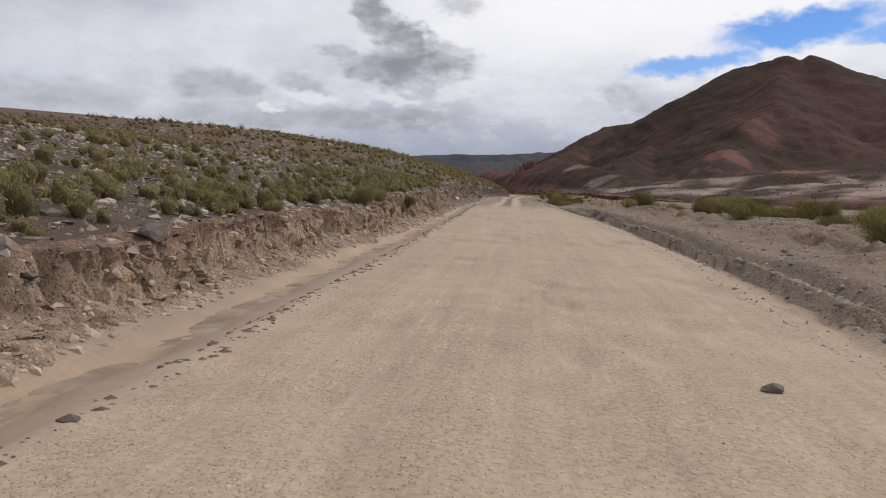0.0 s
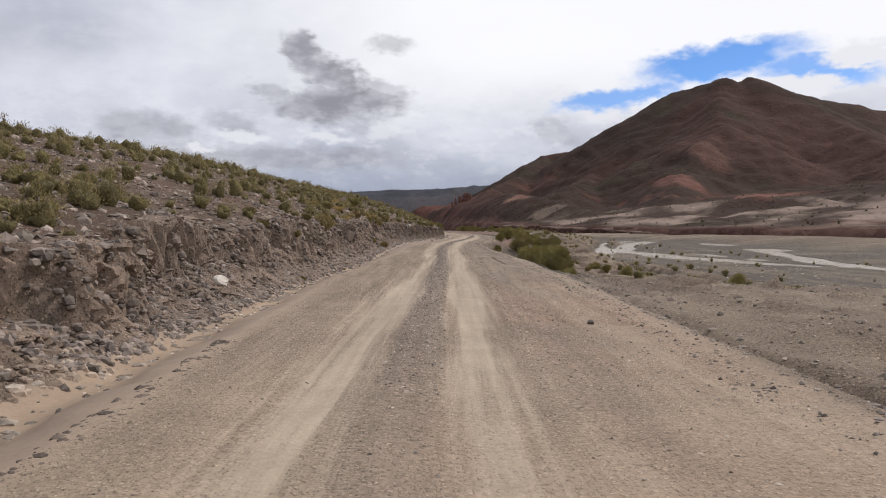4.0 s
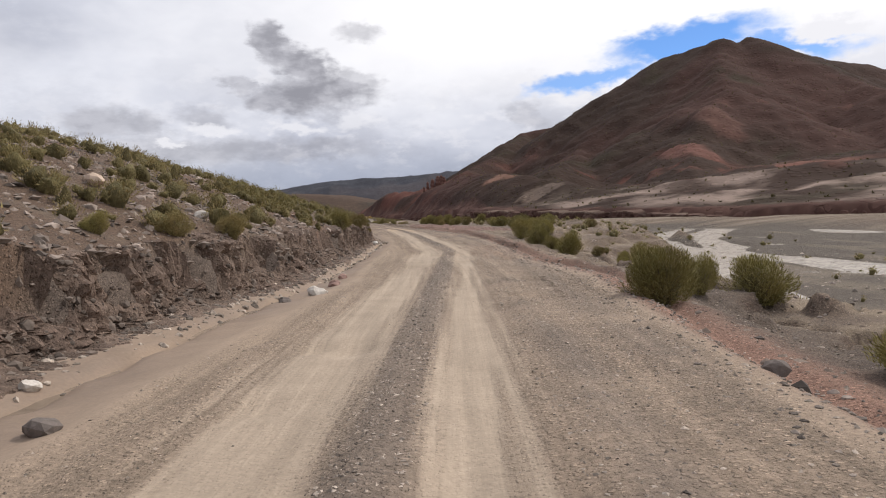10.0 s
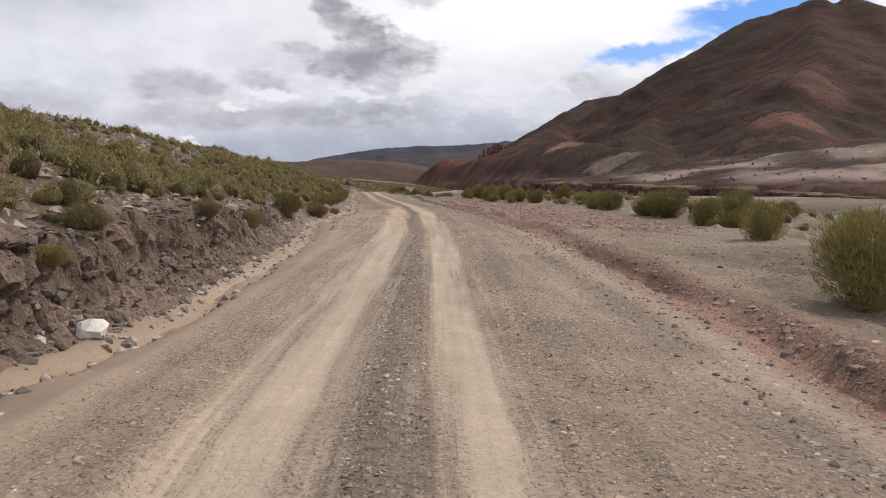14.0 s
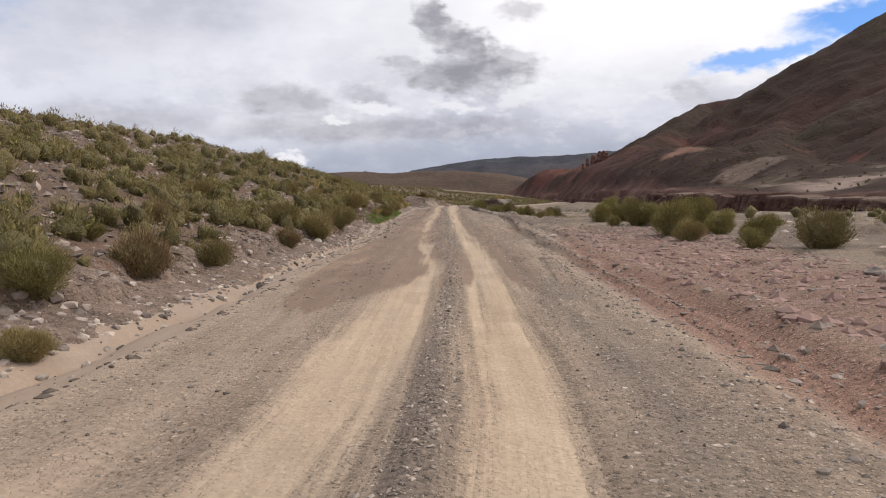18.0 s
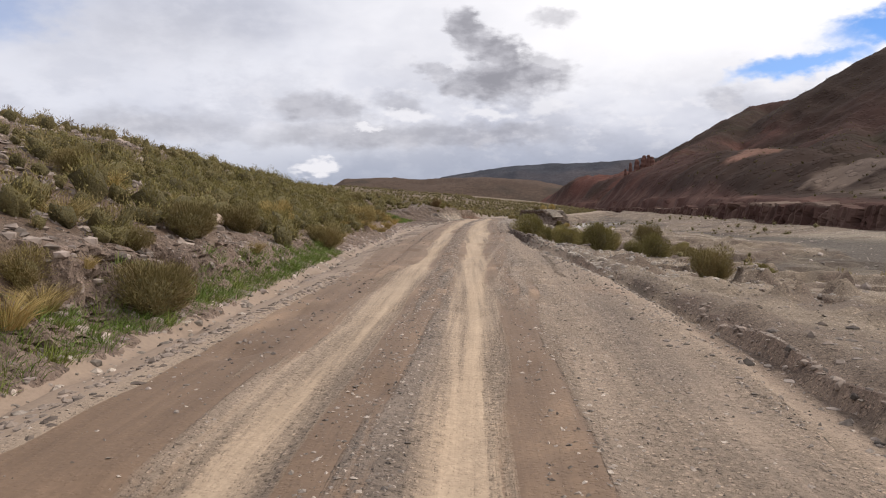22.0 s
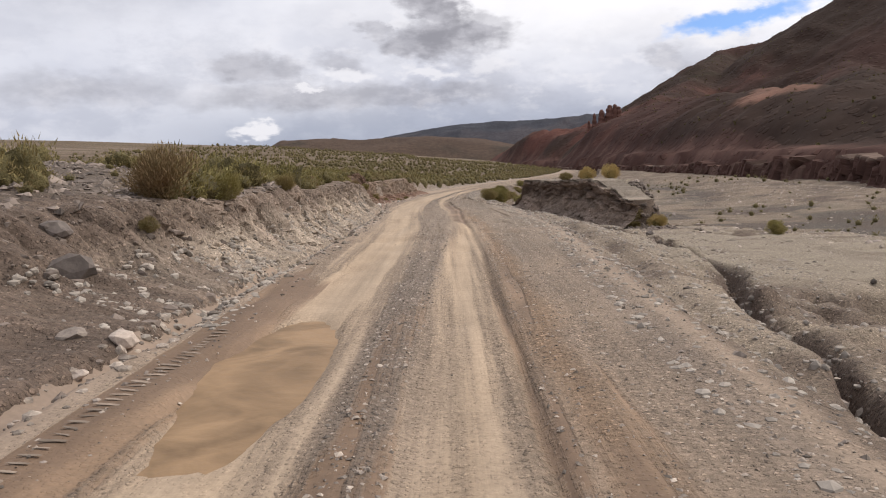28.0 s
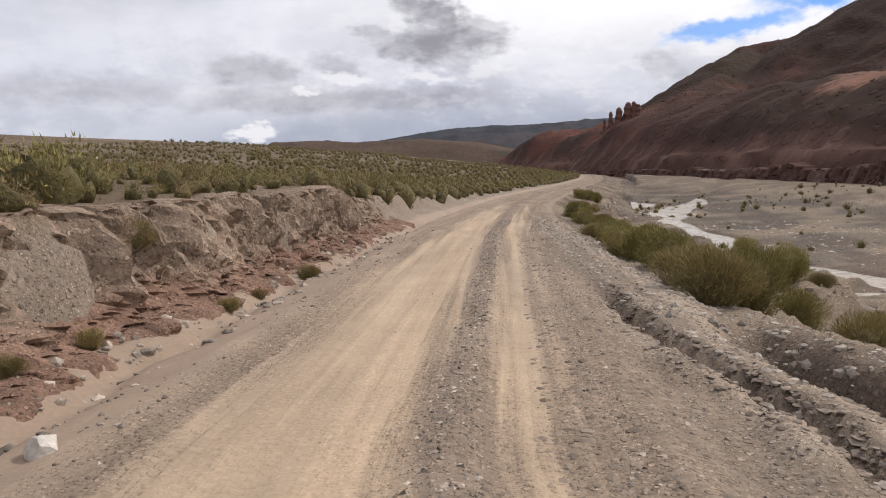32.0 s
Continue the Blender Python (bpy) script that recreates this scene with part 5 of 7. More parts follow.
# ---- eroded river cliff at the foot of the mountain, furrowed into upright columns ----
ca, ch = np.meshgrid(np.arange(285, 700, 0.45), np.concatenate([np.linspace(0, 0.85, 14), np.linspace(0.88, 1.0, 4), [1.02, 1.05]]))
cb, cbe = cells(ca + 0.4 * rough(ca, ch * 3, 1.2, 873, 2), ch * 1.5, 2.3, 2.2, 875)
cb2, cbe2 = cells(ca, ch * 3 + 0.2 * rough(ca, ch * 3, 1, 877, 2), 1.0, 0.9, 879)
slot = step(1 - np.abs(rough(ca, ch * 0.5, 2.8, 881, 2)), 0.86, 0.98)
cx = table(ca, SLOPE_FOOT)
for _ in range(4):
    cx = table(ca, SLOPE_FOOT) + 4 * rough(cx, ca, 25, 311, 3) - 2.2
talus = np.clip(1 - ch / 0.4, 0, 1) ** 1.4
cxx = cx + 1.4 * ch + 1.2 * (0.5 - cb) + 0.5 * (0.5 - cb2) + 1.1 * (1 - step(cbe, 0, 0.35)) * (1 - talus) + 1.2 * slot * step(ch, 0.2, 0.5) - 2.2 * talus + 4.5 * step(ch, 1.0, 1.05)
cz = -4.2 + ch * (table(ca, CLIFF_TOP) + 0.9 * rough(ca, 0 * ca, 9, 883, 3) + 0.8 * (cb - 0.5) * step(ch, 0.7, 1))
cc = np.empty(ca.shape + (3,))
cc[:] = (0.088, 0.05, 0.041)
cc = lay(cc, (0.14, 0.09, 0.072), step(rough(ca, ch * 2, 3, 885, 3), 0.0, 0.5) * 0.8)
# furrows and block edges darkened: crevice shade put into the cliff colour
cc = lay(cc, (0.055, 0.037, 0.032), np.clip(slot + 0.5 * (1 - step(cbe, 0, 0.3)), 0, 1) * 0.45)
cc = lay(cc, (0.19, 0.14, 0.112), step(ch, 0.9, 0.98) * step(rough(ca, 0 * ca, 14, 887, 2), 0.05, 0.4) * 0.8)
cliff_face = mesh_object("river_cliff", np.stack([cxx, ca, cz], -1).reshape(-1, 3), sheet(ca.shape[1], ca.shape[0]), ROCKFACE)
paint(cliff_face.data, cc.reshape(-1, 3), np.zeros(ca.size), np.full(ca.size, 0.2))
tagged(cliff_face, "furrowed dark red-brown cliff along the far river bank", "cliff", kind="structure")


def far_ridge(name, r0, r1, profile, c1, c2, seed, label):
    """A range of hills seen at a distance: heights in degrees by azimuth from the middle of the road."""
    a = np.radians(np.arange(profile[0][0], profile[-1][0] + 0.01, 0.12))
    t = np.linspace(0, 1, 26)
    aa, tt = np.meshgrid(a, t)
    rr = r0 + (r1 - r0) * tt
    x, y = 16 + rr * np.sin(aa), 200 + rr * np.cos(aa)
    top = np.tan(np.radians(table(np.degrees(aa), profile))) * (0.5 * r0 + 0.5 * r1)
    z = -6 + (top + 6) * np.sin(np.pi * np.clip(tt, 0, 1)) ** 0.8 * (1 + 0.05 * rough(x, y, r0 * 0.05, seed, 4)) - 0.16 * top * np.abs(rough(x, y, r0 * 0.035, seed + 9, 3)) * np.sin(np.pi * tt * 0.97) * (tt < 0.5)
    c = np.empty(x.shape + (3,))
    c[:] = c1
    c = lay(c, c2, step(rough(x, y, r0 * 0.06, seed + 20, 4), 0.0, 0.4))
    ob = mesh_object(name, np.stack([x, y, z], -1).reshape(-1, 3), sheet(x.shape[1], x.shape[0]), ROCKFACE, smooth=True)
    paint(ob.data, c.reshape(-1, 3), np.zeros(x.size), np.full(x.size, 0.3))
    return tagged(ob, label, "hills", kind="structure")


# blue-grey tones of the far range carry the haze of distance in their colour
far_ridge("far_ridge", 2600, 3500, [(-9, 1.0), (-7, 1.9), (-4, 2.35), (-1.7, 2.65), (3, 2.9), (8, 3.15), (12, 3.3), (18, 3.0)], (0.05, 0.052, 0.062), (0.072, 0.066, 0.072), 401, "distant flat-topped mountain range, air haze put into its blue-grey colour")
far_ridge("middle_ridge", 1500, 2000, [(-16, 0.6), (-14, 1.75), (-11, 1.9), (-8.5, 1.75), (-7, 1.85), (-4, 1.9), (0, 1.6), (4, 0.8), (7, 0.5)], (0.085, 0.06, 0.046), (0.055, 0.045, 0.036), 431, "brown gullied hills across the end of the valley")

# ---- shrubs ----


def leaf_cloud(seed, count, width, tall, leaf, clumps=9, thin=0.3):
    """Many small leaves crowding a dome of uneven clumps: vertices and triangles, then the clumps' tips and feet."""
    r = np.random.RandomState(seed)
    az, cz = r.uniform(0, 2 * np.pi, clumps), r.uniform(-0.6, 1.0, clumps)
    out = np.sqrt(1 - np.clip(cz, 0, 1) ** 2)
    knob = np.stack([np.cos(az) * out, np.sin(az) * out, cz], 1)
    knob /= np.linalg.norm(knob, axis=1)[:, None]
    reach = r.uniform(0.8, 1.12, clumps)
    k = r.randint(0, clumps, count)
    d = knob[k] * 1.5 + r.normal(0, 0.55, (count, 3))
    d /= np.linalg.norm(d, axis=1)[:, None]
    near = np.exp(5 * (np.sum(d * knob[k], axis=1) - 1))
    q = r.uniform(0.12, 1.0, count) ** 0.33 * (0.62 + 0.38 * near) * reach[k]
    z = np.clip(0.36 + 0.62 * d[:, 2] * q, 0.0, None)
    girth = 0.62 + 0.38 * np.clip(z / 0.3, 0, 1)
    p = np.stack([d[:, 0] * q * girth * width / 2, d[:, 1] * q * girth * width / 2, z * tall], 1)
    g = d * 0.75 + r.normal(0, 0.36, (count, 3)) + np.array([0, 0, 0.8])
    g /= np.linalg.norm(g, axis=1)[:, None]
    side = np.cross(g, r.normal(0, 1, (count, 3)))
    side /= np.linalg.norm(side, axis=1)[:, None]
    ln, wd = leaf * r.uniform(0.6, 1.5, count)[:, None], leaf * thin * r.uniform(0.7, 1.3, count)[:, None]
    tri = np.stack([p - side * wd * 0.5 - g * ln * 0.4, p + side * wd * 0.5 - g * ln * 0.4, p + g * ln * 0.6], 1)
    tip = knob * np.array([width / 2, width / 2, tall * 0.6]) * 0.8 + np.array([0, 0, tall * 0.36])
    return tri.reshape(-1, 3), np.arange(count * 3).reshape(-1, 3), tip, tip * np.array([0.25, 0.25, 0.05])


def stems(tip, base, thick, every=1):
    v, f = [], []
    for a, b in zip(base[::every], tip[::every]):
        a, b = a * np.array([0.5, 0.5, 0]) - np.array([0, 0, 0.05]), a + (b - a) * 0.8
        mid = (a + b) / 2 + np.array([0, 0, 0.06])
        for p, q, w0, w1 in ((a, mid, thick, thick * 0.7), (mid, b, thick * 0.7, thick * 0.3)):
            i = len(v)
            for c, w in ((p, w0), (q, w1)):
                for s in range(3):
                    v.append(c + w * np.array([math.cos(s * 2.1), math.sin(s * 2.1), 0]))
            f += [(i + s, i + (s + 1) % 3, i + 3 + (s + 1) % 3, i + 3 + s) for s in range(3)]
    return np.array(v), np.array(f)


def lump(seed, rings, width, tall, uneven=0.2):
    """The dense inner mass of a shrub: an uneven dome of sprig clumps, vertices and triangles."""
    bm = bmesh.new()
    bmesh.ops.create_icosphere(bm, subdivisions=rings, radius=1.0)
    r = np.random.RandomState(seed)
    c = np.array([p.co for p in bm.verts])
    f = np.array([[p.index for p in t.verts] for t in bm.faces])
    bm.free()
    knobs = r.normal(0, 1, (9, 3))
    knobs /= np.linalg.norm(knobs, axis=1)[:, None]
    swell = np.max(np.exp(6 * (c @ knobs.T - 1)), axis=1)
    c = c * (0.74 + 0.26 * swell + r.normal(0, uneven * 0.3, len(c)))[:, None]
    return np.stack([c[:, 0] * width / 2, c[:, 1] * width / 2, (c[:, 2] * 0.62 + 0.3) * tall], 1) * np.stack([0.72 + 0.28 * c[:, 2], 0.72 + 0.28 * c[:, 2], 1 + 0 * c[:, 2]], 1), f


def both(a, b):
    """Leaves and the mass inside them as one set of triangles, with a slot for each."""
    (va, fa), (vb, fb) = a, b
    return np.concatenate([va, vb]), np.concatenate([fa, fb + len(va)]), np.repeat([0, 1], [len(fa), len(fb)])


def shrub(seed, count, width, tall, leaf, mat, label, category="shrub", name="shrub"):
    root = new(name)
    v, f, tip, base = leaf_cloud(seed, count, width, tall, leaf * 1.25, 17, 0.15)
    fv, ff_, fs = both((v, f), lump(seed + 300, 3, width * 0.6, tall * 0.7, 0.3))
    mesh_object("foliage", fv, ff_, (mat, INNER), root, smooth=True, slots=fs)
    sv, sf = stems(tip, base, 0.011 * width + 0.004)
    mesh_object("stem", sv, sf, TWIG, root)
    root.location = (0, -200, -50)
    return tagged(root, label, category)


KINDS = [shrub(11, 9000, 1.0, 0.72, 0.045, LEAF, "olive-green rounded desert shrub on stony ground"),
         shrub(12, 9000, 1.0, 0.66, 0.043, LEAF, "broad olive-brown bushy shrub on stony ground"),
         shrub(13, 9500, 1.0, 0.8, 0.043, LEAF_GREEN, "dense dark-green roadside shrub"),
         shrub(14, 10000, 1.0, 0.76, 0.041, LEAF_GREEN, "tall dark-green bush beside the road"),
         shrub(15, 6500, 1.0, 0.68, 0.05, LEAF_DRY, "dry brown twiggy shrub on stony ground"),
         shrub(16, 8500, 1.0, 0.6, 0.044, LEAF, "low olive-green shrub with yellowed tips"),
         shrub(17, 8000, 1.0, 0.75, 0.048, STRAW, "golden-brown dried bush among green shrubs")]


def plant(kind, x, y, size, turn=0.0):
    z = float(height(x, y)[0])
    copy_thing(KINDS[kind], Matrix.LocRotScale((x, y, z - 0.03), Euler((0, 0, turn)), (size, size, size * random.uniform(0.85, 1.15))))


spots = []


def bushes(*rows, river=1.0):
    """Bushes with a place of their own: distance along the valley, offset from the road's middle line, width."""
    for py, pu, w in rows:
        if any(abs(road_x(py) + pu - a) + abs(py - b) < 1.3 for a, b, c in spots):
            continue
        plant(random.choice((2, 3, 2, 3, 0) if pu > 0 else (0, 1, 5, 0, 1, 3, 6) if 240 < py < 300 else (0, 1, 5, 0, 1, 3, 4)), road_x(py) + pu, py, w * (1.1 if pu < 0 and 215 < py < 262 else 1.0 if pu < 0 else river), py * 7.3)
        spots.append((road_x(py) + pu, py, w))


# the river side first: each bush where it hugs the road or stands out on the flats
bushes((89.6, 5.43, 1.1), (91.1, 5.64, 1.02), (92.9, 5.83, 1.18), (95.3, 6.05, 1.18), (97.5, 5.71, 1.34), (103.3, 5.71, 1.79), (110, 6.09, 1.69), (114.5, 22.48, 2.6), (111.9, 12.77, 2.16), (99.2, 12.54, 1.25), (115.9, 2.51, 1.08), (118.8, 2.82, 1.17), (121.6, 2.76, 1.28), river=0.7)
bushes((128.9, 2.83, 1.66), (145.3, 3.83, 2.6), (116.8, 4.35, 1.16), (145, 9.51, 2.6), (156.2, 6.93, 1.82), (154, 6.85, 1.17), (164.4, 9.06, 1.46), (165.3, 5.37, 2.18), (179.6, 5.88, 2.57), (163.8, 7.55, 1.05), (173, 6.57, 1.26), (197, 9.88, 2.17), (211.1, 10.24, 2.6), river=0.7)
bushes((222.6, 22.49, 2.16), (231.4, 7.24, 2.51), (228.8, 9.13, 2.11), (223.8, 10.99, 2.56), (220.5, 11.55, 2.12), (218.4, 11.91, 1.79), (244.5, 7.41, 2.05), (239.9, 9.68, 2.6), (229, 7.05, 1.67), (238.7, 6.84, 1.11), (270.1, 7.94, 2.6), (273.4, 6.91, 2.02), (273.5, 7.96, 1.59), river=0.7)
bushes((288.6, 3.15, 2.3), (284.6, 4.9, 1.9))
bushes((278.6, 5.65, 2.6), (277.8, 12.4, 1.6), (291.9, 4.2, 2.5), (291.4, 6.09, 1.75), (279.4, 6.17, 0.99), (285.5, 10.09, 1.8), (283.3, 10.6, 2.57), (287.7, 9.01, 1.93), (285.7, 3.75, 0.83), (284.6, 4.59, 1.28), river=0.7)
bushes((23.3, -5.1, 0.79), (24.6, -5.2, 0.56), (25.5, -5.2, 0.39), (26, -5, 0.62), (27, -4.8, 0.57), (27, 7.6, 0.9), (27.8, -6.1, 0.42), (29.4, -6.3, 0.46), (30.2, -5, 0.71), (31.1, 9, 1.16),
       (31.8, -5.8, 0.59), (31.8, -5.3, 0.78), (32.5, -4.9, 0.81), (33.3, -6.9, 0.65), (38.2, 11.2, 1.81), (42.4, 11.5, 2.07), (47.9, 12.4, 1.62), (53.2, 9, 1.5), (54, 9.5, 1.9), (56, 11.5, 1.7),
       (79.1, -4.8, 0.35), (81.2, -6.5, 0.6), (81.5, -5.8, 0.91), (82.2, -7.2, 0.55), (82.4, -5.6, 0.43), (85.1, -5.8, 0.5), (88.3, -5.7, 1.18))
bushes((106.3, -5.3, 0.35), (108.5, -5.9, 0.51), (109.2, -5.3, 0.75), (109.4, -7.3, 0.89), (110.4, 8, 1.49), (111.1, -6.7, 0.97), (111.2, -8.6, 0.76), (112.3, -8, 0.6), (112.9, -6.5, 0.67),
       (114.3, 11.6, 1.06), (115.2, 8, 1.68), (116.9, 5.7, 1.9), (118.1, -7.1, 0.85), (119.2, -10.1, 0.92), (119.3, -6.3, 0.54), (119.8, 11.4, 1.28), (121.4, -8.2, 1.17), (122.7, -7.5, 0.71),
       (124.1, 7.6, 2.47), (125.2, 5.7, 1.83), (125.3, -7.7, 0.78), (125.6, 4.6, 1.83), (125.9, -10.8, 1.38), (130.5, 6.8, 1.89))
bushes((136.2, -6.3, 0.5), (137.6, -6.1, 0.55), (137.9, 6.4, 1.22), (138.4, -5.9, 0.39), (138.5, -7.2, 0.5), (138.5, 5.1, 1.53), (140.2, -6.1, 0.66), (141.7, -7, 0.49), (145.5, -6.7, 0.59),
       (147.2, 5.2, 1.2), (147.7, -6.1, 0.81), (149.3, 7.6, 2.12), (150, -5.6, 0.9), (158, 7, 1.52), (162.8, -6, 0.43), (162.8, -5.6, 0.42), (164.5, -6.3, 0.49), (164.8, -5.6, 0.88),
       (167.1, 5.6, 0.99), (167.5, 8.8, 1.1), (167.9, 7.5, 0.81), (168.4, -5.2, 1.22), (168.5, 6.8, 0.82), (169.1, 5.5, 1.09))
bushes((170.6, 5.0, 1.5), (172, -5, 0.74), (172.7, -4.6, 0.61), (175.8, -4.6, 1.4), (178.2, -4, 0.41), (178.7, -4.7, 0.37), (179.5, -4.2, 0.62), (180.1, -5, 0.35), (184.4, 8.4, 1.64),
       (185.1, -4.4, 0.7), (189.2, -4.6, 0.73), (189.6, 8.7, 1.45), (196.8, 9.7, 1.5), (199.7, -5.5, 1.34), (199.8, 12.2, 1.69), (202.4, 10.4, 2.04), (204.8, 10.1, 1.08))
bushes((206.6, -5.2, 1.64), (210.4, 19.8, 1.5), (211.8, -4.7, 0.73), (211.8, -3.8, 1.5), (213.7, -5.6, 1.06), (213.7, 10.2, 1.5), (215.5, -7, 0.49), (216.8, -5.6, 1.12), (217.4, -6.8, 0.66),
       (219.6, -5.2, 0.96), (220.1, -5.8, 1.25), (220.8, -6.9, 0.8), (225.6, -5.1, 0.98), (225.8, 9.6, 1.7), (225.9, 7.8, 1), (228, 9.4, 1.1), (228.2, -5.8, 1.28), (229.6, -4.9, 1.53),
       (232.4, 9.2, 1.28), (232.9, -5.9, 0.51), (233.6, -4.7, 1.32))
bushes((234.1, -5.9, 0.55), (234.5, -4.9, 1), (234.9, 9.2, 1.85), (235.8, -6.1, 0.62), (237.5, -7.5, 0.96), (238.6, -5.7, 0.85), (239.5, -5.2, 1.01), (239.6, 8.1, 2.11), (240.8, -7, 0.71),
       (244.4, -5.7, 1.79), (244.4, 9.7, 1.48), (245.1, 8.6, 1.33), (248.4, -5.6, 1.15), (252.8, -5.8, 0.91), (254, -5.7, 0.81), (254.1, -4.7, 1.5), (255.5, -5.6, 0.69), (255.6, 10.1, 1.7),
       (258.4, -5.8, 1.32), (258.9, -8.5, 0.93))
bushes((262.4, -6, 1.34), (267.6, -6.4, 1.31), (268.5, -5, 1.52), (279.3, -5.3, 1.62), (282.5, -6.2, 0.9), (282.6, -5.3, 0.98), (284.9, -5.4, 0.68), (286.6, -7.4, 0.92), (288.1, -5.7, 1.1),
       (288.4, 6.4, 1.49), (288.9, 7.8, 1.7), (289.1, -7.2, 1.04), (293.5, 6.7, 1.2), (294.8, 5.8, 1.62), (296.2, 4.6, 1.51), (298.9, 3.7, 1.66), (301, -8, 1.41), (302, 15, 1.5),
       (304.1, -10.2, 2.09), (304.6, 13, 2.6), (319.9, -4.8, 0.38), (321.5, -5.1, 1.62))
bushes((322.6, -4.9, 0.69), (323.7, -4.7, 0.97), (327.8, -4.3, 0.7), (328.9, -4.3, 0.71), (333.3, -4.7, 0.51), (335.1, -6.2, 0.72), (346.4, 16.6, 1.22), (348.9, -4.5, 0.66), (352.6, -5.5, 0.56),
       (353, -5.2, 0.57), (353.4, -4.7, 0.69), (355.7, -4.7, 0.65), (359.7, -4.5, 0.8))
bushes((360.4, 8.7, 1.01), (360.7, 13.1, 1.28), (361.3, 10.3, 1.07), (361.7, -4.2, 0.35), (362.6, 11.8, 1.34), (362.7, 5.8, 0.89), (363, -4.2, 0.35), (363.3, -4.1, 0.38), (365.2, 6.4, 1.12),
       (365.4, -4.9, 0.64), (365.4, -4.4, 0.35), (365.7, -3.8, 0.36), (365.8, 7.1, 0.8), (367, -3.8, 0.35), (367.4, -4.3, 0.46), (368.7, 6.1, 1.36), (369.4, -3.7, 0.53), (369.7, 6.8, 1.07),
       (371.6, 6, 1.35), (375.2, 5.6, 1.27), (375.5, 7.2, 1.28), (377.8, 8.9, 0.91), (382.3, 5.4, 1.49), (388.6, 9.7, 1.56), (394.7, 2.8, 1.75))
for a, b, w in ((0.9, 1.0, 0.5), (2.2, 1.3, 0.8), (3.1, 1.9, 0.9), (4.0, 1.2, 1.0), (4.6, 2.2, 1.1), (5.6, 1.4, 0.9), (6.3, 2.0, 1.2), (7.1, 1.3, 0.8), (7.6, 2.3, 1.1)):
    py, pu = 350.5 + (5 * b - 8 * a) / 9.43, 4.5 + (5 * a + 8 * b) / 9.43
    plant(random.choice((5, 6, 0, 6)), road_x(py) + pu, py, w, a)
    spots.append((road_x(py) + pu, py, w))
RIGHT_BUSH = ((16, 66, 9, 15, 26, 1.0, 1.8), (92, 118, 4.3, 6.2, 18, 0.9, 1.7), (120, 142, 4.8, 9, 22, 1.2, 2.3), (74, 158, 8, 14, 3, 0.7, 1.5), (190, 262, 9, 22, 6, 1.0, 1.9),
              (367, 394, 2.8, 4.3, 44, 1.0, 1.6), (394, 430, 2.6, 4.4, 10, 0.9, 1.5))
for y0, y1, u0, u1, n, s0, s1 in RIGHT_BUSH:
    for _ in range(n):
        py = random.uniform(y0, y1)
        px = road_x(py) + random.uniform(u0, u1)
        if all((px - a) ** 2 + (py - b) ** 2 > (0.36 * c + 0.2) ** 2 for a, b, c in spots):
            s = random.uniform(s0, s1)
            plant(random.choice((0, 1, 2, 3, 1, 2, 5)), px, py, s, random.uniform(0, 6.3))
            spots.append((px, py, s))
left_n = 0
while left_n < 10:
    py = random.uniform(6, 352)
    top = float(table(py, FOOT_L) - table(py, BANK_W))
    px = road_x(py) + top - 0.25 - random.uniform(0, 1) ** 1.5 * 6
    if 296 < py < 322:
        continue
    if all((px - a) ** 2 + (py - b) ** 2 > (0.8 * c + 0.25) ** 2 for a, b, c in spots):
        s = random.uniform(0.4, 1.0) * (1.2 if 195 < py < 300 else 0.9)
        plant(random.choice((0, 1, 5, 4, 0, 1, 5, 2)), px, py, s, random.uniform(0, 6.3))
        spots.append((px, py, s))
        left_n += 1


def scatter_mesh(name, templates, places, mat, label, category, smooth=False):
    """Many small copies of a few shapes joined into one object: places are x, y, z, size, turn, height ratio."""
    verts, faces, slots, base = [], [], [], 0
    which = np.random.RandomState(7).randint(0, len(templates), len(places))
    for k, (tv, tf, *ts) in enumerate(templates):
        p = places[which == k]
        if not len(p):
            continue
        c, s = np.cos(p[:, 4])[:, None], np.sin(p[:, 4])[:, None]
        x = (tv[:, 0] * c - tv[:, 1] * s) * p[:, 3:4] + p[:, 0:1]
        y = (tv[:, 0] * s + tv[:, 1] * c) * p[:, 3:4] + p[:, 1:2]
        z = tv[None, :, 2] * p[:, 3:4] * p[:, 5:6] + p[:, 2:3]
        verts.append(np.stack([x, y, z], -1).reshape(-1, 3))
        faces.append((tf[None] + (np.arange(len(p)) * len(tv))[:, None, None]).reshape(-1, tf.shape[1]) + base)
        slots.append(np.tile(ts[0] if ts else np.zeros(len(tf), int), len(p)))
        base += len(p) * len(tv)
    return tagged(mesh_object(name, np.concatenate(verts), np.concatenate(faces), mat, smooth=smooth, slots=np.concatenate(slots)), label, category, kind="stuff")


RS = np.random.RandomState(3)


def places(n, y0, y1, u_of, smin, smax, power=2.0, sink=0.2, ratio=(0.7, 1.2), keep=None):
    y = RS.uniform(y0, y1, n)
    x = table(y, ROAD_X) + u_of(y, RS.uniform(0, 1, n))
    if keep is not None:
        ok = keep(x, y)
        x, y = x[ok], y[ok]
    n = len(x)
    s = smin + (smax - smin) * RS.uniform(0, 1, n) ** power
    z, _ = land(x, y)
    return np.stack([x, y, z - sink * s, s, RS.uniform(0, 6.28, n), RS.uniform(ratio[0], ratio[1], n)], 1)


def mound(seed, count, leaf):
    """A small shrub far off: a lump under a coat of short leaves."""
    r = np.random.RandomState(seed)
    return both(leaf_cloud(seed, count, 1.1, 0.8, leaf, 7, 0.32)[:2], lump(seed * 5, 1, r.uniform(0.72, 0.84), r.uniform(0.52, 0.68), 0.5))


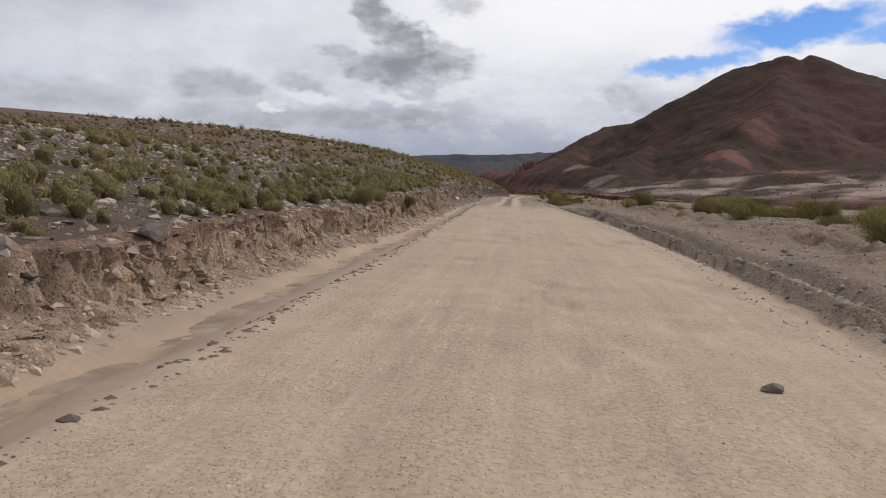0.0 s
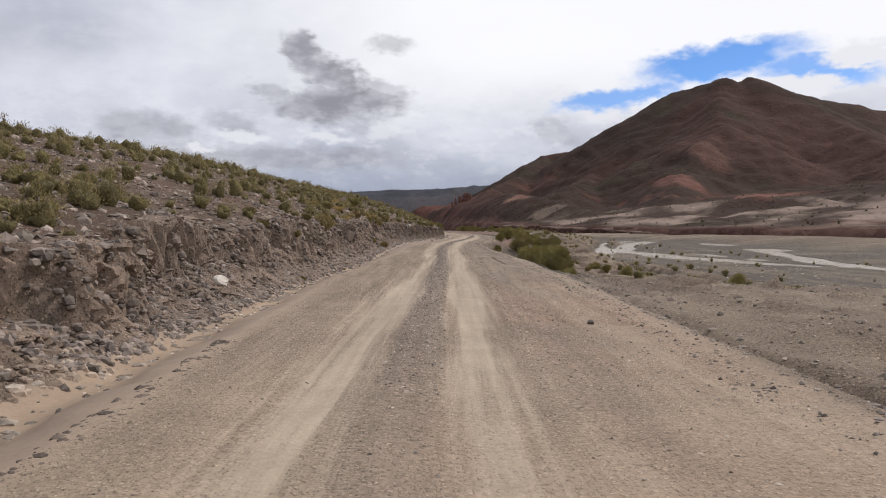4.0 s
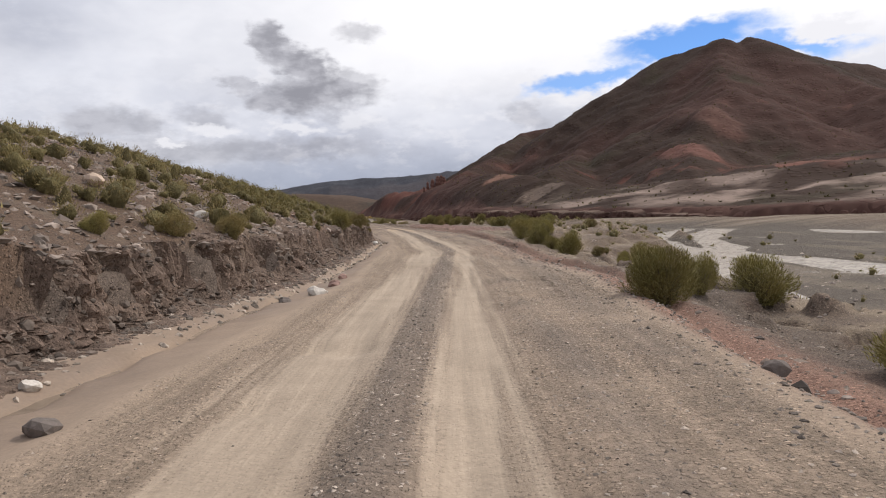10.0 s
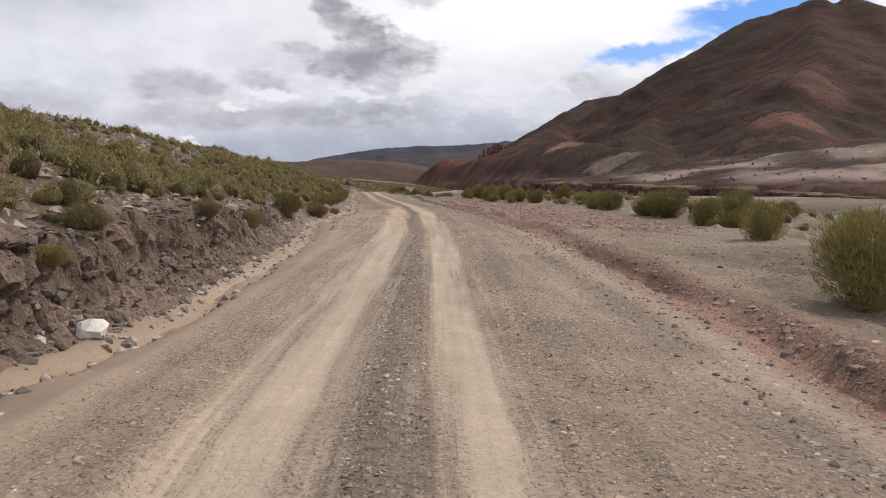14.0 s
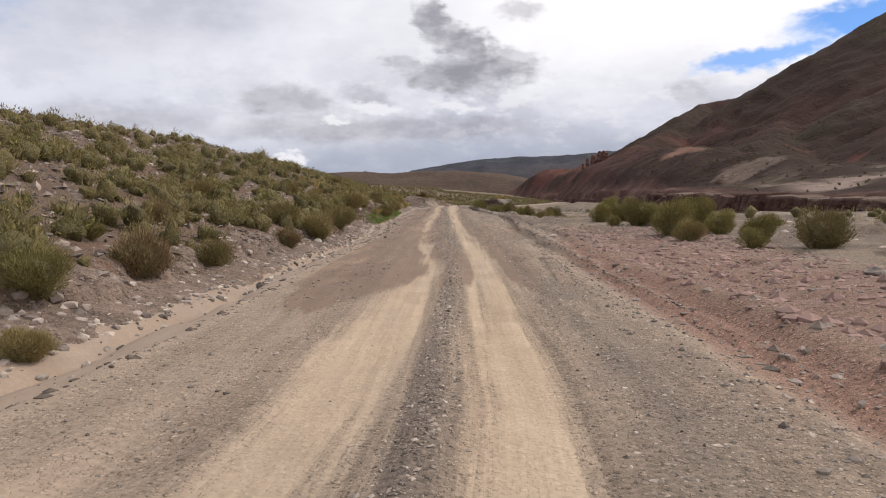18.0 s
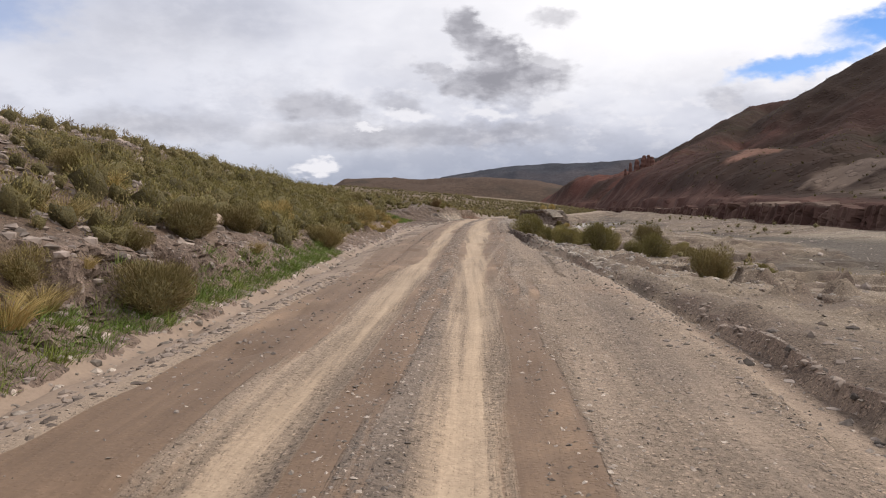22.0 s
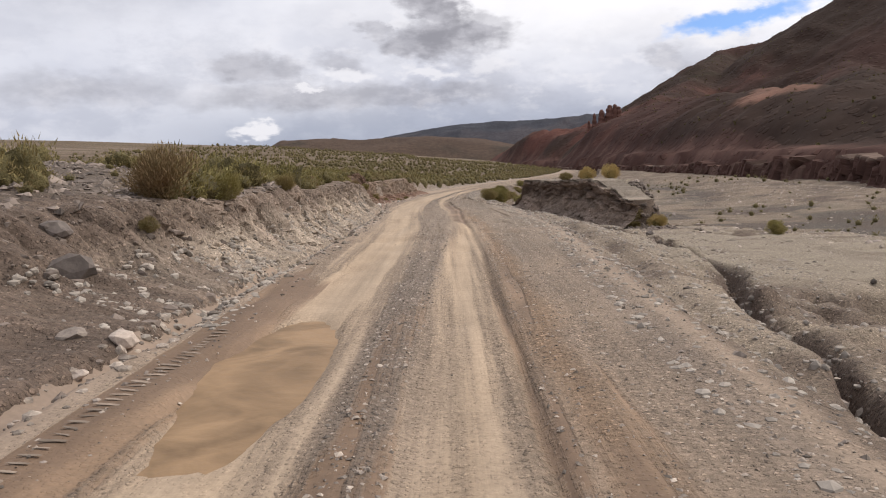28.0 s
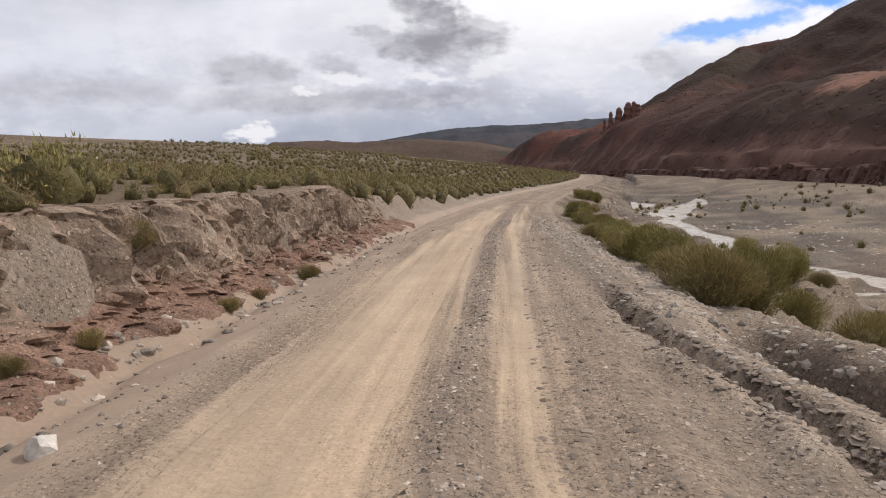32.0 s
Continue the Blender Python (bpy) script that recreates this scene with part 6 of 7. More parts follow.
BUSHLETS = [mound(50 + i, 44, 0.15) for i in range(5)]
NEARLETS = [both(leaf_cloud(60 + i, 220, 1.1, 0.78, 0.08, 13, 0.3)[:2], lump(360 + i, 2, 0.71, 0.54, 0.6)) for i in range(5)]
top_u = lambda y: table(y, FOOT_L) - table(y, BANK_W)
off_trail = lambda x, y: (np.abs((x - 7.8) + (y - 314) * 0.36) > 2.2) | (y > 352)
clumpy = lambda x, y: rough(x, y, 9, 501, 2) + RS.uniform(-1, 1, len(x)) * 0.9 > -0.55
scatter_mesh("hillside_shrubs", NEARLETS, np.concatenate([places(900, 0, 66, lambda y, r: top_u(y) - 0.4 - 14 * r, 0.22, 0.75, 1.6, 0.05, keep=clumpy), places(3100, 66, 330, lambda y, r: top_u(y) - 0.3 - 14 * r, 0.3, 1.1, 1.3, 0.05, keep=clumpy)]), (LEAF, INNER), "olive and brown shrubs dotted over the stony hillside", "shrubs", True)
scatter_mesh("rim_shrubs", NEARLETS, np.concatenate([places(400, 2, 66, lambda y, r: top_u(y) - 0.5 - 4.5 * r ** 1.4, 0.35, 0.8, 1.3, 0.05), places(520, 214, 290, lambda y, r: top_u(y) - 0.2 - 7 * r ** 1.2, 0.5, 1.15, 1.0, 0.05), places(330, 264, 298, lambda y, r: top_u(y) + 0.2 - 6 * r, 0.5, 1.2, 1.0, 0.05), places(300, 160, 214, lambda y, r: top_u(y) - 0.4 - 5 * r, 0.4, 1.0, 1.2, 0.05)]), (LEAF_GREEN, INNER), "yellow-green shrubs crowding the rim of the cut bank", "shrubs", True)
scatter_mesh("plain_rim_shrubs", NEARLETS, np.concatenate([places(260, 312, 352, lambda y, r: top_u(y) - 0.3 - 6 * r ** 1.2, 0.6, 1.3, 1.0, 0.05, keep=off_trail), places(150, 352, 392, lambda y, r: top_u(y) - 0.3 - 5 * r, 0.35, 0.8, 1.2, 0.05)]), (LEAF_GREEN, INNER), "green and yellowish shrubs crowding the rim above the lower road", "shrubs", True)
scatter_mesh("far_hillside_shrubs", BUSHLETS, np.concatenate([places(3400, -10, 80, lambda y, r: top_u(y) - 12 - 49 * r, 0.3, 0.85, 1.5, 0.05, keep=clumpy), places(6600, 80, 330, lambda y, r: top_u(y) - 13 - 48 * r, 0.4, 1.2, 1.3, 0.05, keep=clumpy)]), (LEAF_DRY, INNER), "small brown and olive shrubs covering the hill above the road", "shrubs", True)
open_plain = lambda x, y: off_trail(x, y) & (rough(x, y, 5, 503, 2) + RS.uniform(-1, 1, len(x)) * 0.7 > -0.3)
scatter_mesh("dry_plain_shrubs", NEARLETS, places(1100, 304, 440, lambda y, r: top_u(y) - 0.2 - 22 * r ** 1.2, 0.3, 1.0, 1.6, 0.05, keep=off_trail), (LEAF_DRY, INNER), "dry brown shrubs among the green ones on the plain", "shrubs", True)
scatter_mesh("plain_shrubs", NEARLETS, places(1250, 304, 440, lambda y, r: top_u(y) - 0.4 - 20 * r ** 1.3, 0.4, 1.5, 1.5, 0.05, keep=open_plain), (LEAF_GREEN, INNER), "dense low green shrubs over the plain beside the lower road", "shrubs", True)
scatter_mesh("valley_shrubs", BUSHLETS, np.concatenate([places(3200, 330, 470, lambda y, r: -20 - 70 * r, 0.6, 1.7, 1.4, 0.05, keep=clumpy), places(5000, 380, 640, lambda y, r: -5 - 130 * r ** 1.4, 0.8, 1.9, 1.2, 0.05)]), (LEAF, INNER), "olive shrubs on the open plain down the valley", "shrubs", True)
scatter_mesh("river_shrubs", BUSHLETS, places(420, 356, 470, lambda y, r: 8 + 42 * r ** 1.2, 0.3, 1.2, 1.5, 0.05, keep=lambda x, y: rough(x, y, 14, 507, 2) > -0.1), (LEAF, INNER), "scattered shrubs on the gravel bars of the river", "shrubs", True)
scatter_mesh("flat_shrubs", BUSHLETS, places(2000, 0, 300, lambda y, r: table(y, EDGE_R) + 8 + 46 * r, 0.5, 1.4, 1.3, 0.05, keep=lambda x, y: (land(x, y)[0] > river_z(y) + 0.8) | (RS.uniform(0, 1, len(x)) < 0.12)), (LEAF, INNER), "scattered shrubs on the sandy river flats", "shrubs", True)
mp_x, mp_y = RS.uniform(70, 420, 3500), RS.uniform(250, 900, 3500)
mp_z = mountain_z(mp_x, mp_y)
ok = (mp_z > 1) & (mp_x > table(mp_y, SLOPE_FOOT) + 6)
mp = np.stack([mp_x, mp_y, mp_z - 0.2, RS.uniform(0.6, 1.3, 3500), RS.uniform(0, 6.28, 3500), RS.uniform(0.7, 1.1, 3500)], 1)[ok]
DOTS = [leaf_cloud(70 + i, 10, 1.0, 0.7, 0.5, 4, 0.6)[:2] for i in range(3)]
scatter_mesh("mountain_shrubs", DOTS, mp, INNER, "sparse scrub on the mountain's slopes", "shrubs")


# ---- grass ----


def tuft(seed, blades, width, tall, bend=0.5, blade=0.008):
    r = np.random.RandomState(seed)
    v, f = [], []
    for i in range(blades):
        a, q = r.uniform(0, 6.28), r.uniform(0, 1) ** 0.5
        p = np.array([math.cos(a) * q * width * 0.3, math.sin(a) * q * width * 0.3, -0.02])
        d = np.array([math.cos(a) * q * bend, math.sin(a) * q * bend, 1.0]) + r.normal(0, 0.15, 3)
        d /= np.linalg.norm(d)
        h = tall * r.uniform(0.6, 1.1)
        s = np.cross(d, r.normal(0, 1, 3))
        s = s / np.linalg.norm(s) * blade * (tall / 0.4)
        m = p + d * h * 0.55
        e = p + d * h + np.array([math.cos(a) * q * bend * 0.35 * h, math.sin(a) * q * bend * 0.35 * h, -0.12 * h])
        k = len(v)
        v += [p - s, p + s, m + s * 0.8, m - s * 0.8, e + s * 0.15, e - s * 0.15]
        f += [(k, k + 1, k + 2, k + 3), (k + 3, k + 2, k + 4, k + 5)]
    return np.array(v), np.array(f)


tus = [mesh_object("grass_tussock", *tuft(80 + i, 420, 0.6, 0.5, 0.75, 0.0028), STRAW) for i in range(3)]
for o in tus:
    o.location = (0, -200, -50)
    tagged(o, "straw-yellow tussock of stiff desert grass", "grass tussock", "tussocks beside the road")
for i in range(130):
    py = random.choice((random.uniform(258, 300), random.uniform(276, 300), random.uniform(280, 298), random.uniform(96, 120), random.uniform(244, 262)))
    pu = float(top_u(py)) - random.uniform(-0.7, 3.2)
    px = road_x(py) + pu
    s = random.uniform(0.5, 1.1)
    copy_thing(random.choice(tus), Matrix.LocRotScale((px, py, float(height(px, py)[0])), Euler((0, 0, random.uniform(0, 6))), (s, s, s)))
for o in KINDS + tus:
    for c in (*o.children_recursive, o):
        bpy.data.objects.remove(c)
SHORT = [tuft(90 + i, 16, 0.5, 0.2, 0.8) for i in range(3)]
gp = np.concatenate([places(900, 296, 304, lambda y, r: -5.4 - 3.6 * r, 0.9, 1.7, 1, 0.0), places(1300, 246, 268, lambda y, r: table(y, FOOT_L) - 0.8 * r + 0.2, 0.7, 1.4, 1, 0.0)])
scatter_mesh("green_grass", SHORT, gp, GRASS, "bright green grass growing in the damp ditch", "grass")

# ---- stones ----


def rock(seed, rings=1, flat=0.75):
    """An uneven stone: vertices and triangles, about 1 across."""
    bm = bmesh.new()
    bmesh.ops.create_icosphere(bm, subdivisions=rings, radius=0.5)
    r = np.random.RandomState(seed)
    v = np.array([p.co for p in bm.verts])
    for _ in range(4 + rings * 2):
        n = r.normal(0, 1, 3)
        n /= np.linalg.norm(n)
        cut = r.uniform(0.26, 0.42)
        over = np.clip(v @ n - cut, 0, None)
        v = v - over[:, None] * n * 0.9
    v = v * np.array([r.uniform(0.8, 1.2), r.uniform(0.7, 1.0), flat]) + r.normal(0, 0.02, v.shape)
    f = np.array([[p.index for p in t.verts] for t in bm.faces])
    bm.free()
    return v / np.ptp(v[:, :2], axis=0).max(), f


OCTA = []
for i in range(4):
    v = np.array([(1, 0, 0), (0, 1, 0), (-1, 0, 0), (0, -1, 0), (0, 0, 0.8), (0, 0, -0.8)]) * np.array([0.5, 0.42, 0.3]) + np.random.RandomState(i).normal(0, 0.11, (6, 3))
    OCTA.append((v, np.array([(0, 1, 4), (1, 2, 4), (2, 3, 4), (3, 0, 4), (1, 0, 5), (2, 1, 5), (3, 2, 5), (0, 3, 5)])))
ICO = [rock(200 + i) for i in range(6)]
def offtrack(x, y):
    u = x - table(y, ROAD_X)
    inside = (u > table(y, TRACK_L0)) & (u < table(y, TRACK_L1)) | (u > table(y, TRACK_R0)) & (u < table(y, TRACK_R1))
    return ~inside | (RS.uniform(0, 1, len(x)) < 0.05)


gravel_at = np.concatenate([places(2600, 0, 60, lambda y, r: table(y, EDGE_L) + (table(y, EDGE_R) - table(y, EDGE_L)) * r, 0.012, 0.04, 3.0, 0.1, keep=offtrack),
                            places(40000, 58, 385, lambda y, r: table(y, EDGE_L) + (table(y, EDGE_R) - table(y, EDGE_L)) * r, 0.014, 0.055, 2.6, 0.03, keep=offtrack)])
gravel_at = np.concatenate([gravel_at, places(40000, 62, 385, lambda y, r: table(y, TRACK_L1) + (table(y, TRACK_R0) - table(y, TRACK_L1)) * (0.5 + 0.9 * (r - 0.5)), 0.016, 0.06, 2.2, 0.03), places(34000, 62, 385, lambda y, r: table(y, TRACK_R1) + 0.12 + 1.6 * r ** 1.3, 0.016, 0.065, 2.6, 0.03)])
scatter_mesh("road_gravel", OCTA, gravel_at, GRAVEL, "loose grey gravel strewn over the dirt road", "gravel")
face_u = lambda k0, k1: (lambda y, r: table(y, FOOT_L) + 0.1 - table(y, BANK_W) * (k0 + (k1 - k0) * r))
scatter_mesh("ditch_stones", ICO, places(9500, 60, 380, lambda y, r: table(y, FOOT_L) + 1.0 * r ** 1.4 - 0.15, 0.03, 0.2, 2.8, 0.1), GRAVEL, "broken stones lying along the ditch", "stones")
scatter_mesh("slope_rubble", ICO, places(13000, 64, 136, face_u(-0.2, 1.2), 0.05, 0.22, 2.2, 0.02), GREY_ROCK, "grey broken rock covering the cut slope", "rocks")
scatter_mesh("clay_blocks", ICO, places(2600, 0, 66, face_u(-0.3, 1.0), 0.04, 0.2, 2.2, 0.1, (0.7, 1.2)), CLAY, "crumbled tan clay lumps below the cut bank", "clay")
scatter_mesh("dark_bank_blocks", ICO, places(3600, 122, 196, face_u(-0.2, 1.1), 0.04, 0.2, 2.2, 0.05, (0.7, 1.2)), DARK_BANK, "dark grey earth lumps along the cut bank", "earth")
scatter_mesh("scar_rubble", ICO, places(1500, 298, 322, lambda y, r: -3.2 - 5 * r, 0.04, 0.24, 2.4, 0.1), DARK_BANK, "dark earth clods on the washed slope", "clods")
scatter_mesh("brown_bank_blocks", ICO, places(2800, 194, 298, face_u(-0.2, 1.1), 0.05, 0.24, 2.2, 0.05, (0.7, 1.2)), GREY_ROCK, "brown rubble in the low cut bank", "rocks")
scatter_mesh("pale_bank_blocks", ICO, places(9000, 316, 352, face_u(-0.35, 0.7), 0.03, 0.17, 2.4, 0.1, (0.6, 1.1)), PALE_CLAY, "pale whitish clay lumps along the cut bank", "clay")
scatter_mesh("hill_rocks", ICO, np.concatenate([places(13000, 0, 330, lambda y, r: top_u(y) - 0.1 - 11 * r ** 1.2, 0.06, 0.38, 2.4, 0.1), places(9000, 0, 330, lambda y, r: top_u(y) - 9 - 34 * r, 0.14, 0.6, 2.2, 0.1)]), HILL_STONE, "pale stones littering the hillside", "rocks")
scatter_mesh("skyline_rocks", ICO, places(420, 400, 470, lambda y, r: -62 - 70 * r, 0.4, 1.9, 2.2, 0.2), HILL_STONE, "brown rocks along the skyline of the plain", "rocks")
scatter_mesh("hill_gravel", OCTA, places(80000, 0, 330, lambda y, r: top_u(y) + 0.1 - 14 * r ** 1.2, 0.05, 0.26, 2.0, 0.0), HILL_STONE, "broken stone litter covering the hillside soil", "stones")
scatter_mesh("verge_gravel", OCTA, places(60000, 0, 390, lambda y, r: table(y, EDGE_R) - 0.5 + 7 * r ** 1.5, 0.018, 0.085, 2.6, 0.02), GRAVEL, "grey gravel strewn over the river-side verge", "gravel")
scatter_mesh("verge_stones", ICO, places(9000, 0, 390, lambda y, r: table(y, EDGE_R) + 0.1 + 7.5 * r ** 1.6, 0.03, 0.18, 3.0, 0.1), STONE, "loose stones along the river-side verge", "stones")
scatter_mesh("red_clods", ICO, places(3600, 194, 238, lambda y, r: table(y, EDGE_R) + 1.0 + 5.0 * r, 0.06, 0.3, 2.2, 0.12), RED_STONE, "reddish clods turned up beside the road", "stones")
scatter_mesh("river_cobbles", ICO, np.concatenate([places(6000, 60, 420, lambda y, r: table(y, EDGE_R) + 6 + 34 * r, 0.1, 0.5, 2.5, 0.2), places(6000, 340, 440, lambda y, r: table(y, EDGE_R) + 3 + 45 * r, 0.08, 0.4, 2.5, 0.15, keep=lambda x, y: rough(x, y, 8, 509, 2) > 0.0)]), STONE, "grey cobbles over the river flats", "stones")
scatter_mesh("verge_clods", ICO, places(9000, 0, 390, lambda y, r: table(y, EDGE_R) + 0.6 + 9 * r ** 1.4, 0.04, 0.24, 2.8, 0.2), MUD_CLOD, "brown clods of dried mud on the river-side verge", "clods")
scatter_mesh("wash_crumbs", ICO, np.concatenate([places(2600, 262, 278, lambda y, r: table(y, EDGE_R) - 0.2 + 7 * r ** 1.3, 0.03, 0.2, 2.6, 0.12), places(7000, 300, 356, lambda y, r: table(y, EDGE_R) - 0.6 + 6.5 * r ** 1.3, 0.025, 0.15, 2.6, 0.1), places(2600, 354, 384, lambda y, r: table(y, EDGE_R) - 0.8 + 3 * r, 0.03, 0.16, 2.4, 0.1)]), PALE_CLAY, "crumbled pale silt lumps over the washed-out verge", "clods")
scatter_mesh("gully_clods", ICO, places(3800, 276, 304, lambda y, r: table(y, EDGE_R) + 7 * r ** 1.2, 0.03, 0.24, 2.6, 0.12), DARK_BANK, "dark earth lumps tumbled into the roadside gully", "clods")
scatter_mesh("lip_clods", ICO, np.concatenate([places(700, 245, 262, lambda y, r: -3.8 + 0.4 * r + 0.06 * (y - 250).clip(0, 12), 0.04, 0.16, 1.8, 0.1, (0.5, 0.9)), places(1500, 168, 262, lambda y, r: table(y, LIP_R) - 0.05 + 0.35 * r, 0.03, 0.15, 2.2, 0.15, (0.6, 1.0)), places(900, 4, 62, lambda y, r: table(y, SCARP) - 0.15 + 0.5 * r, 0.03, 0.18, 2.4, 0.15, (0.6, 1.0))]), MUD_CLOD, "broken earth lumps along the lips of the ditches", "clods")
# mud crusts whose dark colour also stands for shadow under the collapsed edge
scatter_mesh("ditch_clods", ICO, np.concatenate([places(1900, 0, 66, lambda y, r: table(y, EDGE_L) - 0.2 + 0.35 * r, 0.03, 0.17, 2.6, 0.15, (0.4, 0.8)), places(1300, 196, 262, lambda y, r: table(y, EDGE_L) - 0.2 + 0.35 * r, 0.03, 0.17, 2.6, 0.15, (0.4, 0.8))]), SHADED_CRUST, "broken crusts along the washed-out road edge, coloured dark for the undercut's shadows", "clods")
scatter_mesh("crust_clods", ICO, places(6500, 350, 376, lambda y, r: 0.2 + 2.4 * r, 0.025, 0.12, 2.2, 0.1, (0.3, 0.7)), CLAY, "broken pale crust pushed up along the road edge", "clods")
PLATES = [rock(760 + i, 1, 0.22) for i in range(5)]
ea, eb = RS.uniform(5.4, 9.2, 900), RS.uniform(-0.8, 4.2, 900)
ex, ey = 4.5 + (5 * ea + 8 * eb) / 9.43, 350.5 + (5 * eb - 8 * ea) / 9.43
ex = ex + table(ey, ROAD_X)
es = 0.06 + 0.4 * RS.uniform(0, 1, 900) ** 2.2
scatter_mesh("terrace_rubble", ICO, np.stack([ex, ey, land(ex, ey)[0] - 0.1 * es, es, RS.uniform(0, 6.28, 900), RS.uniform(0.6, 1.1, 900)], 1), DARK_BANK, "dark earth blocks fallen from the end of the terrace", "clods")
TREAD = [(rock(740 + i)[0] * np.array([1.0, 0.22, 0.2]), rock(740 + i)[1]) for i in range(3)]
tread = np.concatenate([np.stack([table(q, ROAD_X) + u0 + k * (q - y0), q, land(table(q, ROAD_X) + u0 + k * (q - y0), q)[0] + 0.004, RS.uniform(0.14, 0.24, len(q)), RS.uniform(-0.35, 0.05, len(q)), RS.uniform(0.15, 0.4, len(q))], 1)
                        for y0, y1, u0, k in ((122, 131, 1.5, 0.0), (311, 316, -2.55, 0.02), (85.5, 92, 2.1, -0.03), (145, 150, 1.88, 0.02), (218, 223, 1.45, 0.06), (260.5, 267, 1.95, 0.03), (336.5, 344, 2.4, 0.0), (337.5, 343, 2.85, -0.02)) for q in (np.arange(y0, y1, 0.12),)])
scatter_mesh("tyre_tread", TREAD, tread, CLAY, "raised tyre tread bars pressed into the road", "tyre track")
scatter_mesh("mud_plates", PLATES, np.concatenate([places(5200, 345, 372, lambda y, r: 0.5 + 2.4 * r, 0.05, 0.2, 1.8, 0.25), places(1500, 346, 364, lambda y, r: table(y, CLEFT) + 0.2 + 0.9 * r, 0.05, 0.22, 1.8, 0.25), places(1400, 262, 300, lambda y, r: -2.1 - 1.6 * r, 0.04, 0.15, 1.8, 0.2)]), MUD_CLOD, "cracked plates of dried mud along the road edge", "mud")
scatter_mesh("shoulder_stones", ICO, np.concatenate([places(9000, 196, 380, lambda y, r: table(y, TRACK_L0) - 0.25 - 2.2 * r ** 1.2, 0.018, 0.075, 2.6, 0.05, keep=lambda x, y: rough(x, y, 2.2, 905, 2) > -0.05), places(9000, 60, 300, lambda y, r: table(y, EDGE_R) - 0.7 + 1.3 * r, 0.02, 0.09, 2.8, 0.05)]), STONE, "loose stones gathered along the shoulders of the road", "stones")

# ---- boulders with a place of their own ----
TAN_STONE = plain_material("tan_stone", (0.33, 0.24, 0.18), (0.47, 0.37, 0.29), 4.0, 0.9, 0.5, 0.02, 0.12)
WHITE_STONE = plain_material("white_stone", (0.45, 0.43, 0.40), (0.62, 0.60, 0.56), 4.0, 0.85, 0.4, 0.02, 0.08)
DARK_STONE = plain_material("dark_stone", (0.085, 0.07, 0.062), (0.15, 0.125, 0.11), 5.0, 0.9, 0.5, 0.02, 0.15)
STONES = {"p": (PALE_STONE, "pale angular stone lying beside the ditch"), "w": (WHITE_STONE, "whitish boulder that stands out on the verge"), "t": (TAN_STONE, "large tan boulder resting on the slope"),
          "d": (DARK_STONE, "dark brown rock lying on bare earth"), "s": (STONE, "grey rounded stone at the road's edge"), "r": (RED_STONE, "reddish block of clay on the ditch's lip")}
BOULDERS = [(6.1, 2.0, 0.22, "d"), (10.5, -5.2, 0.5, "d"), (7.9, 3.9, 0.4, "d"), (72.5, -5.3, 0.45, "p"), (67.5, 2.4, 0.2, "d"), (118.3, -5.8, 0.25, "p"), (121.0, -6.6, 0.25, "p"), (122.8, 1.5, 0.3, "s"),
            (137.0, -7.0, 0.35, "p"), (130.9, -6.4, 0.5, "p"), (128.7, -4.6, 0.22, "p"), (127.9, -4.3, 0.2, "p"), (128.5, -3.8, 0.22, "d"), (140.0, -5.0, 0.3, "p"), (137.8, -3.7, 0.4, "d"), (137.2, -4.2, 0.35, "d"),
            (138.4, 3.1, 0.36, "d"), (150.2, -8.8, 0.8, "t"), (150.9, -6.6, 0.5, "p"), (148.2, -3.3, 0.52, "p"), (147.6, -3.9, 0.35, "d"), (164.7, -11.8, 0.65, "t"), (150.6, -3.3, 0.4, "r"), (152.7, -3.4, 0.4, "r"),
            (178.2, -3.6, 0.45, "w"), (204.1, -4.4, 0.22, "p"), (207.2, 5.8, 0.22, "d")]
BOULDERS += [(229.0, -4.8, 0.3, "p"), (230.8, -9.8, 0.35, "s"), (231.1, -3.9, 0.25, "p"), (229.6, 2.9, 0.35, "s"), (231.8, -2.8, 0.16, "d"), (233.3, -5.9, 0.4, "p"), (244.4, -3.3, 0.25, "d"), (243.9, 3.7, 0.3, "d"),
             (261.8, -6.4, 0.75, "t"), (283.2, 1.5, 0.2, "s"), (281.8, 1.4, 0.17, "s"), (281.7, 2.1, 0.3, "s"), (282.6, 3.8, 0.38, "w"), (315.5, -3.9, 0.35, "s"), (315.6, -3.4, 0.4, "s"), (314.6, -3.4, 0.25, "s"),
             (317.6, -4.9, 0.7, "d"), (318.4, -5.5, 0.5, "d"), (332.3, 6.7, 0.6, "d"), (351.9, -3.6, 0.5, "p"), (356.8, 7.1, 0.7, "t"), (360.1, -2.9, 0.3, "p"), (353.9, 6.3, 0.5, "d"), (358.1, 5.9, 0.6, "d"),
             (340.0, 8.6, 0.5, "d"), (273.7, 3.4, 0.4, "d"), (274.7, 4.3, 0.3, "d"), (218.9, 7.3, 0.5, "s"), (172.1, 6.2, 0.6, "t")]
shapes = {}
for i, (by, bu, bs, kind) in enumerate(BOULDERS):
    key = (kind, i % 3)
    bx = road_x(by) + bu
    if key not in shapes:
        rv, rf = rock(600 + i, 2, 0.6)
        ob = mesh_object("boulder", rv, rf, STONES[kind][0])
        tagged(ob, STONES[kind][1], "boulder")
        shapes[key] = ob.data
    else:
        ob = tagged(new("boulder", shapes[key]), STONES[kind][1], "boulder")
    z = float(height(bx, by)[0])
    ob.matrix_world = Matrix.LocRotScale((bx, by, z + 0.1 * bs), Euler((random.uniform(-0.3, 0.3), random.uniform(-0.3, 0.3), by)), (bs * 0.85, bs * 0.85, bs * 0.85))

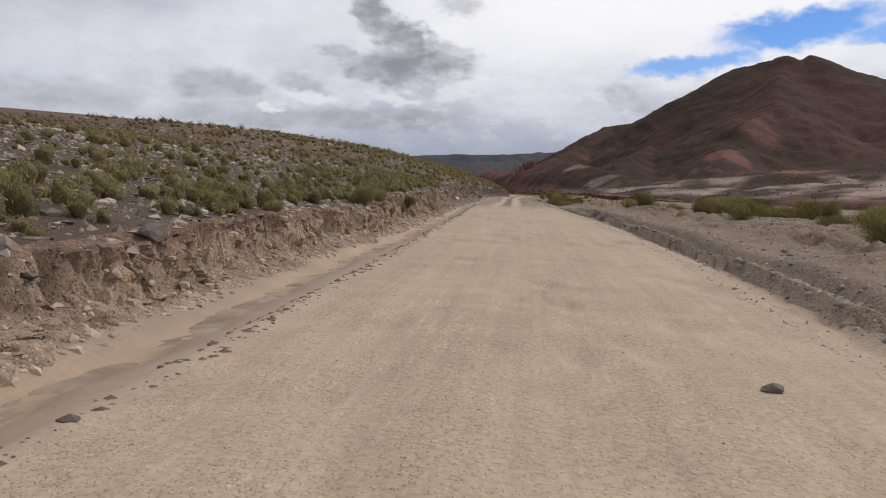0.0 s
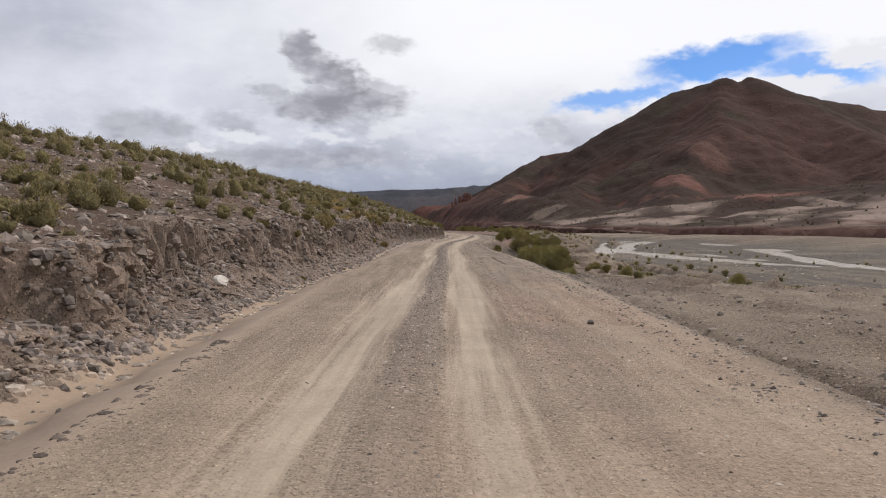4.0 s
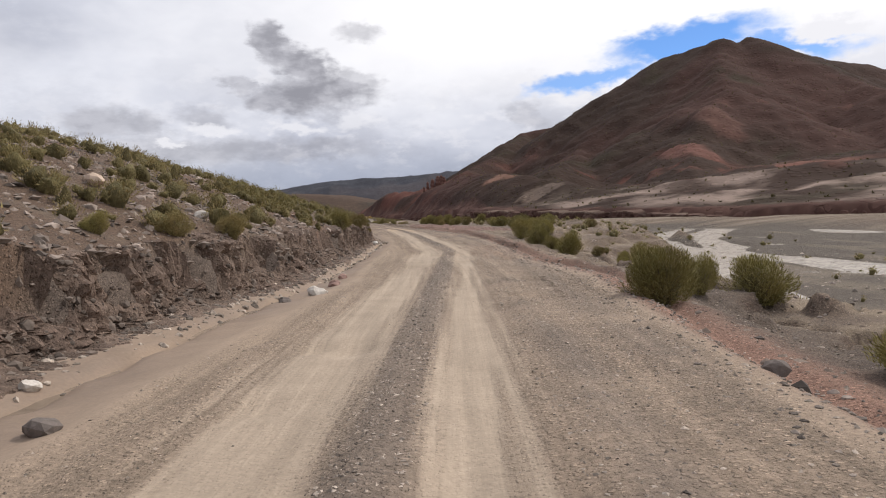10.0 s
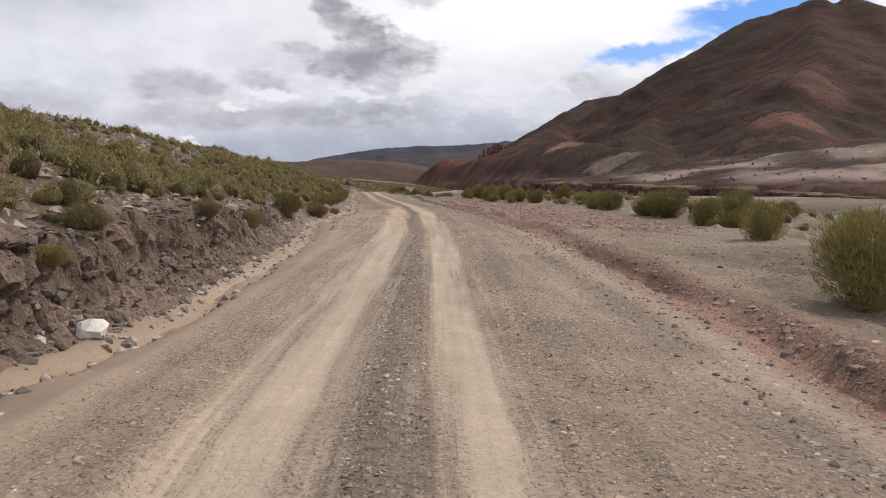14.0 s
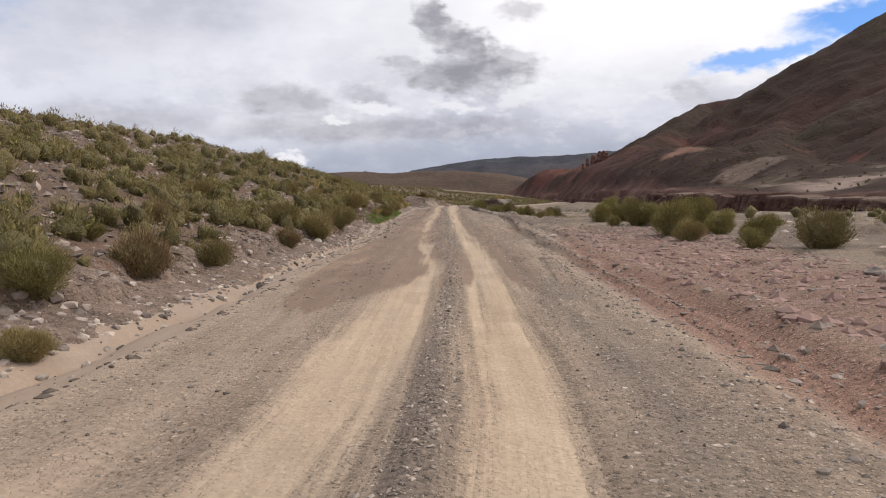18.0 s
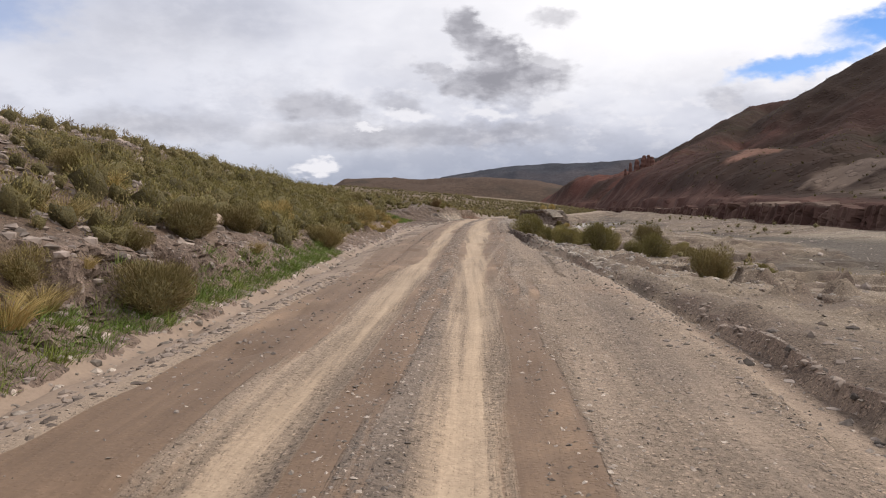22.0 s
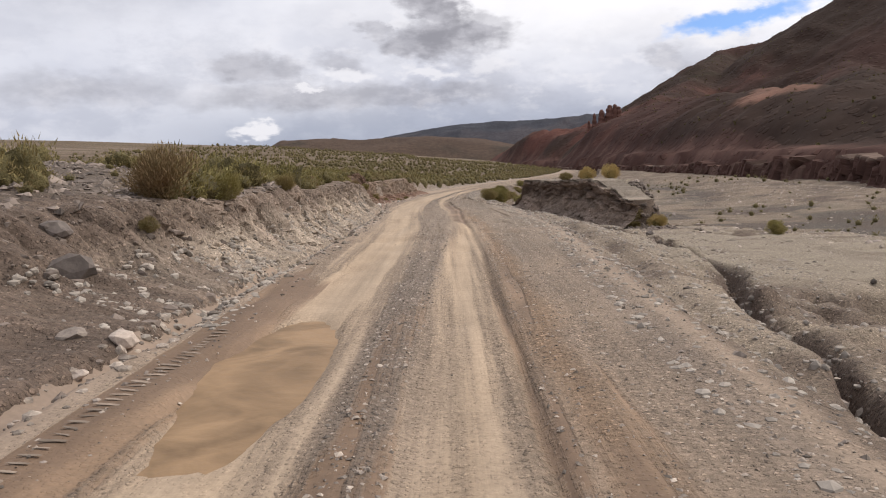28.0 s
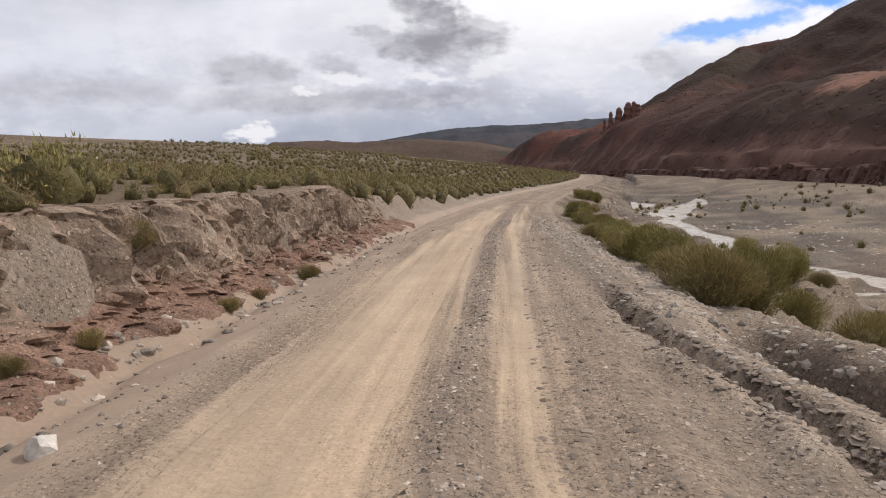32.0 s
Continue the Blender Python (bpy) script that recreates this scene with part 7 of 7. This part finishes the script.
RED_ROCK = plain_material("red_rock", (0.085, 0.04, 0.032), (0.15, 0.075, 0.058), 0.6, 0.95, 0.6, 0.2, 0.15)
# ---- red rock towers on the mountain's spur ----
for tx, ty, th, tw, seed in ((72.5, 742, 5.0, 1.8, 1), (75.5, 742, 6.8, 2.2, 2), (79.5, 742, 7.0, 3.6, 3), (84, 742, 8.2, 4.2, 4), (88.5, 742, 6.2, 4.0, 5), (86.5, 741, 8.6, 2.8, 6)):
    n, rings = 14, 16
    t = np.linspace(0, 1, rings)[:, None]
    a = np.linspace(0, 2 * np.pi, n, endpoint=False)[None]
    r = tw * (0.62 - 0.30 * t ** 1.6) * (1 + 0.22 * rough(np.cos(a) * 3 + seed * 9 + 0 * t, np.sin(a) * 3 + t * 5, 1.0, 700 + seed, 3)) * (1 + 0.12 * np.sin(t * 22 + seed))
    r[-1] *= 0.45
    vx, vy, vz = tx + r * np.cos(a), ty + r * np.sin(a), float(mountain_z(np.array([tx]), np.array([ty]))[0]) - 3 + (th + 3) * t + 0 * a
    i = np.arange((rings - 1) * n)
    nxt = np.where(i % n == n - 1, i - n + 1, i + 1)
    fq = np.stack([i, nxt, nxt + n, i + n], 1)
    ob = mesh_object("rock_tower", np.stack([vx, vy, vz], -1).reshape(-1, 3), np.concatenate([fq, [[(rings - 1) * n + k for k in q] for q in ((0, 1, 2, 3), (0, 3, 4, 13), (13, 4, 5, 12), (12, 5, 6, 11), (11, 6, 7, 10), (10, 7, 8, 9))]]), RED_ROCK)
    tagged(ob, "weathered red sandstone tower on the mountain spur", "rock tower", "row of rock towers")

# ---- puddle, marker post, dead branch ----
pu, py = np.meshgrid(np.linspace(-2.45, -0.85, 14), np.linspace(310.4, 318.4, 40))
puddle = mesh_object("puddle", np.stack([pu + table(py, ROAD_X), py, table(py, ROAD_Z) - 0.06 + 0 * pu], -1).reshape(-1, 3), sheet(14, 40), PUDDLE)
tagged(puddle, "shallow brown puddle standing in the wheel rut", "puddle", kind="structure")


def tube(points, radii, sides=7):
    v, f = [], []
    for p, r in zip(points, radii):
        for s in range(sides):
            v.append((p[0] + r * math.cos(s * 6.2832 / sides), p[1] + r * math.sin(s * 6.2832 / sides), p[2]))
    for k in range(len(points) - 1):
        for s in range(sides):
            f.append((k * sides + s, k * sides + (s + 1) % sides, (k + 1) * sides + (s + 1) % sides, (k + 1) * sides + s))
    return np.array(v), np.array(f)


POST_PAINT = plain_material("white_paint", (0.68, 0.67, 0.64), (0.78, 0.77, 0.74), 3.0, 0.7, 0.1, 0.005, 0.03)
zp = float(height(-35.2, 444.8)[0])
post = mesh_object("marker_post", *tube([(0, 0, -0.3), (0, 0, 1.9), (0, 0, 2.0), (0, 0, 2.02)], [0.14, 0.13, 0.1, 0.02]), POST_PAINT)
post.location = (-35.2, 444.8, zp)
tagged(post, "white marker post among the shrubs on the plain", "marker post")
bv, bf = [], []
for k in range(9):
    a = k * 0.7
    tip = (0.28 * math.cos(a) * (0.5 + 0.5 * (k % 3) / 2), 0.28 * math.sin(a), 0.35 + 0.06 * (k % 4))
    tv, tf = tube([(0, 0, -0.05), (tip[0] * 0.4, tip[1] * 0.4, 0.2), tip], [0.012, 0.009, 0.003], 5)
    bf.append(tf + sum(len(q) for q in bv))
    bv.append(tv)
branch = mesh_object("dead_branch", np.concatenate(bv), np.concatenate(bf), PALE_STONE)
branch.location = (road_x(127.2) + 3.1, 127.2, float(height(road_x(127.2) + 3.1, 127.2)[0]))
tagged(branch, "bleached dead twigs sticking up from the verge", "dead branch")
